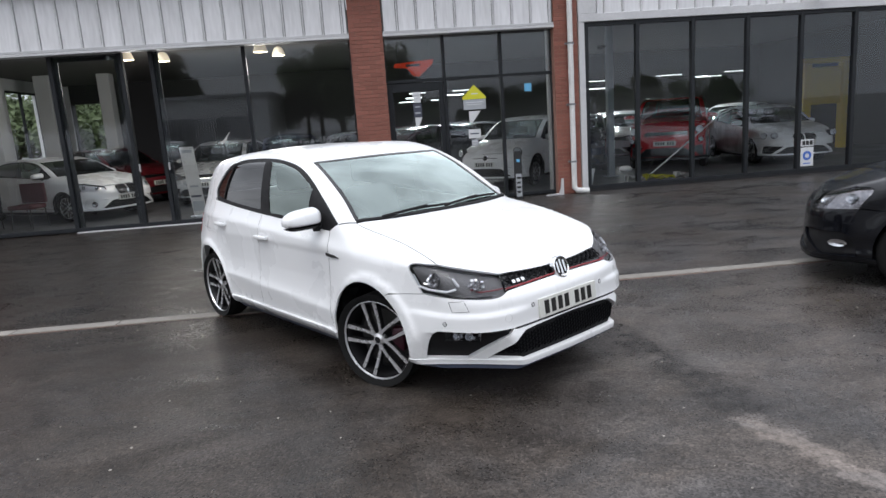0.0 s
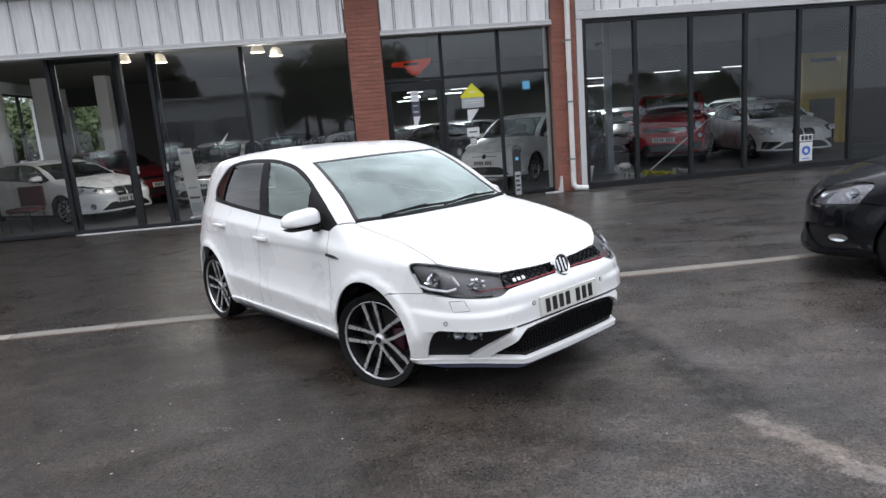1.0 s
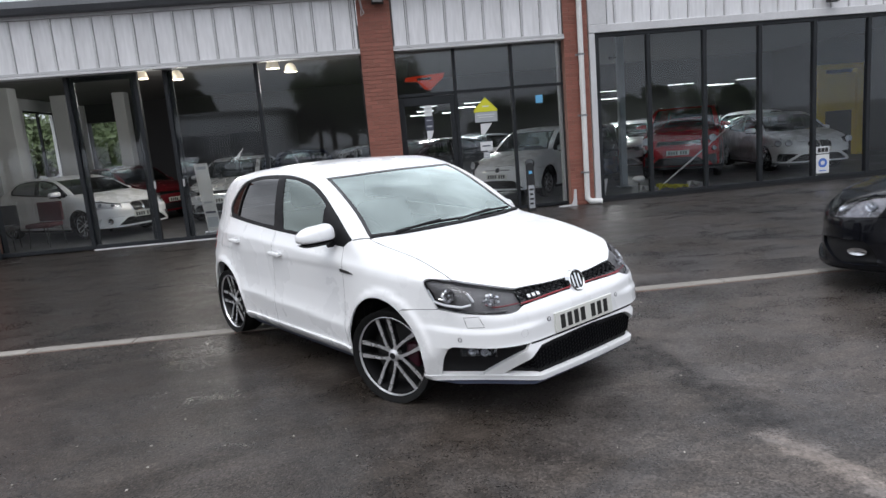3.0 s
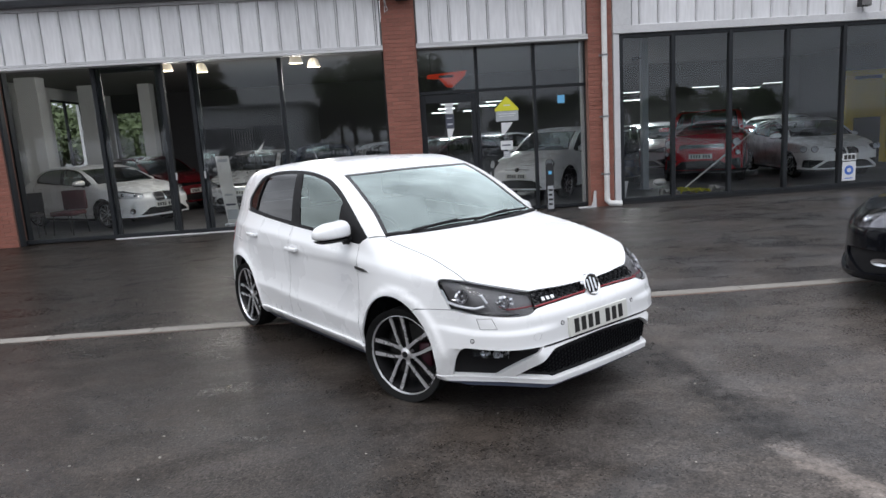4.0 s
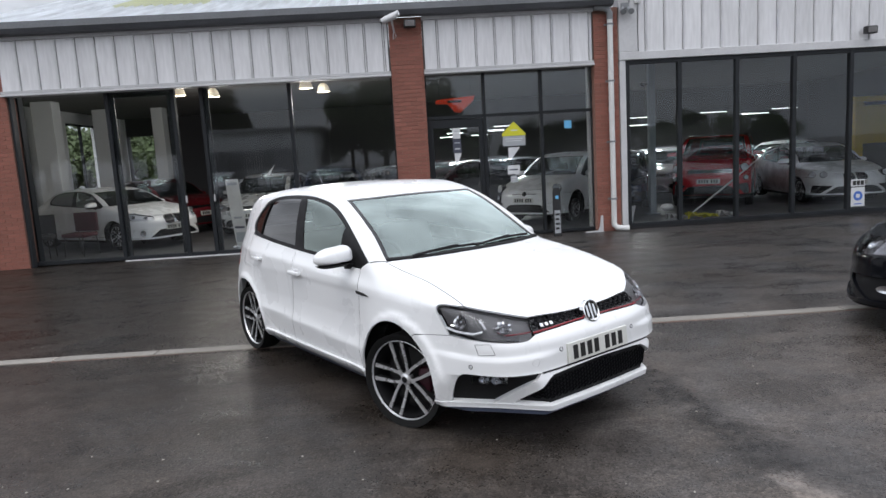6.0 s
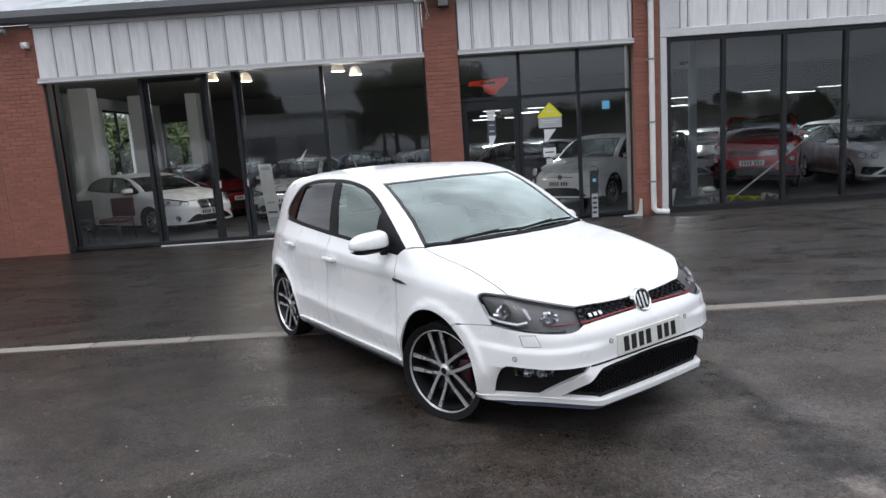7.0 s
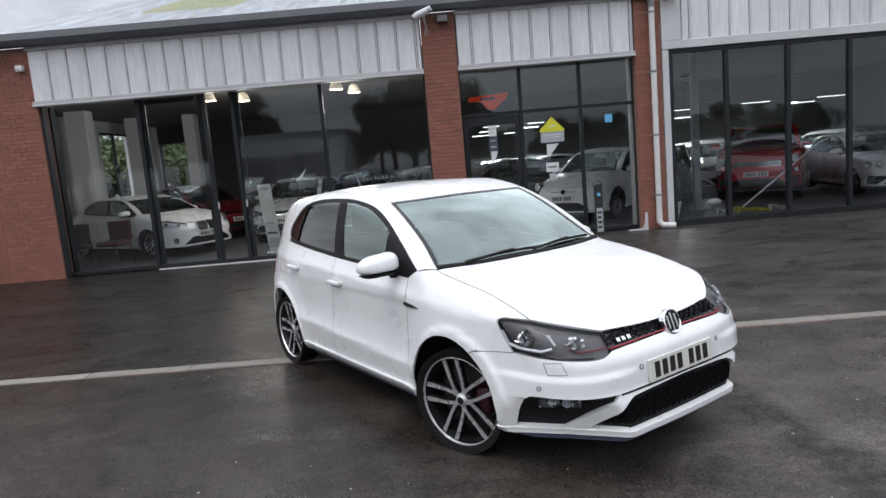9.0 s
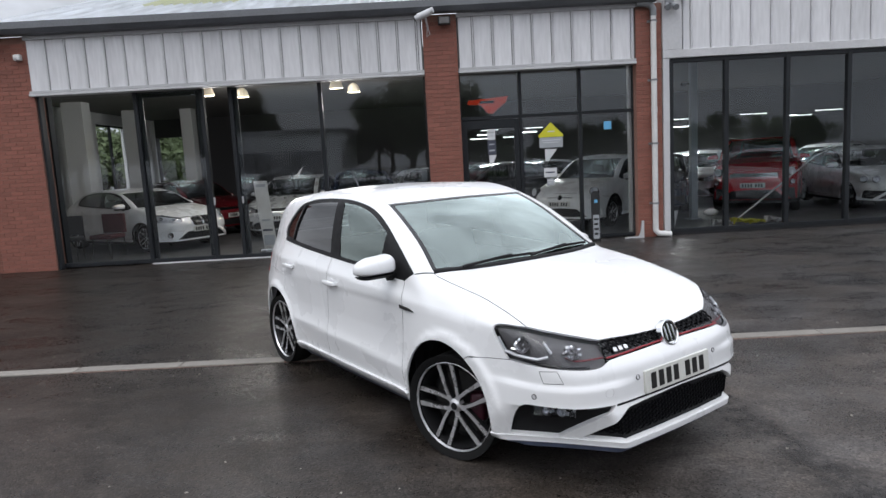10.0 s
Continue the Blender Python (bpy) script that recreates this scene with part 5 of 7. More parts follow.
    panel("skirt_base", shape, base([(.84, -.82, .223), (-.80, -.82, .223), (-.80, -.82, .168), (.84, -.82, .168)]), 'S', M_SKIRT if hero else M_TRIMBLACK, car, both=True, step=step, lift=0.012, flange=0.06)
    if inside_fit:
        for y in (-0.36, 0.36):
            px = base([(0.05, 0, 0)])[0][0]
            seat(car, px, y)
        bx = base([(-0.85, 0, 0)])[0][0]
        part("rear_bench", box_bm(bx - 0.28, bx + 0.2, -0.58, 0.58, 0.35, 0.56, 0.05, 2), M_SEAT, car, smooth=50)
        part("rear_backrest", box_bm(bx - 0.40, bx - 0.24, -0.58, 0.58, 0.5, 1.02, 0.05, 2), M_SEAT, car, smooth=50)
        dx = base([(0.62, 0, 0)])[0][0]
        dz = base([(0, 0, 0.93)])[0][2]
        part("dashboard", box_bm(dx - 0.12, dx + 0.36, -0.64, 0.64, dz - 0.33, dz, 0.07, 3), M_DASH, car, smooth=50)
    # mirrors and handles
    for s in (-1, 1):
        mp = Vector(base([(0.65, -0.915, 1.02) if s < 0 else (0.57, 0.87, 0.975)])[0])
        mi = new("door_mirror")
        mi.parent = car
        mi.location = mp
        for nm, mt, z0, z1 in (("mirror_cap", paint, -0.035, 0.080), ("mirror_base", M_TRIMBLACK, -0.062, -0.035)):
            bm = bmesh.new()
            bmesh.ops.create_uvsphere(bm, u_segments=24, v_segments=14, radius=1.0)
            for v in bm.verts:
                x, y, z = v.co
                top = z > 0
                px = 0.085 * (abs(x) ** 0.75) * (1 if x > 0 else -0.45)
                py = 0.135 * math.copysign(abs(y) ** 0.55, y)
                z = math.copysign(abs(z) ** 0.62, z)
                zz = (z1 if top else -z0) * z * (1.08 - 0.5 * max(0.0, (s * y + 0.45) / 1.45) if top else 1.0)
                v.co = (px, py, zz)
            if nm == "mirror_base":
                for v in bm.verts:
                    v.co.z = min(v.co.z, -0.037)
                    v.co.x *= 0.93
                    v.co.y *= 0.95
            else:
                for v in bm.verts:
                    v.co.z = max(v.co.z, -0.035)
            part(nm, bm, mt, mi, smooth=50)
        part("mirror_arm", tube(bmesh.new(), [(0.0, -s * 0.09, -0.06), (0.01, -s * 0.21, -0.062)], [0.026, 0.03], 10), M_TRIMBLACK, mi, smooth=50)
        part("mirror_glass", box_bm(-0.033, -0.029, -0.075, 0.075, -0.03, 0.035, 0.001), M_CHROME, mi)
    for doors, hx, hz in ((doors_f, -0.11, .832), (doors_r, -0.85, .882)):
        for ob, s in zip(doors, (-1, 1)):
            hp = base([(hx, -0.83, hz)])[0]
            p, nn = on_skin(shape, hp, 'S', 0.0)
            bm = box_bm(-0.085, 0.085, -0.036, -0.016, -0.014, 0.016, 0.009, 3)
            box(bm, -0.08, -0.055, -0.02, 0.01, -0.01, 0.012)
            box(bm, 0.055, 0.08, -0.02, 0.01, -0.01, 0.012)
            bmesh.ops.translate(bm, verts=bm.verts, vec=p)
            if s > 0:
                bmesh.ops.scale(bm, verts=bm.verts, vec=(1, -1, 1))
                bmesh.ops.reverse_faces(bm, faces=bm.faces)
            part("door_handle", bm, paint, ob, smooth=45)
            bm = bmesh.new()
            bmesh.ops.create_uvsphere(bm, u_segments=16, v_segments=8, radius=1)
            for v in bm.verts:
                v.co = Vector((v.co.x * 0.045, v.co.y * 0.004, v.co.z * 0.032)) + p
                if s > 0:
                    v.co.y *= -1
            part("handle_bowl", bm, M_SILVER if not hero else M_CLAD, ob, smooth=60)
    # number plate with plain bars
    if plate_at:
        pl = new("number_plate")
        pl.parent = car
        pp, nn = on_skin(shape, base([plate_at])[0], 'P', 0.004)
        pl.matrix_basis = Matrix.Translation(pp) @ pose(0, 0, 0, -5, 0, 90)
        part("plate", box_bm(-0.262, 0.262, -0.005, 0.012, -0.056, 0.056, 0.003, 2), M_PLATE, pl)
        for i in range(7):
            bx = -0.222 + i * 0.060 + (0.036 if i > 3 else 0)
            part("plate_bar", box_bm(bx, bx + 0.038, -0.0075, -0.0045, -0.039, 0.039), M_PLATE_BAR, pl)
    return car


hero = make_car("hatchback_car", pose(0, 0, 0, 0, 0, -55), HATCH, Warp(), M_WHITE, "glossy white five door hatchback parked on wet asphalt",
                step=0.03, fine=0.016, hero=True, wheels="twin", steer=17.0, rim=0.249, tyre=0.292)

# ---- the white hatchback's small parts ----
def stuck(name, p, mode, material, profile, parent, label="", axis_seg=24, lift=0.0):
    """A turned piece set square on the skin."""
    q, n = on_skin(HATCH, p, mode, lift)
    bm = bmesh.new()
    lathe(bm, profile, axis_seg, 'Z')
    bmesh.ops.transform(bm, verts=bm.verts, matrix=Matrix.Translation(q) @ n.to_track_quat('Z', 'Y').to_matrix().to_4x4())
    return part(name, bm, material, parent, label, smooth=40)


bq = on_skin(HATCH, (2.05, 0, 0.69), 'P', 0.016)[0]
bmat = Matrix.Translation(bq) @ Vector((0.94, 0, 0.34)).to_track_quat('Z', 'X').to_matrix().to_4x4()
bm = lathe(bmesh.new(), [(0.055, -0.02), (0.056, 0.006), (0.061, 0.011), (0.067, 0.007), (0.069, -0.02)], 32, 'Z')
bmesh.ops.transform(bm, verts=bm.verts, matrix=bmat)
badge = part("badge", bm, M_CHROME, hero, "round chrome badge ring", smooth=40)
bm = lathe(bmesh.new(), [(0.0001, 0.0), (0.056, 0.0), (0.056, -0.02)], 32, 'Z')
bmesh.ops.transform(bm, verts=bm.verts, matrix=bmat)
part("badge_disc", bm, M_GLOSSBLACK, badge)
for k in range(3):
    bm = box_bm(-0.046 + abs(k - 1) * 0.010, 0.046 - abs(k - 1) * 0.010, -0.037 + k * 0.03, -0.023 + k * 0.03, 0.0, 0.008, 0.003)
    bmesh.ops.transform(bm, verts=bm.verts, matrix=bmat)
    part("badge_bar", bm, M_CHROME, badge)
for k in range(3):
    q, n = on_skin(HATCH, (2.02, -0.385 + k * 0.036, 0.688 + k * 0.001), 'P', -0.006)
    bm = box_bm(-0.011, 0.011, -0.013, 0.013, 0, 0.008, 0.003)
    bmesh.ops.transform(bm, verts=bm.verts, matrix=Matrix.Translation(q) @ n.to_track_quat('Z', 'Y').to_matrix().to_4x4())
    part("grille_badge_bar", bm, M_CHROME, hero, "small plain chrome bar")
g_edge = [(2.0, -.45, .662), (2.03, -.22, .672), (2.04, 0, .675), (2.03, .22, .672), (2.0, .45, .662)]
part("grille_red_line", along_skin(HATCH, g_edge, 'P', -0.002, 0.0045, seg=6), M_REDLINE, hero, "red line along the grille", smooth=50)
g_top = [(1.94, -.425, .728), (1.965, -.22, .735), (1.975, 0, .738), (1.965, .22, .735), (1.94, .425, .728)]
g_area = g_top + [(2.0, .43, .683), (2.03, .2, .69), (2.04, 0, .693), (2.03, -.2, .69), (2.0, -.43, .683)]
part("grille_mesh", comb(HATCH, g_area, 'P', 0.031, -0.006, 0.008, 0.26), M_MESH, hero, "black honeycomb mesh")
i_area = [(1.97, -.525, .292), (2.08, -.41, .395), (2.11, 0, .42), (2.08, .41, .395), (1.97, .525, .292), (2.09, .40, .29), (2.12, 0, .292), (2.09, -.40, .29)]
part("intake_mesh", comb(HATCH, i_area, 'P', 0.028, -0.022, 0.009, 0.24), M_MESH, hero, "black honeycomb mesh")
for s in (-1, 1):
    q, n = on_skin(HATCH, (1.875, -.668, .408), 'P', 0.0)
    n = Vector((0.60, -0.79, 0.22)).normalized()
    q = q - n * 0.012
    lamp = new("fog_lamp")
    lamp.parent = hero
    lamp["label"] = "long clear fog lamp with bright facets"
    lamp.matrix_basis = Matrix.Translation((q.x, s * -q.y, q.z)) @ Vector((n.x, s * -n.y, n.z)).to_track_quat('Z', 'Y').to_matrix().to_4x4()
    part("lamp_tray", box_bm(-0.10, 0.10, -0.024, 0.024, -0.012, -0.004, 0.003), M_TRIMBLACK, lamp)
    rl = random.Random(5)
    for k in range(12):
        fx, fy = -0.095 + k * 0.0172, rl.uniform(-0.012, 0.012)
        if s * fx > 0.055:
            continue
        bm = box_bm(-0.008, 0.008, -0.009, 0.009, -0.002, 0.002, 0.0015)
        bmesh.ops.transform(bm, verts=bm.verts, matrix=Matrix.Translation((fx, fy, 0.003)) @ Matrix.Rotation(rl.uniform(-0.9, 0.1), 4, 'X') @ Matrix.Rotation(rl.uniform(-0.6, 0.6), 4, 'Y'))
        # white facets and one white bowl are painted highlights among the mirrors
        part("lamp_facet", bm, M_DRL_GLINT if k % 2 else M_REFLECTOR, lamp)
    for fx in (0.035, -0.035):
        bm = bmesh.new()
        lathe(bm, [(0.023, 0.012), (0.021, 0.014), (0.018, 0.004), (0.008, -0.001), (0.0001, -0.001)], 20, 'Z')
        bmesh.ops.translate(bm, verts=bm.verts, vec=(s * fx, 0, 0))
        part("lamp_bowl", bm, M_REFLECTOR if fx > 0 else M_DRL_GLINT, lamp, smooth=40)
    part("lamp_glass", box_bm(-0.102, 0.102, -0.026, 0.026, 0.014, 0.018, 0.004), M_LENS, lamp)
    for x, y, z in ((1.82, .75, .50), (2.07, .31, .55)):
        p0 = (x, -y, z)
        ob = stuck("parking_sensor", p0, 'P', M_CLAD, [(0.0001, 0.003), (0.008, 0.003), (0.0095, 0.0)], hero, lift=0.0)
        ob2 = stuck("sensor_ring", p0, 'P', M_TRIMBLACK, [(0.0098, 0.0), (0.0105, 0.0025), (0.0125, 0.0025), (0.013, 0.0)], ob)
        if s > 0:
            for o in (ob, ob2):
                o.data.transform(Matrix.Diagonal((1, -1, 1, 1)))
                o.data.flip_normals()
    flap = [(1.855, -.742, .622), (1.925, -.695, .628), (1.95, -.68, .572), (1.87, -.732, .566), (1.855, -.742, .622)]
    bm = along_skin(HATCH, flap, 'P', 0.0003, 0.0016, seg=4, step=0.02)
    if s > 0:
        bmesh.ops.scale(bm, verts=bm.verts, vec=(1, -1, 1))
        bmesh.ops.reverse_faces(bm, faces=bm.faces)
    part("washer_flap_seam", bm, M_SEAM, hero)
ring = [(2.05, -.49 + 0.024 * math.cos(a), .512 + 0.022 * math.sin(a)) for a in (2 * math.pi * k / 20 for k in range(21))]
part("towing_eye_cover_seam", along_skin(HATCH, ring, 'P', 0.0, 0.0011, seg=4, step=0.02), M_CLAD_RIB, hero)
gap_line = [(2.06, -.455, .448), (2.085, -.30, .449), (2.09, 0, .452), (2.085, .30, .449), (2.06, .455, .448)]
part("bumper_gap", along_skin(HATCH, gap_line, 'P', -0.0015, 0.006, seg=6), M_TRIMBLACK, hero, "thin black gap under the number plate", smooth=50)
# wing flash
q, n = on_skin(HATCH, (0.85, -.83, .795), 'S', 0.002)
for s in (-1, 1):
    bm = bmesh.new()
    prism(bm, [(-0.075, 0.012), (0.02, 0.004), (0.075, -0.012), (0.01, -0.014), (-0.07, -0.008)], -0.006, 0.004, 'Y')
    bmesh.ops.translate(bm, verts=bm.verts, vec=q)
    if s > 0:
        bmesh.ops.scale(bm, verts=bm.verts, vec=(1, -1, 1))
        bmesh.ops.reverse_faces(bm, faces=bm.faces)
    part("wing_flash", bm, M_STEEL, hero, "dark chrome wing flash")
# wipers and scuttle
for a, b in (((0.985, -0.50), (1.005, 0.10)), ((1.015, 0.02), (0.935, 0.60))):
    wi = new("wiper")
    wi.parent = hero
    pts = [(a[0] + (b[0] - a[0]) * k / 8 - 0.008 * math.sin(math.pi * k / 8), a[1] + (b[1] - a[1]) * k / 8, 1.0) for k in range(9)]
    part("wiper_blade", along_skin(HATCH, pts, 'T', 0.008, 0.009, seg=6), M_TRIMBLACK, wi, smooth=50)
    mid = pts[5]
    part("wiper_arm", along_skin(HATCH, [(a[0] + 0.025, a[1] - 0.02, 1.0), mid], 'T', 0.02, 0.008, seg=6), M_TRIMBLACK, wi, smooth=50)
sc_pts = [(0.945, -.68, 1), (1.027, -.35, 1), (1.052, 0, 1), (1.027, .35, 1), (0.945, .68, 1)]
part("scuttle", along_skin(HATCH, curve(sc_pts, 5), 'T', -0.008, 0.02, seg=8), M_TRIMBLACK, hero, smooth=50)
# aerial
q, n = on_skin(HATCH, (-1.12, 0, 1.5), 'T', 0.0)
aerial = new("aerial")
aerial.parent = hero
part("aerial_foot", tube(bmesh.new(), [q, q + Vector((-0.01, 0, 0.02))], [0.02, 0.012], 12), M_TRIMBLACK, aerial, smooth=50)
part("aerial_rod", tube(bmesh.new(), [q + Vector((-0.01, 0, 0.015)), q + Vector((-0.13, 0, 0.175))], [0.005, 0.0035], 8), M_GUTTER, aerial, smooth=50)
# cabin: mirror, steering wheel, calipers
part("rear_view_mirror", box_bm(0.33, 0.36, -0.12, 0.12, 1.275, 1.34, 0.012, 2), M_TRIMBLACK, hero, smooth=50)
st = new("steering_wheel")
st.parent = hero
st.matrix_basis = pose(0.40, -0.36, 0.90, 0, 65, 0)
part("steering_rim", tube(bmesh.new(), [(0.18 * math.cos(a), 0.18 * math.sin(a), 0) for a in (2 * math.pi * k / 28 for k in range(29))], 0.016, 8, cap=False), M_TRIMBLACK, st, smooth=60)
for a in (0, 180, 270):
    part("steering_spoke", tube(bmesh.new(), [(0, 0, -0.02), (0.18 * math.cos(radians(a)), 0.18 * math.sin(radians(a)), 0)], 0.016, 6), M_TRIMBLACK, st, smooth=60)
for o in [o for o in hero.children if o.name.startswith("wheel") and "well" not in o.name]:
    bm = box_bm(0.075, 0.165, -0.035, 0.05, -0.075, 0.085, 0.02, 2)
    if o.matrix_basis.translation.x > 0:
        part("brake_caliper", bm, M_CALIPER, o, "red brake caliper", smooth=50)
    else:
        bm.free()

# ---- other cars: one on the forecourt, those in the showroom, and a row across the yard that the glass mirrors ----
def at_front(x, y, turn):
    return pose(x, y, 0.015, 0, 0, turn)


WIDER = dict(sx=1.075, sy=1.075, sz=1.02)
BLACK = dict(sx=0.99, sy=1.05, sz=1.02)
black_car = make_car("black_hatchback_car", pose(5.81, -0.88, 0, 0, 0, 142), shape_of(**BLACK), Warp(**BLACK), M_BLACKPAINT,
         "gloss black hatchback car parked at the edging stones", step=0.06, fine=0.045, rim=0.215, plate_at=None, lamp_house=M_SMOKED)
black_sh = shape_of(**BLACK)
for s in (-1, 1):
    q, n = on_skin(black_sh, (1.77, -0.76, 0.375), 'P', 0.004)
    bm = bmesh.new()
    lathe(bm, [(1.0, -0.4), (1.0, 0.25), (0.9, 0.2), (0.5, -0.15), (0.0001, -0.2)], 24, 'Z')
    bmesh.ops.scale(bm, verts=bm.verts, vec=(0.075, 0.032, 0.02))
    fog_ob = part("fog_lamp", bm, M_REFLECTOR, black_car, "bright chrome fog lamp", smooth=40)
    fog_ob.matrix_basis = Matrix.Translation((q.x, s * -q.y, q.z)) @ Vector((n.x, s * -n.y, n.z)).to_track_quat('Z', 'Y').to_matrix().to_4x4()
COUPE = dict(sx=1.09, sy=1.04, sz=0.98, top=0.88)
csh = shape_of(**COUPE, rear=((-1.78, 1.0), (-1.0, 1.43)))
# lamp housing in plain white, painted for the bright reflections of its reflectors
coupe = make_car("coupe_car", at_front(-7.04, 10.89, -32.4), csh, Warp(**COUPE), M_WHITE,
                 "white two door coupe inside the showroom", step=0.08, fine=0.06, rim=0.222, group="cars in the showroom", lamp_house=M_DRL_GLINT, grille_mat=M_WHITE, fog_mat=M_WHITE, plate_at=(2.095, 0.0, 0.46))
for s in (-1, 1):
    o = [(2.22, -s * .025, .545), (2.2, -s * .015, .60), (2.15, -s * .03, .705), (2.15, -s * .20, .70), (2.17, -s * .25, .66), (2.2, -s * .23, .56), (2.21, -s * .18, .54)]
    panel("kidney_grille", csh, o if s > 0 else list(reversed(o)), 'P', M_GLOSSBLACK, coupe, "dark upright grille opening", step=0.05, lift=0.012)
for s in (-1, 1):
    o = [(2.22, -s * .018, .535), (2.2, -s * .010, .60), (2.15, -s * .022, .714), (2.15, -s * .20, .709), (2.17, -s * .262, .665), (2.2, -s * .24, .552), (2.21, -s * .18, .53), (2.22, -s * .018, .535)]
    part("kidney_rim", along_skin(csh, o, 'P', 0.014, 0.008, seg=6, step=0.05), M_CHROME, coupe, "chrome grille rim", smooth=50)
    q, n = on_skin(csh, (2.0, -s * 0.66, 0.36), 'P', 0.004)
    bm = lathe(bmesh.new(), [(0.0001, 0.004), (0.04, 0.004), (0.05, 0.012), (0.062, 0.0)], 20, 'Z')
    bmesh.ops.transform(bm, verts=bm.verts, matrix=Matrix.Translation(q) @ n.to_track_quat('Z', 'Y').to_matrix().to_4x4())
    part("fog_lamp", bm, M_SMOKED, coupe, "small round fog lamp", smooth=40)
SMALL = dict(sx=0.985, sy=1.03, sz=1.07, top=0.98)
small_white = make_car("small_retro_car", at_front(4.06, 10.75, -132), shape_of(**SMALL), Warp(**SMALL), M_WHITE,
                       "small white retro hatchback behind the showroom glass", step=0.08, fine=0.06, rim=0.205, round_lamps=True, group="cars in the showroom", grille_mat=M_WHITE, fog_mat=M_WHITE)
ssm = shape_of(**SMALL)
part("badge_wing", along_skin(ssm, [(1.84, -.26, .685), (1.9, 0, .69), (1.84, .26, .685)], 'P', 0.006, 0.011, seg=6), M_CHROME, small_white, "slim chrome moustache trim", smooth=50)
stuck_at = on_skin(ssm, (1.9, 0, 0.69), 'P', 0.006)[0]
bm = lathe(bmesh.new(), [(0.0001, 0.012), (0.045, 0.010), (0.055, 0.0)], 20, 'Z')
bmesh.ops.transform(bm, verts=bm.verts, matrix=Matrix.Translation(stuck_at) @ Vector((0.95, 0, 0.3)).to_track_quat('Z', 'Y').to_matrix().to_4x4())
part("badge", bm, M_GLOSSBLACK, small_white, "plain dark round badge", smooth=40)
RETRO = dict(sx=1.10, sy=1.16, sz=1.28, top=0.9)
red_car = make_car("red_retro_car", at_front(8.5, 12.2, -120), shape_of(**RETRO), Warp(**RETRO), M_REDPAINT,
                   "tall red retro car with round lamps in the showroom", step=0.08, fine=0.06, rim=0.205, round_lamps=True, lamp_set=((1.80, .62, .745, .085), (1.86, .66, .56, .05)), low=M_TRIMBLACK, group="cars in the showroom")
red_sh = shape_of(**RETRO)
for k in range(4):
    z = 0.82 + k * 0.032
    part("grille_bar", along_skin(red_sh, [(2.0, -.42, z), (2.06, 0, z), (2.0, .42, z)], 'P', 0.006, 0.008, seg=6), M_CHROME, red_car, smooth=50)
SALOON = dict(sx=1.1, sy=1.06, sz=0.97)
saloon = make_car("saloon_car", at_front(10.7, 11.55, -98.4), shape_of(**SALOON), Warp(**SALOON), M_WHITE,
                  "white saloon with paired round lamps in the showroom", step=0.08, fine=0.06, rim=0.222, round_lamps=True,
                  lamp_set=((1.70, .71, .705, .066), (1.87, .57, .705, .066)), group="cars in the showroom", grille_mat=M_WHITE, fog_mat=M_TRIMBLACK)
ssh = shape_of(**SALOON)
for s in (-1, 1):
    o = [(2.22, -s * .025, .545), (2.2, -s * .015, .60), (2.15, -s * .03, .705), (2.15, -s * .20, .70), (2.17, -s * .25, .66), (2.2, -s * .23, .56), (2.21, -s * .18, .54)]
    panel("kidney_grille", ssh, o if s > 0 else list(reversed(o)), 'P', M_GLOSSBLACK, saloon, "dark upright grille opening", step=0.05, lift=0.012)
LOW = dict(step=0.11, fine=0.08, inside_fit=True, wheels="plain")
silver = make_car("silver_hatchback_car", at_front(-3.55, 12.6, -97), PLAIN, Warp(), M_SILVER, "silver hatchback in the dim showroom", group="cars in the showroom", **LOW)
red_hatch = make_car("red_hatchback_car", at_front(-6.9, 14.0, -38), PLAIN, Warp(), M_DARKRED, "dark red hatchback in the dim showroom", group="cars in the showroom", **LOW)
dark_hatch = make_car("dark_hatchback_car", at_front(-2.0, 13.6, -80), shape_of(**WIDER), Warp(**WIDER), M_BLUEPAINT, "dark blue hatchback in the dim showroom", group="cars in the showroom", **LOW)
white_hatch = make_car("white_hatchback_car", at_front(12.4, 15.8, -140), shape_of(**WIDER), Warp(**WIDER), M_WHITE, "white hatchback deep in the showroom", group="cars in the showroom", **LOW)
grey_hatch = make_car("grey_hatchback_car", at_front(1.5, 13.2, -150), shape_of(**WIDER), Warp(**WIDER), M_GREYPAINT, "grey hatchback in the dim showroom", group="cars in the showroom", **LOW)
for src, x, y, a in ((dark_hatch, 6.1, 13.2, -112), (grey_hatch, 3.0, 15.4, -165), (silver, 0.4, 15.6, -30), (white_hatch, 8.2, 15.6, -120)):
    copy_thing(src, at_front(x, y, a))
side_car = copy_thing(white_hatch, pose(9.29, 2.34, 0, 0, 0, 51.5))
tagged(side_car, "white hatchback parked on the wet forecourt", "car", "cars across the yard")
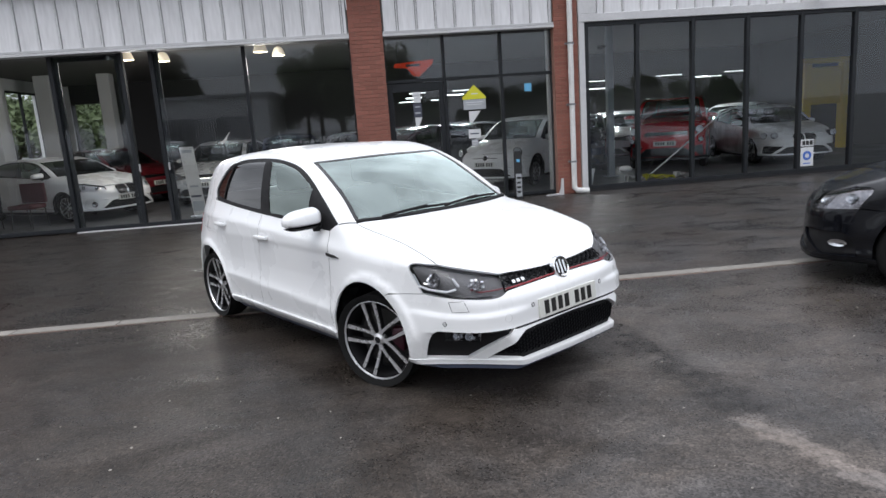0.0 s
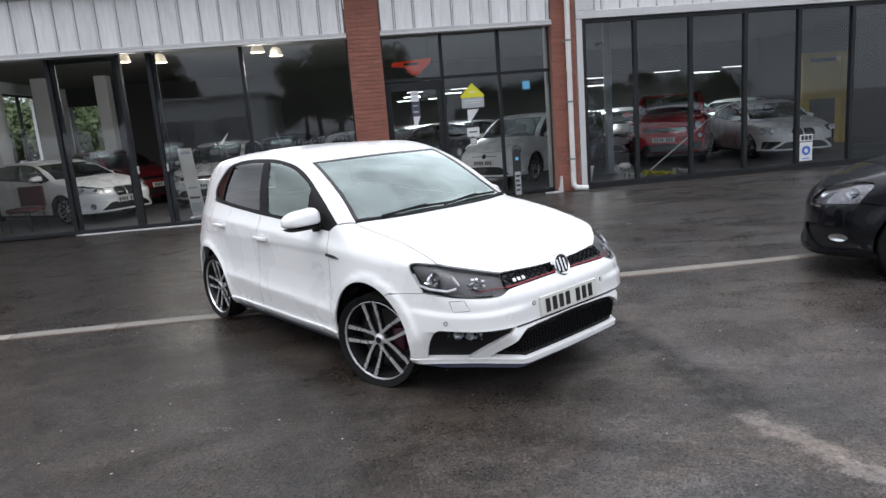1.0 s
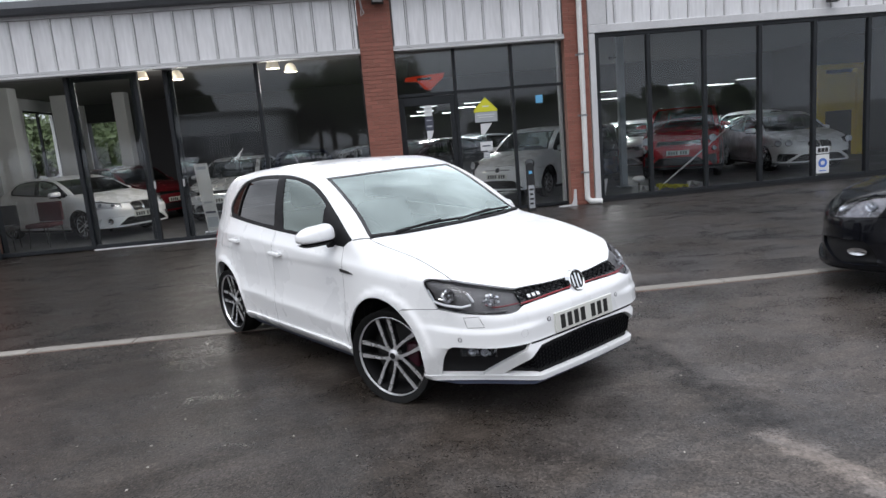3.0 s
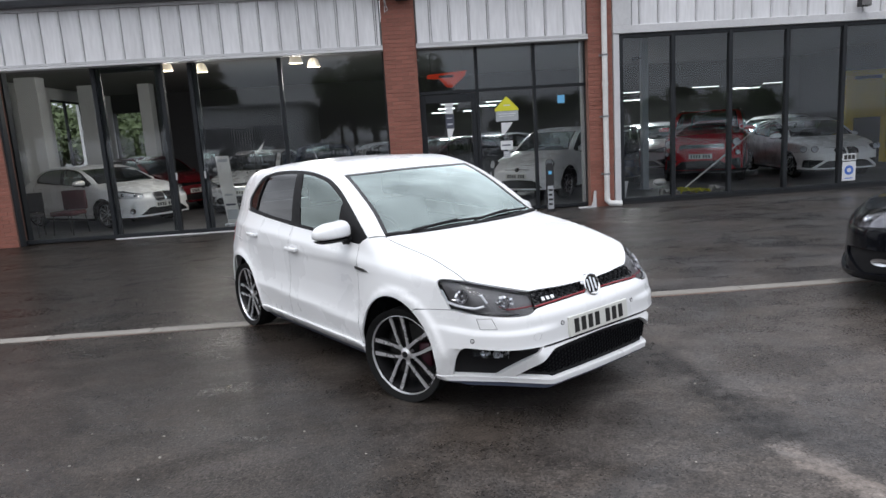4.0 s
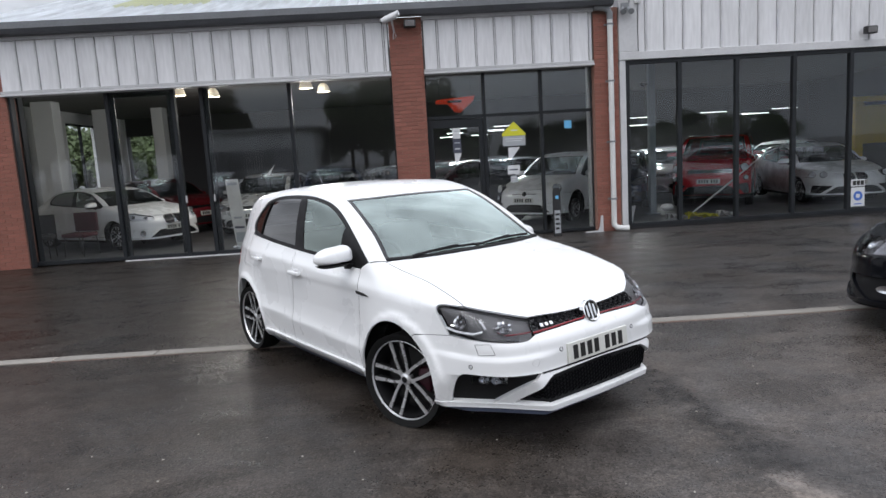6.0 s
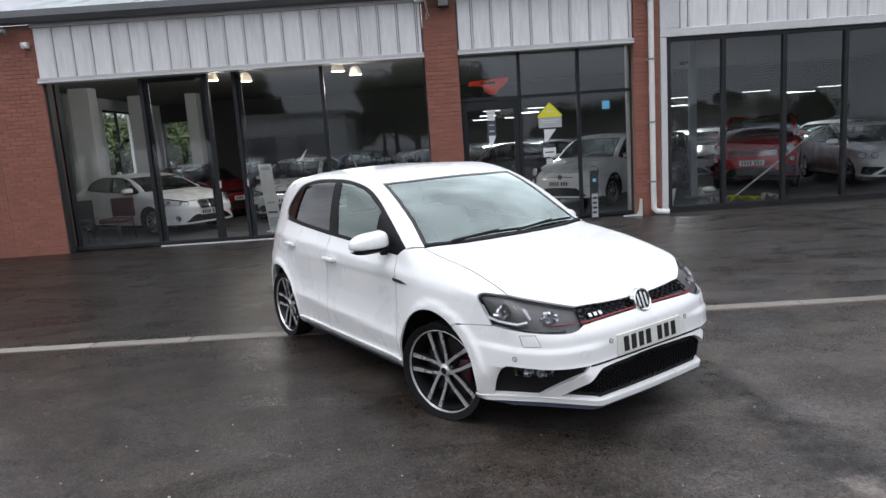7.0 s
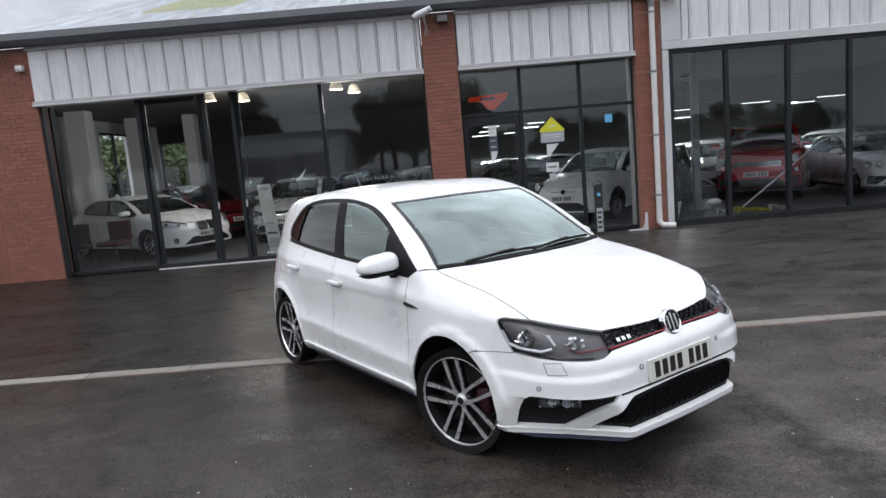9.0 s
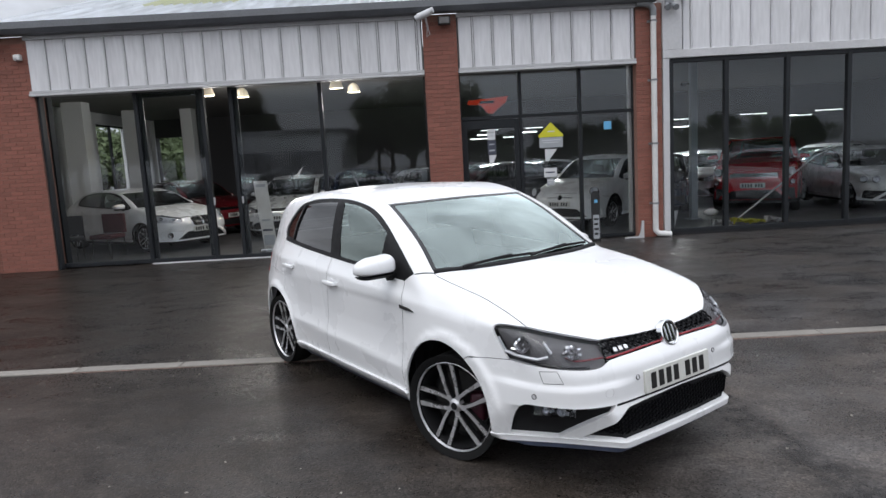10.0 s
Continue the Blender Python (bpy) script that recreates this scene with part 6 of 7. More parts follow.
for src, x, y, a in ((grey_hatch, -13.5, -16.4, 84), (white_hatch, -10.2, -16.6, 92), (silver, -7.2, -16.5, 88), (dark_hatch, -4.2, -16.8, 90), (red_hatch, 2.2, -17.5, 95),
                     (white_hatch, 5.4, -17.2, 86), (grey_hatch, 8.7, -17.0, 90), (silver, 12.0, -17.4, 92), (white_hatch, 15.4, -17.2, 88), (dark_hatch, 18.8, -17.3, 90), (white_hatch, 22.3, -17.2, 91),
                     (coupe, -4.8, -23.0, 3), (white_hatch, 10.5, -24.5, 176), (grey_hatch, 19.0, -24.5, 178)):
    c = copy_thing(src, pose(x, y, 0, 0, 0, a))
    tagged(c, c["label"].split(" in ")[0].split(" inside")[0].split(" deep")[0] + " parked across the yard", "car", "cars across the yard")

# ---- showroom: lamps, chairs, stands, signs ----
M_LAMPGLASS = glow("lit_lamp_glass", (1.0, 0.88, 0.68), 0.2)
M_LAMPCORE = glow("lit_lamp_core", (1.0, 0.96, 0.88), 4.0)
M_TUBE = glow("fluorescent_tube", (0.95, 1.0, 1.0), 3.0)
M_REDSIGN = glow("lit_red_sign", (0.8, 0.06, 0.02), 0.07)
M_CHAIR = mat("burgundy_chair_cloth", (0.06, 0.012, 0.017), 0.85, var=0.15, scale=12.0, bump=0.1)
M_CHAIRBLK = mat("black_chair_cloth", (0.02, 0.02, 0.023), 0.85, var=0.15, scale=12.0, bump=0.1)
M_PAPER = mat("white_paper", (0.60, 0.61, 0.62), 0.6, var=0.05)
M_PALEGREY = mat("pale_grey_print", (0.36, 0.38, 0.40), 0.5, var=0.08)
M_BLUEPRINT = mat("dark_blue_print", (0.055, 0.06, 0.085), 0.5, var=0.1)
M_YELLOW = mat("yellow_sign_print", (0.62, 0.60, 0.03), 0.5, var=0.05)
M_BLUE = mat("light_blue_sticker", (0.13, 0.42, 0.68), 0.5, var=0.05)
M_MIDBLUE = mat("mid_blue_print", (0.05, 0.13, 0.45), 0.5, var=0.05)
M_POST = mat("grey_painted_steel", (0.22, 0.25, 0.27), 0.5, var=0.12, scale=2.0)
M_LIFT = mat("yellow_lift_paint", (0.62, 0.44, 0.03), 0.5, var=0.15, scale=2.0)

pend = thing("pendant_lamp", pose(-1.95, 9.5, 3.62), "lit bell shaped glass pendant lamp under the ceiling", "lamp", "pendant lamps")
part("cord", tube(bmesh.new(), [(0, 0, 0), (0, 0, -0.13)], 0.006, 6), M_TRIMBLACK, pend)
bm = bmesh.new()
lathe(bm, [(0.03, -0.13), (0.06, -0.14), (0.11, -0.19), (0.135, -0.27), (0.15, -0.33), (0.145, -0.33), (0.13, -0.27), (0.10, -0.19)], 24, 'Z')
part("shade", bm, M_LAMPGLASS, pend, "glowing ribbed glass shade", smooth=50)
bm = bmesh.new()
bmesh.ops.create_uvsphere(bm, u_segments=12, v_segments=8, radius=0.05)
bmesh.ops.translate(bm, verts=bm.verts, vec=(0, 0, -0.22))
part("bulb", bm, M_LAMPCORE, pend, smooth=60)
for x, y, z in ((-1.68, 10.4, 3.62), (-4.72, 9.6, 3.62), (-4.15, 10.2, 3.62)):
    copy_thing(pend, pose(x, y, z))

tube_l = thing("strip_light", pose(8.05, 16.6, 2.54), "lit white fluorescent strip light hung from the ceiling", "lamp", "strip lights")
part("strip_tube", tube(bmesh.new(), [(-0.45, 0, 0), (0.45, 0, 0)], 0.007, 8), M_TUBE, tube_l, smooth=50)
part("strip_housing", box_bm(-0.48, 0.48, -0.03, 0.03, 0.014, 0.03, 0.006), M_GUTTER, tube_l)
for x in (-0.4, 0.4):
    part("hanger", tube(bmesh.new(), [(x, 0, 0.045), (x, 0, 1.45)], 0.003, 5), M_TRIMBLACK, tube_l)
for x, y, z, a in ((7.97, 16.61, 2.29, 0), (10.46, 16.6, 2.58, 0), (11.9, 16.6, 2.46, 0), (12.9, 16.6, 2.58, 0), (1.77, 15.0, 2.46, 0), (1.67, 15.2, 2.33, 0), (1.47, 15.4, 2.23, 0), (3.1, 15.0, 2.46, 0), (2.95, 15.2, 2.35, 0), (2.45, 15.4, 2.24, 0)):
    o = copy_thing(tube_l, pose(x, y, z, 0, 0, a))
    o.scale = (0.55 if x < 4 else 1.0, 1.0, 1.0)
# the light that the fittings give
for x, y, z, w in ((8.05, 16.6, 2.50, 45), (11.2, 16.6, 2.50, 45), (1.7, 15.0, 2.42, 60), (3.1, 15.0, 2.42, 60)):
    lg = bpy.data.lights.new("strip_glow", 'AREA')
    lg.shape, lg.size, lg.size_y, lg.energy, lg.color = 'RECTANGLE', 1.2, 0.15, w, (0.95, 1.0, 1.0)
    new("strip_glow", lg).location = (x, y, z)
for x, y in ((-1.95, 9.5), (-1.68, 10.4), (-4.72, 9.6), (-4.15, 10.2)):
    lg = bpy.data.lights.new("pendant_glow", 'POINT')
    lg.energy, lg.shadow_soft_size, lg.color = 46, 0.2, (1.0, 0.97, 0.93)
    new("pendant_glow", lg).location = (x, y, 3.0)


def chair(x, y, turn, cloth, label):
    ch = thing("chair", pose(x, y, 0.015, 0, 0, turn), label, "chair", "showroom chairs")
    part("seat", box_bm(-0.27, 0.27, -0.24, 0.2, 0.40, 0.49, 0.025, 2), cloth, ch, smooth=50)
    bm = box_bm(-0.27, 0.27, 0.18, 0.25, 0.5, 0.90, 0.015, 2)
    part("backrest", bm, cloth, ch, smooth=50)
    for sx in (-1, 1):
        part("leg", tube(bmesh.new(), [(sx * 0.21, -0.2, 0.43), (sx * 0.23, -0.24, 0)], 0.011, 8), M_BLACK, ch, smooth=50)
        part("leg", tube(bmesh.new(), [(sx * 0.21, 0.22, 0.86), (sx * 0.21, 0.2, 0.43), (sx * 0.22, 0.25, 0)], 0.011, 8), M_BLACK, ch, smooth=50)
    return ch


chair(-7.62, 8.75, 12, M_CHAIRBLK, "black cloth chair with tubular legs behind the glass")
chair(-6.85, 8.9, -14, M_CHAIR, "burgundy cloth chair with tubular legs behind the glass")

# roll-up banner in the doorway: a leaning sheet with bars for its unreadable print
bn_th = thing("roll_up_banner", pose(-3.32, 8.3, 0.015, 0, 0, -8), "white roll up banner with grey print in the doorway", "banner")
bm = bmesh.new()
rows = []
for k in range(9):
    z = 0.06 + 1.36 * k / 8
    yy = 0.10 * (k / 8) ** 2
    rows.append([bm.verts.new((x - 0.16 * k / 8, yy, z)) for x in (-0.14, 0.14)])
for a, b in zip(rows, rows[1:]):
    bm.faces.new((a[0], a[1], b[1], b[0]))
bmesh.ops.solidify(bm, geom=bm.faces[:], thickness=0.006)
part("banner_sheet", bm, M_PVC, bn_th, smooth=40)
part("banner_base", box_bm(-0.2, 0.2, -0.08, 0.08, 0, 0.07, 0.02, 2), M_SILVER, bn_th)
for z0, z1, w, mt in ((0.14, 0.34, 0.13, M_PALEGREY), (0.42, 0.46, 0.12, M_BLUEPRINT), (0.62, 0.66, 0.10, M_PALEGREY), (1.3, 1.36, 0.12, M_PALEGREY)):
    zc = (z0 + z1) / 2
    kk = (zc - 0.06) / 1.36
    part("print_bar", box_bm(-w * 0.85 - 0.16 * kk, w * 0.85 - 0.16 * kk, 0.10 * kk * kk - 0.016, 0.10 * kk * kk - 0.008, z0, z1), mt, bn_th)
# feather flag lying on the floor
fl = thing("feather_flag", pose(5.43, 7.83, 0.015), "fallen yellow and white feather flag with a pale pole", "flag")
part("pole", tube(bmesh.new(), [(0.35, 0.1, 0.05), (1.3, 0.4, 0.62), (2.5, 0.9, 1.3), (3.2, 1.2, 1.5)], [0.018, 0.016, 0.012, 0.009], 8), M_WHITE_STEEL, fl, smooth=50)
rf = random.Random(8)
for nm, mt, x0, x1, w in (("flag_cloth", M_YELLOW, 0.35, 1.0, 0.16), ("flag_tip", M_PAPER, 1.0, 1.45, 0.09), ("flag_hem", M_PAPER, -0.05, 0.36, 0.14)):
    bm = bmesh.new()
    g = [[bm.verts.new((x0 + (x1 - x0) * i / 7, w * (j / 4 - 0.5) * (1.1 - 0.5 * i / 7), 0.05 + 0.17 * abs(math.sin(i * 1.3 + j * 2.1)) * (1 - 0.5 * i / 7) + rf.random() * 0.02)) for j in range(5)] for i in range(8)]
    for a, b in zip(g, g[1:]):
        for j in range(4):
            bm.faces.new((a[j], a[j + 1], b[j + 1], b[j]))
    bmesh.ops.solidify(bm, geom=bm.faces[:], thickness=0.008)
    part(nm, bm, mt, fl, smooth=60)
bm = bmesh.new()
bmesh.ops.create_uvsphere(bm, u_segments=14, v_segments=8, radius=0.12)
for v in bm.verts:
    v.co = Vector((v.co.x * 1.1 - 0.05, v.co.y, v.co.z * 0.6 + 0.34))
part("flag_ball", bm, M_PAPER, fl, smooth=60)

post = thing("steel_post", pose(5.85, 9.9, 0.015), "grey painted steel post with a base plate", "post")
part("shaft", box_bm(-0.075, 0.075, -0.075, 0.075, 0.02, 3.6, 0.012, 2), M_POST, post)
part("base_plate", box_bm(-0.14, 0.14, -0.14, 0.14, 0, 0.02), M_POST, post)
part("camera_bracket", tube(bmesh.new(), [(-0.075, 0, 3.0), (-0.2, -0.05, 3.02)], 0.02, 8), M_BLACK, post)
part("camera_dome", box_bm(-0.29, -0.17, -0.11, 0.01, 2.94, 3.03, 0.03, 2), M_BLACK, post)
lift = thing("vehicle_lift", pose(13.45, 12.9, 0.015), "yellow painted vehicle lift frame at the back", "lift")
for x in (-0.6, 0.6):
    part("lift_post", box_bm(x - 0.12, x + 0.12, -0.12, 0.12, 0, 2.45, 0.015), M_LIFT, lift)
part("lift_panel", box_bm(-0.48, 0.48, -0.03, 0.03, 1.3, 2.35, 0.01), M_LIFT, lift)
part("lift_beam", box_bm(-0.72, 0.72, -0.1, 0.1, 2.46, 2.6, 0.012), M_LIFT, lift)

sg = thing("hanging_sign", pose(1.45, 11.6, 2.80), "lit red and orange hanging sign with unreadable print", "sign")
bm = bmesh.new()
prism(bm, [(-0.48, 0.26), (0.5, 0.32), (0.46, 0.2), (0.12, -0.08), (-0.02, -0.06), (-0.18, 0.14), (-0.5, 0.16)], -0.02, 0.02, 'Y')
part("sign_face", bm, M_REDSIGN, sg)
part("sign_bar", box_bm(-0.2, 0.16, -0.03, -0.022, 0.17, 0.23), M_BLACK, sg)
for x in (-0.4, 0.4):
    part("sign_wire", tube(bmesh.new(), [(x, 0, 0.24), (x, 0, 0.82)], 0.004, 5), M_BLACK, sg)

# stickers and notices on the glass
def notice(name, label, x0, x1, z0, z1, y, mt, poly=None):
    th = thing(name, pose(0, 0, 0), label, "sign")
    bm = bmesh.new()
    prism(bm, poly or [(x0, z0), (x1, z0), (x1, z1), (x0, z1)], y - 0.004, y - 0.002, 'Y')
    part("sheet", bm, mt, th)
    return th


def bars(th, mt, y, rows):
    for x0, x1, z0, z1 in rows:
        part("print_bar", box_bm(x0, x1, y - 0.0065, y - 0.0045, z0, z1), mt, th)


GY = GLASS_Y
n1 = notice("house_sticker", "yellow roof shaped sticker over a grey notice", 0, 0, 0, 0, GY, M_YELLOW, [(2.02, 2.0), (2.03, 1.965), (2.49, 1.965), (2.49, 2.0), (2.26, 2.24)])
bm = bmesh.new()
prism(bm, [(2.04, 1.77), (2.48, 1.77), (2.48, 1.96), (2.04, 1.96)], GY - 0.004, GY - 0.002, 'Y')
part("notice_sheet", bm, M_PALEGREY, n1)
bm = bmesh.new()
prism(bm, [(2.14, 1.52), (2.20, 1.52), (2.37, 1.74), (2.14, 1.74)], GY - 0.004, GY - 0.002, 'Y')
part("notice_flap", bm, M_PAPER, n1)
bars(n1, M_PAPER, GY, ((2.09, 2.43, 1.90, 1.915), (2.11, 2.40, 1.86, 1.872), (2.2, 2.33, 2.06, 2.08)))
notice("square_sticker", "plain light blue square sticker on the glass", 3.26, 3.40, 2.05, 2.20, GY, M_BLUE)
n2 = notice("label_sticker", "small white label stuck on the glass", 2.11, 2.35, 1.22, 1.39, GY, M_PAPER)
bars(n2, M_BLUEPRINT, GY, ((2.14, 2.31, 1.295, 1.32),))
n3 = notice("small_notice", "small pale notice under the label", 2.16, 2.29, 1.06, 1.19, GY, M_PALEGREY)
bars(n3, M_PAPER, GY, ((2.175, 2.275, 1.145, 1.16), (2.175, 2.25, 1.10, 1.115)))
n4 = notice("door_notice", "white notice on the glazed door", 1.06, 1.21, 1.97, 2.17, GY - 0.03, M_PAPER)
bars(n4, M_PALEGREY, GY - 0.03, ((1.08, 1.19, 2.10, 2.12), (1.08, 1.17, 2.04, 2.05)))
n5 = notice("door_poster", "dark blue poster on the glazed door", 1.06, 1.22, 1.70, 1.955, GY - 0.03, M_BLUEPRINT)
bars(n5, M_PALEGREY, GY - 0.03, ((1.09, 1.19, 1.88, 1.90), (1.09, 1.19, 1.76, 1.79)))
notice("door_flap", "white folded paper on the glazed door", 0, 0, 0, 0, GY - 0.03, M_PAPER, [(1.09, 1.47), (1.13, 1.47), (1.22, 1.69), (1.08, 1.69)])
n6 = notice("tall_sticker", "white sticker with a blue roundel", 8.94, 9.22, 0.17, 0.55, W3_Y - 0.045, M_PAPER)
bars(n6, M_MIDBLUE, W3_Y - 0.045, ((9.0, 9.16, 0.21, 0.23),))
bm = bmesh.new()
lathe(bm, [(0.045, -0.0075), (0.045, -0.0065), (0.095, -0.0065), (0.095, -0.0075), (0.045, -0.0075)], 24)
bmesh.ops.translate(bm, verts=bm.verts, vec=(9.08, W3_Y - 0.045, 0.38))
part("roundel", bm, M_MIDBLUE, n6)
n7 = notice("letter_sticker", "white sticker with three black bars", 8.94, 9.22, 0.57, 0.71, W3_Y - 0.045, M_PAPER)
bars(n7, M_PLATE_BAR, W3_Y - 0.045, ((8.97, 9.035, 0.595, 0.685), (9.05, 9.115, 0.595, 0.685), (9.13, 9.195, 0.595, 0.685)))
M_FAINT = mat("faint_vinyl_lettering", (0.10, 0.105, 0.11), 0.6, var=0.15)
n8 = notice("window_lettering", "faint grey lettering bars on the window", -1.42, -1.405, 1.36, 1.40, GY, M_FAINT)
bars(n8, M_FAINT, GY, tuple((-1.38 + k * 0.075, -1.34 + k * 0.075, 1.36, 1.40 + 0.02 * (k % 3 == 0)) for k in range(16)))
lb = thing("leaning_board", pose(4.62, W3_Y + 0.35, 0.015), "small white board leaning behind the glass", "board")
bm = bmesh.new()
prism(bm, [(-0.07, 0), (0.0, 0), (0.09, 0.42), (-0.06, 0.40)], -0.008, 0.008, 'Y')
part("board_sheet", bm, M_PAPER, lb)


pn = thing("pennant_flag", pose(-3.42, 11.42, 0.0), "small white pennant on a thin black rod over a bonnet", "flag")
part("rod", tube(bmesh.new(), [(0, 0, 0.98), (-0.06, 0, 1.80)], 0.008, 6), M_TRIMBLACK, pn)
bm = bmesh.new()
prism(bm, [(0.0, 1.40), (0.27, 1.70), (0.13, 1.46)], -0.004, 0.004, 'Y')
part("pennant_cloth", bm, M_PAPER, pn)
# ---- things on the front of the building ----
M_GREYMETAL = mat("weathered_grey_metal", (0.20, 0.21, 0.22), 0.5, var=0.2, scale=6.0)
dp = thing("downpipe", pose(4.11, WALL_Y - 0.085, 0), "white plastic downpipe with grey brackets and a shoe", "pipe")
part("pipe", tube(bmesh.new(), [(0, 0, 0.22), (0, 0, 4.02)], 0.052, 16), M_PVC, dp, smooth=50)
part("upper_bend", tube(bmesh.new(), [(0, 0, 4.0), (0, 0, 4.12), (-0.05, 0, 4.19), (-0.14, 0, 4.22), (-0.3, 0.0, 4.23)], 0.06, 14), M_GREYMETAL, dp, "grey pipe bend", smooth=50)
part("shoe", tube(bmesh.new(), [(0, 0, 0.26), (0, 0, 0.13), (0.05, -0.03, 0.07), (0.2, -0.06, 0.055), (0.27, -0.07, 0.05)], 0.056, 14), M_PVC, dp, smooth=50)
for z in (0.62, 1.72, 2.86, 3.9):
    part("pipe_clip", tube(bmesh.new(), [(0, 0, z), (0, 0, z + 0.035)], 0.058, 16), M_GREYMETAL, dp, smooth=50)
    part("clip_lug", box_bm(-0.09, 0.09, 0.05, 0.075, z, z + 0.035), M_GREYMETAL, dp)
for z in (2.3,):
    part("pipe_joint", tube(bmesh.new(), [(0, 0, z), (0, 0, z + 0.09)], 0.057, 16), M_PVC, dp, smooth=50)

cc = thing("security_camera", pose(0.0, WALL_Y - 0.02, 4.13), "white bullet security camera on the brick pier", "camera")
bm = tube(bmesh.new(), [(-0.14, -0.26, 0.0), (0.12, -0.34, 0.08)], 0.055, 14)
part("housing", bm, M_WHITE_STEEL, cc, smooth=50)
part("hood", tube(bmesh.new(), [(-0.10, -0.26, 0.035), (0.17, -0.345, 0.118)], 0.05, 14), M_PAPER, cc, smooth=50)
part("lens_ring", tube(bmesh.new(), [(-0.142, -0.26, 0.0), (-0.165, -0.253, -0.007)], 0.04, 14), M_BLACK, cc, smooth=50)
part("bracket", tube(bmesh.new(), [(0.06, 0.0, -0.14), (0.06, -0.12, -0.13), (0.03, -0.3, 0.02)], 0.018, 8), M_WHITE_STEEL, cc, smooth=50)
part("cable", tube(bmesh.new(), [(0.06, -0.02, -0.12), (0.10, -0.07, -0.24), (0.04, -0.05, -0.28), (0.05, -0.01, -0.16)], 0.008, 6), M_WHITE_STEEL, cc, smooth=50)


def flood(x, z, label):
    f = thing("floodlight", pose(x, WALL_Y - 0.02, z), label, "lamp", "floodlights")
    part("body", box_bm(-0.11, 0.11, -0.17, -0.05, -0.07, 0.07, 0.015, 2), M_BLACK, f)
    part("front_glass", box_bm(-0.085, 0.085, -0.178, -0.172, -0.05, 0.05), M_LAMPHOUSE, f)
    part("bracket", box_bm(-0.03, 0.03, -0.06, 0.0, -0.03, 0.03), M_BLACK, f)
    return f


flood(0.36, 4.10, "black floodlight at the top of the brick pier")
flood(9.15, 3.56, "black floodlight on the white cladding")
for x, z, nm, lb_ in ((-7.28, 3.87, "motion_sensor", "small white sensor on the brick wall"), (4.66, 4.32, "junction_box", "white weathered box on the cladding")):
    th = thing(nm, pose(x, WALL_Y - 0.02, z), lb_, "box")
    part("casing", box_bm(-0.06, 0.06, -0.09, 0.02, -0.05, 0.06, 0.02, 2), M_PVC, th, smooth=40)
    part("sensor_lens", tube(bmesh.new(), [(0, -0.09, -0.02), (0, -0.115, -0.03)], 0.03, 10), M_CLAD, th, smooth=40)
c2 = thing("security_camera", pose(-7.62, WALL_Y - 0.02, 4.10), "small dark security camera under the gutter", "camera")
part("housing", tube(bmesh.new(), [(-0.12, -0.16, -0.03), (0.1, -0.2, 0.02)], 0.045, 12), M_GREYMETAL, c2, smooth=50)
part("bracket", tube(bmesh.new(), [(0, 0, 0), (0, -0.16, 0.0)], 0.018, 8), M_WHITE_STEEL, c2, smooth=50)
tw = thing("twin_spotlight", pose(4.42, WALL_Y - 0.03, 4.18), "grey twin spotlight on the white corner panel", "lamp")
part("back_plate", box_bm(-0.08, 0.08, -0.03, 0.01, 0.02, 0.12, 0.008), M_GREYMETAL, tw)
for x in (-0.08, 0.07):
    part("spot_head", tube(bmesh.new(), [(x * 0.6, -0.04, 0.02), (x, -0.1, -0.04), (x, -0.17, -0.07)], [0.03, 0.05, 0.055], 12), M_GREYMETAL, tw, smooth=50)
part("spot_arm", tube(bmesh.new(), [(-0.09, -0.02, 0.28), (-0.04, -0.06, 0.2), (0.06, -0.05, 0.24), (0.08, -0.02, 0.12)], 0.012, 8), M_GREYMETAL, tw, smooth=50)
sp = thing("pillar_sign", pose(2.95, 7.12, 0), "slim black and white pillar sign by the window", "sign")
bm = bmesh.new()
prism(bm, [(-0.075, 0.0), (0.075, 0.0), (0.07, 0.86), (0.045, 0.93), (-0.045, 0.93), (-0.07, 0.86)], -0.03, 0.03, 'Y')
part("sign_body", bm, M_BLACK, sp)
part("sign_panel", box_bm(-0.055, 0.055, -0.036, -0.031, 0.06, 0.5), M_PALEGREY, sp)
for k in range(4):
    part("print_bar", box_bm(-0.04, 0.03 + 0.01 * (k % 2), -0.041, -0.037, 0.13 + k * 0.09, 0.17 + k * 0.09), M_PLATE_BAR, sp)
part("sign_dot", box_bm(-0.03, 0.03, -0.036, -0.031, 0.72, 0.78), M_BLUE, sp)
gp = thing("corner_guard", pose(3.86, WALL_Y - 0.05, 0), "white bent metal guard at the foot of the pier", "guard")
bm = bmesh.new()
prism(bm, [(-0.32, 0.0), (0.04, 0.0), (0.04, 0.32), (0.0, 0.32), (-0.02, 0.12), (-0.06, 0.03), (-0.32, 0.02)], -0.02, 0.02, 'Y')
part("guard_plate", bm, M_WHITE_STEEL, gp)
for nm, (x, z) in (("pull_handle", (-4.11, 1.12)), ("pull_handle", (-3.58, 1.12))):
    th = thing(nm, pose(x, GLASS_Y - 0.055, z), "small pale door pull on the black frame", "handle", "door pulls")
    part("grip", box_bm(-0.015, 0.015, -0.03, 0.0, -0.07, 0.07, 0.006), M_TRIM, th)

# ---- across the yard: a low building, a palisade fence and trees, seen in the glass and from above ----
M_LEAF = mat("tree_leaf", (0.085, 0.115, 0.045), 0.7, var=0.35, scale=0.9, fine=6.0, rand=0.15)
M_BARK = mat("tree_bark", (0.08, 0.065, 0.05), 0.9, var=0.3, scale=5.0, bump=0.4)
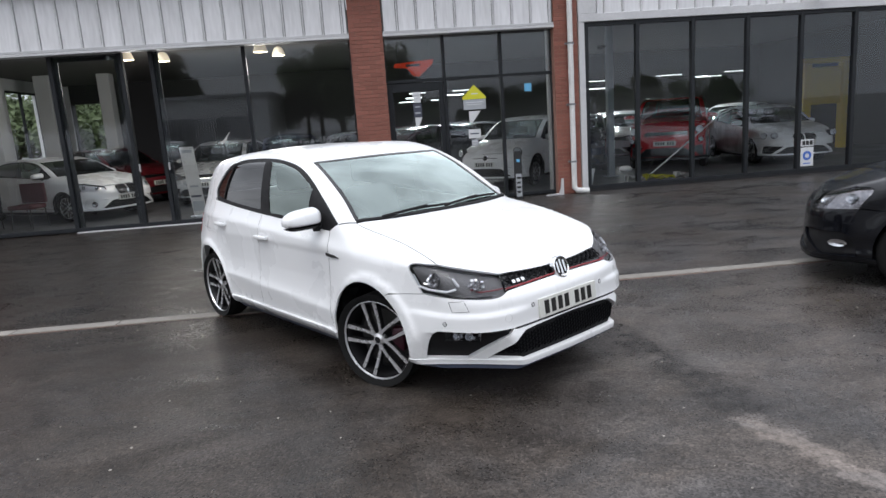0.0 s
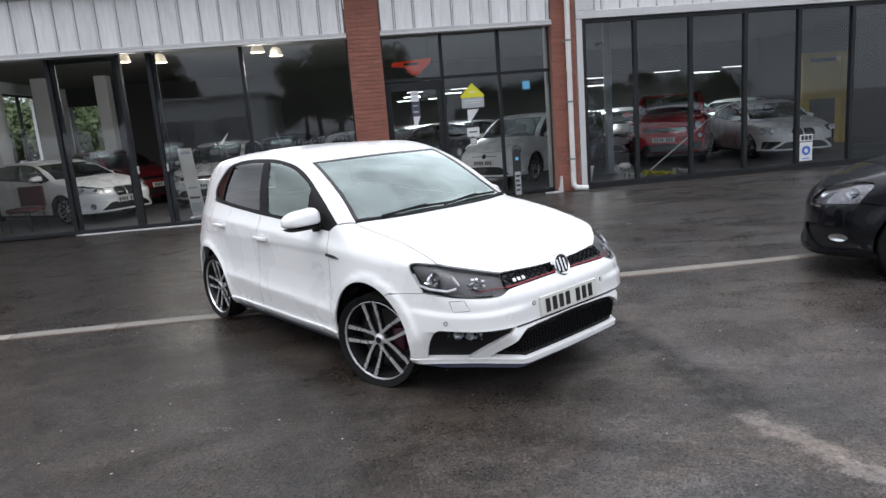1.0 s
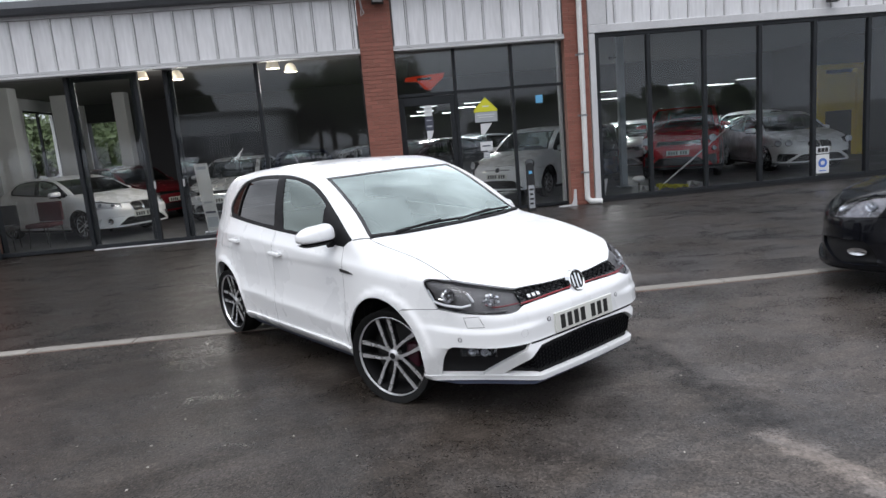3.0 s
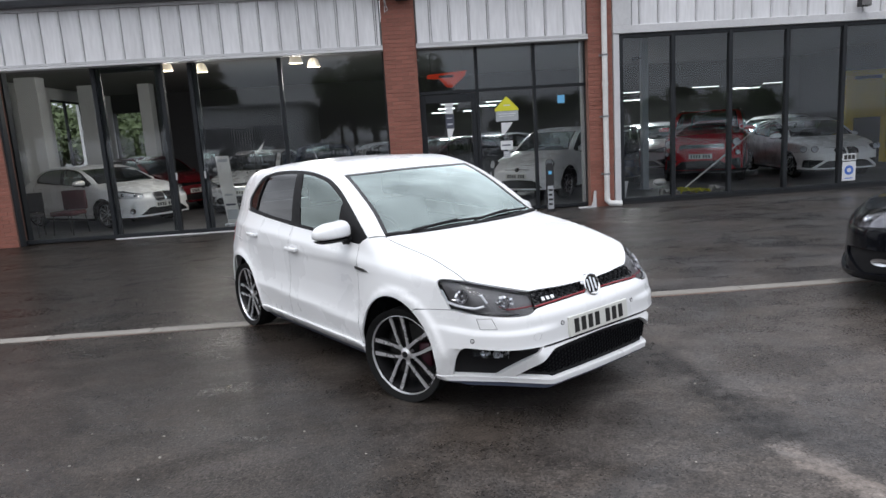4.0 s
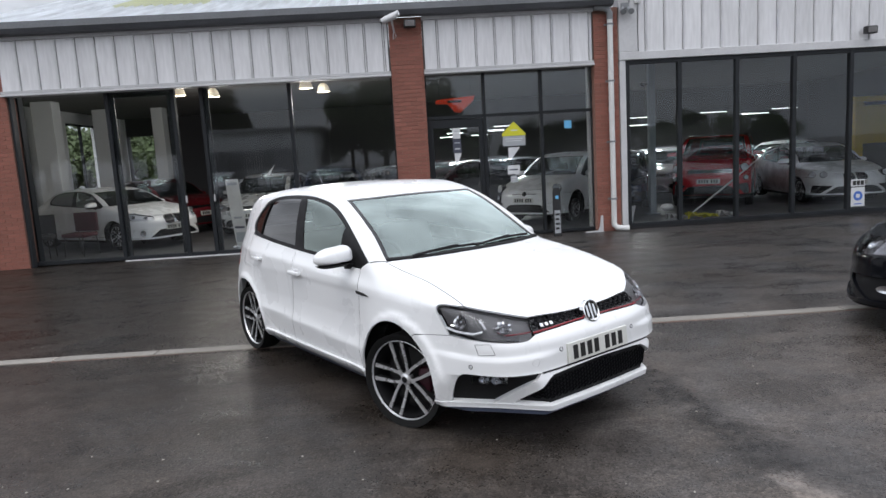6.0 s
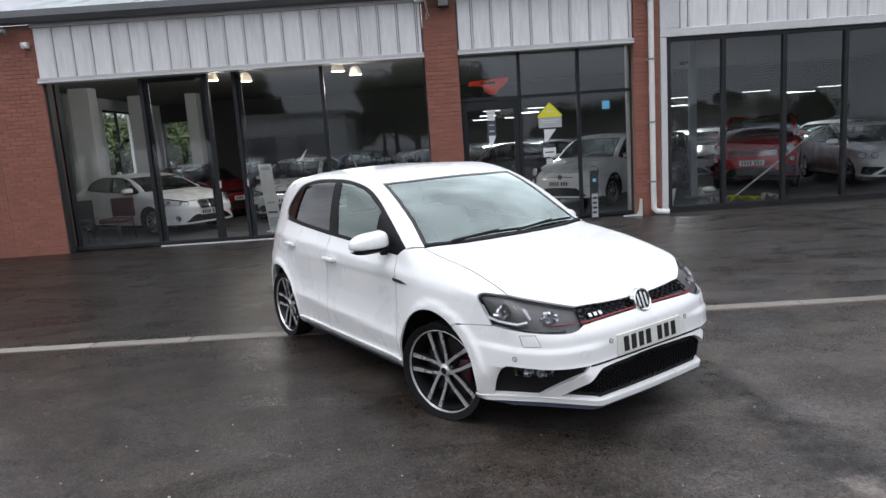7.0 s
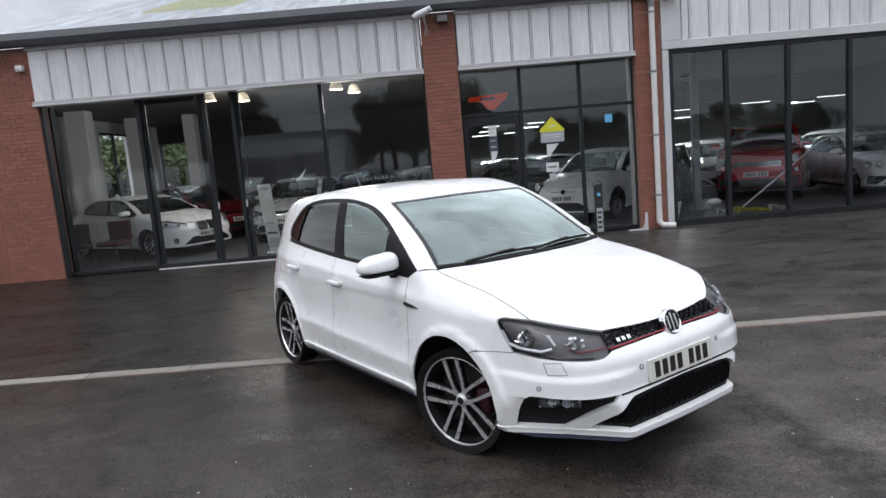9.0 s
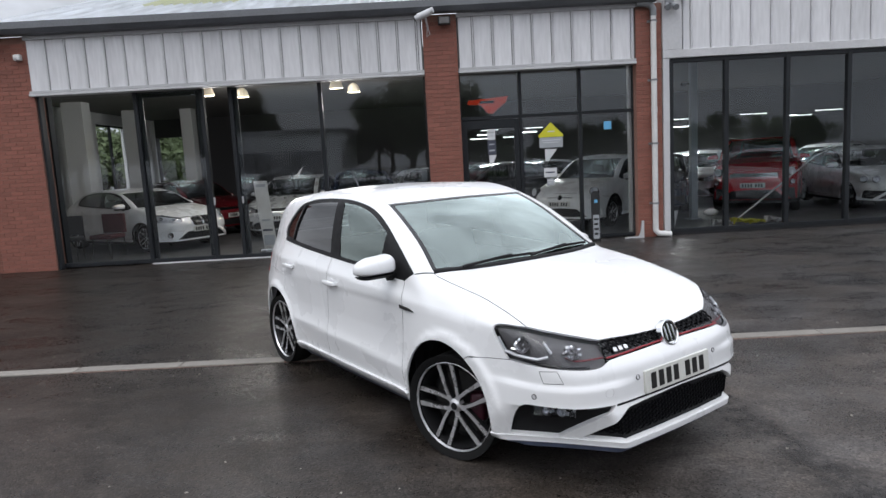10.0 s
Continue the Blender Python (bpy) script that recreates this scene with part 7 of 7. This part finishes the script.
M_SHED = mat("pale_shed_sheet", (0.86, 0.86, 0.84), 0.6, var=0.12, scale=0.6, fine=8.0)
M_SHEDROOF = mat("shed_roof_sheet", (0.5, 0.5, 0.5), 0.6, var=0.15, scale=0.6)
M_PALE = mat("galvanised_pale", (0.06, 0.065, 0.07), 0.5, metal=0.2, var=0.2)
M_GRASS = mat("rough_grass", (0.05, 0.075, 0.025), 0.9, var=0.35, scale=1.2, fine=30.0, bump=0.5)

shed = thing("workshop_building", pose(-10.4, -33.0, 0), "low pale sheeted workshop across the yard", "building")
part("wall", box_bm(-3.9, 3.9, -5, 5, 0, 4.2), M_SHED, shed)
bm = bmesh.new()
prism(bm, [(-5.2, 4.2), (5.2, 4.2), (5.2, 4.45), (0, 4.6), (-5.2, 4.45)], -4.1, 4.1, 'X')
part("roof", bm, M_SHEDROOF, shed)
for x in (-2.3, 1.4):
    part("shutter", box_bm(x - 1.1, x + 1.1, 5.0, 5.06, 0.0, 2.9), M_TRIM, shed, "grey roller shutter")
fence = thing("palisade_fence", pose(-13.4, -20.4, 0), "grey steel palisade fence across the yard", "fence")
for i in range(2):
    part("fence_rail", box_bm(i * 2.75, i * 2.75 + 2.75, -0.02, 0.02, 0.45, 0.5), M_PALE, fence)
    part("fence_rail", box_bm(i * 2.75, i * 2.75 + 2.75, -0.02, 0.02, 1.85, 1.9), M_PALE, fence)
    part("fence_post", box_bm(i * 2.75 - 0.05, i * 2.75 + 0.05, -0.12, -0.02, 0, 2.3), M_PALE, fence)
pale_bm = bmesh.new()
prism(pale_bm, [(-0.032, 0.05), (0.032, 0.05), (0.032, 2.6), (0.0, 2.75), (-0.032, 2.6)], 0.02, 0.035, 'Y')
pale_me = bpy.data.meshes.new("pale")
pale_bm.to_mesh(pale_me)
pale_bm.free()
pale_me.materials.append(M_PALE)
for i in range(36):
    o = new("pale", pale_me)
    o.parent = fence
    o.location = (0.08 + i * 0.152, 0, 0)


def tree(x, y, h, seed, spread=1.0):
    rg = random.Random(seed)
    th = thing("tree", pose(x, y, 0), "full grown broadleaf tree with dense dark green crown", "tree", "trees round the yard")
    bm = bmesh.new()
    tube(bm, [(0, 0, -0.1), (0.05, 0.02, h * 0.2), (-0.05, 0.06, h * 0.45), (0.03, 0.0, h * 0.75)], [h * 0.035, h * 0.027, h * 0.02, h * 0.006], 9)
    limbs = []
    for k in range(7):
        a, zz = rg.uniform(0, 6.28), h * rg.uniform(0.28, 0.6)
        L = h * rg.uniform(0.18, 0.3) * spread
        e = Vector((math.cos(a) * L, math.sin(a) * L, zz + L * rg.uniform(0.4, 0.9)))
        limbs.append(e)
        tube(bm, [(0, 0, zz), Vector((0, 0, zz)).lerp(e, 0.55) + Vector((0, 0, 0.03 * h)), e], [h * 0.013, h * 0.009, h * 0.004], 6)
    part("trunk", bm, M_BARK, th, smooth=60)
    vs, fs = [], []
    blobs = limbs + [Vector((rg.gauss(0, 0.1) * h * spread, rg.gauss(0, 0.1) * h * spread, h * rg.uniform(0.5, 0.93))) for _ in range(9)]
    for c in blobs:
        R = h * rg.uniform(0.10, 0.19) * spread
        for _ in range(320):
            d = Vector((rg.gauss(0, 1), rg.gauss(0, 1), rg.gauss(0, 0.8))).normalized() * R * rg.uniform(0.55, 1.08)
            p, sz = c + d, rg.uniform(0.14, 0.32)
            u = Vector((rg.gauss(0, 1), rg.gauss(0, 1), rg.gauss(0, 1))).normalized()
            w = u.orthogonal().normalized()
            i = len(vs)
            vs += [p - u * sz, p + w * sz * 0.55, p + u * sz, p - w * sz * 0.55]
            fs.append((i, i + 1, i + 2, i + 3))
    me = bpy.data.meshes.new("crown")
    me.from_pydata([tuple(v) for v in vs], [], fs)
    me.materials.append(M_LEAF)
    cr = new("crown", me)
    cr.parent = th
    cr["kind"] = "stuff"
    return th


t_a = tree(-1.6, -34, 8.6, 1, 1.2)
t_b = tree(3.0, -44, 8.0, 2)
t_c = tree(-19.5, -27.5, 8.6, 3, 1.15)
for src, x, y, a, k in ((t_b, -28.0, 38.0, 100, 0.9), (t_c, -31.5, 47.0, 10, 0.8), (t_a, -24.5, 45.0, 60, 0.85), (t_b, -33.0, 55.0, 160, 1.0), (t_c, -25.5, -33.0, 80, 1.0), (t_a, -22.0, -38.0, 10, 1.05), (t_b, -30.0, -37.0, 150, 1.1),
                        (t_c, 12.0, -47, 77, 0.62), (t_b, 19.0, -50, 33, 0.7), (t_a, 26.0, -46, 130, 0.55), (t_c, 34.0, -48, 250, 0.6), (t_b, 8.0, -52, 310, 0.6), (t_a, -33.0, -40, 180, 0.7), (t_a, -28.5, 52.0, 222, 0.8), (t_b, -18.6, 41.0, 15, 0.8), (t_c, -21.5, 50.0, 75, 0.9), (t_a, -23.0, 44.0, 75, 0.7),
                        (t_c, -3.4, -37.0, 33, 0.85), (t_b, 0.8, -38.0, 61, 1.0), (t_a, -0.3, -31.0, 97, 0.7), (t_b, -4.8, -41.0, 141, 0.8), (t_b, -18.0, -44.0, 11, 1.15), (t_a, 15.5, -49.0, 19, 0.65), (t_c, 22.5, -48.0, 58, 0.6), (t_b, 30.0, -49.0, 109, 0.7), (t_a, 38.0, -47.0, 202, 0.6), (t_c, 5.0, -50.0, 284, 0.7)):
    o = copy_thing(src, pose(x, y, -0.2 * 8 * k if y > 30 or y < -44.5 else 0, 0, 0, a))
    o.scale = (k, k, k)
verge = tagged(part("grass_verge", box_bm(-40, 45, -62, -40, -0.1, 0.05), M_GRASS), "rough green grass verge beyond the yard", "grass", kind="structure")
tagged(part("side_verge", box_bm(-60, -12.5, 22, 75, -0.1, 0.05), M_GRASS), "rough green grass beside the showroom", "grass", kind="structure")

# ---- loose grit on the asphalt ----
rgt = random.Random(12)
bm = bmesh.new()
for _ in range(150):
    x, y, r = rgt.uniform(-4.5, 4.0), rgt.uniform(-4.2, 2.5), rgt.uniform(0.003, 0.009)
    if y > 0.5 and abs(x + 0.3) < 1.2:
        continue
    v = bmesh.ops.create_icosphere(bm, subdivisions=1, radius=r)["verts"]
    for q in v:
        q.co = Vector((q.co.x * rgt.uniform(0.7, 1.5) + x, q.co.y * rgt.uniform(0.7, 1.3) + y, max(0.0, q.co.z * 0.7 + r * 0.4)))
M_GRIT = mat("pale_grit", (0.30, 0.28, 0.25), 0.8, var=0.4, scale=1.0)
tagged(part("grit", bm, M_GRIT), "small pale stones scattered on the asphalt", "grit", kind="stuff")


# ---- pieces of the setting: bricks and edging stones ----
brick_face(pier_obs[1], 0.615, 4.18, pose(-0.04, WALL_Y, 0), 300)
brick_face(pier_obs[2], 0.475, 4.18, pose(3.81, WALL_Y, 0), 300)
brick_face(pier_obs[0], 1.0, 4.18, pose(-8.1, WALL_Y, 0), 300)
bulk = new("brickwork", brick_bulk(2.1, 0, 4.18, -10.2))
bulk.parent = pier_obs[0]
bulk.location = (0, WALL_Y, 0)
bulk["kind"] = "stuff"

kerb = tagged(part("kerb", box_bm(-24, 30, 0.519, 0.665, -0.1, 0.001), M_MORTAR), "line of pale concrete edging stones set flush in the asphalt", "kerb", kind="structure")
kerb.rotation_euler.z = radians(-1.4)
stone_me = bpy.data.meshes.new("edging_stone")
b_st = box_bm(-0.4525, 0.4525, -0.068, 0.068, 0, 0.02, 0.006)
b_st.to_mesh(stone_me); b_st.free()
stone_me.materials.append(M_KERB)
rk = random.Random(4)
for i in range(58):
    st = new("edging_stone", stone_me)
    st.parent = kerb
    st.matrix_basis = pose(-24 + 0.915 * i + 0.22, 0.592 + rk.uniform(-.006, .006), -0.006 + rk.uniform(-.003, .003), 0, 0, rk.uniform(-.4, .4))
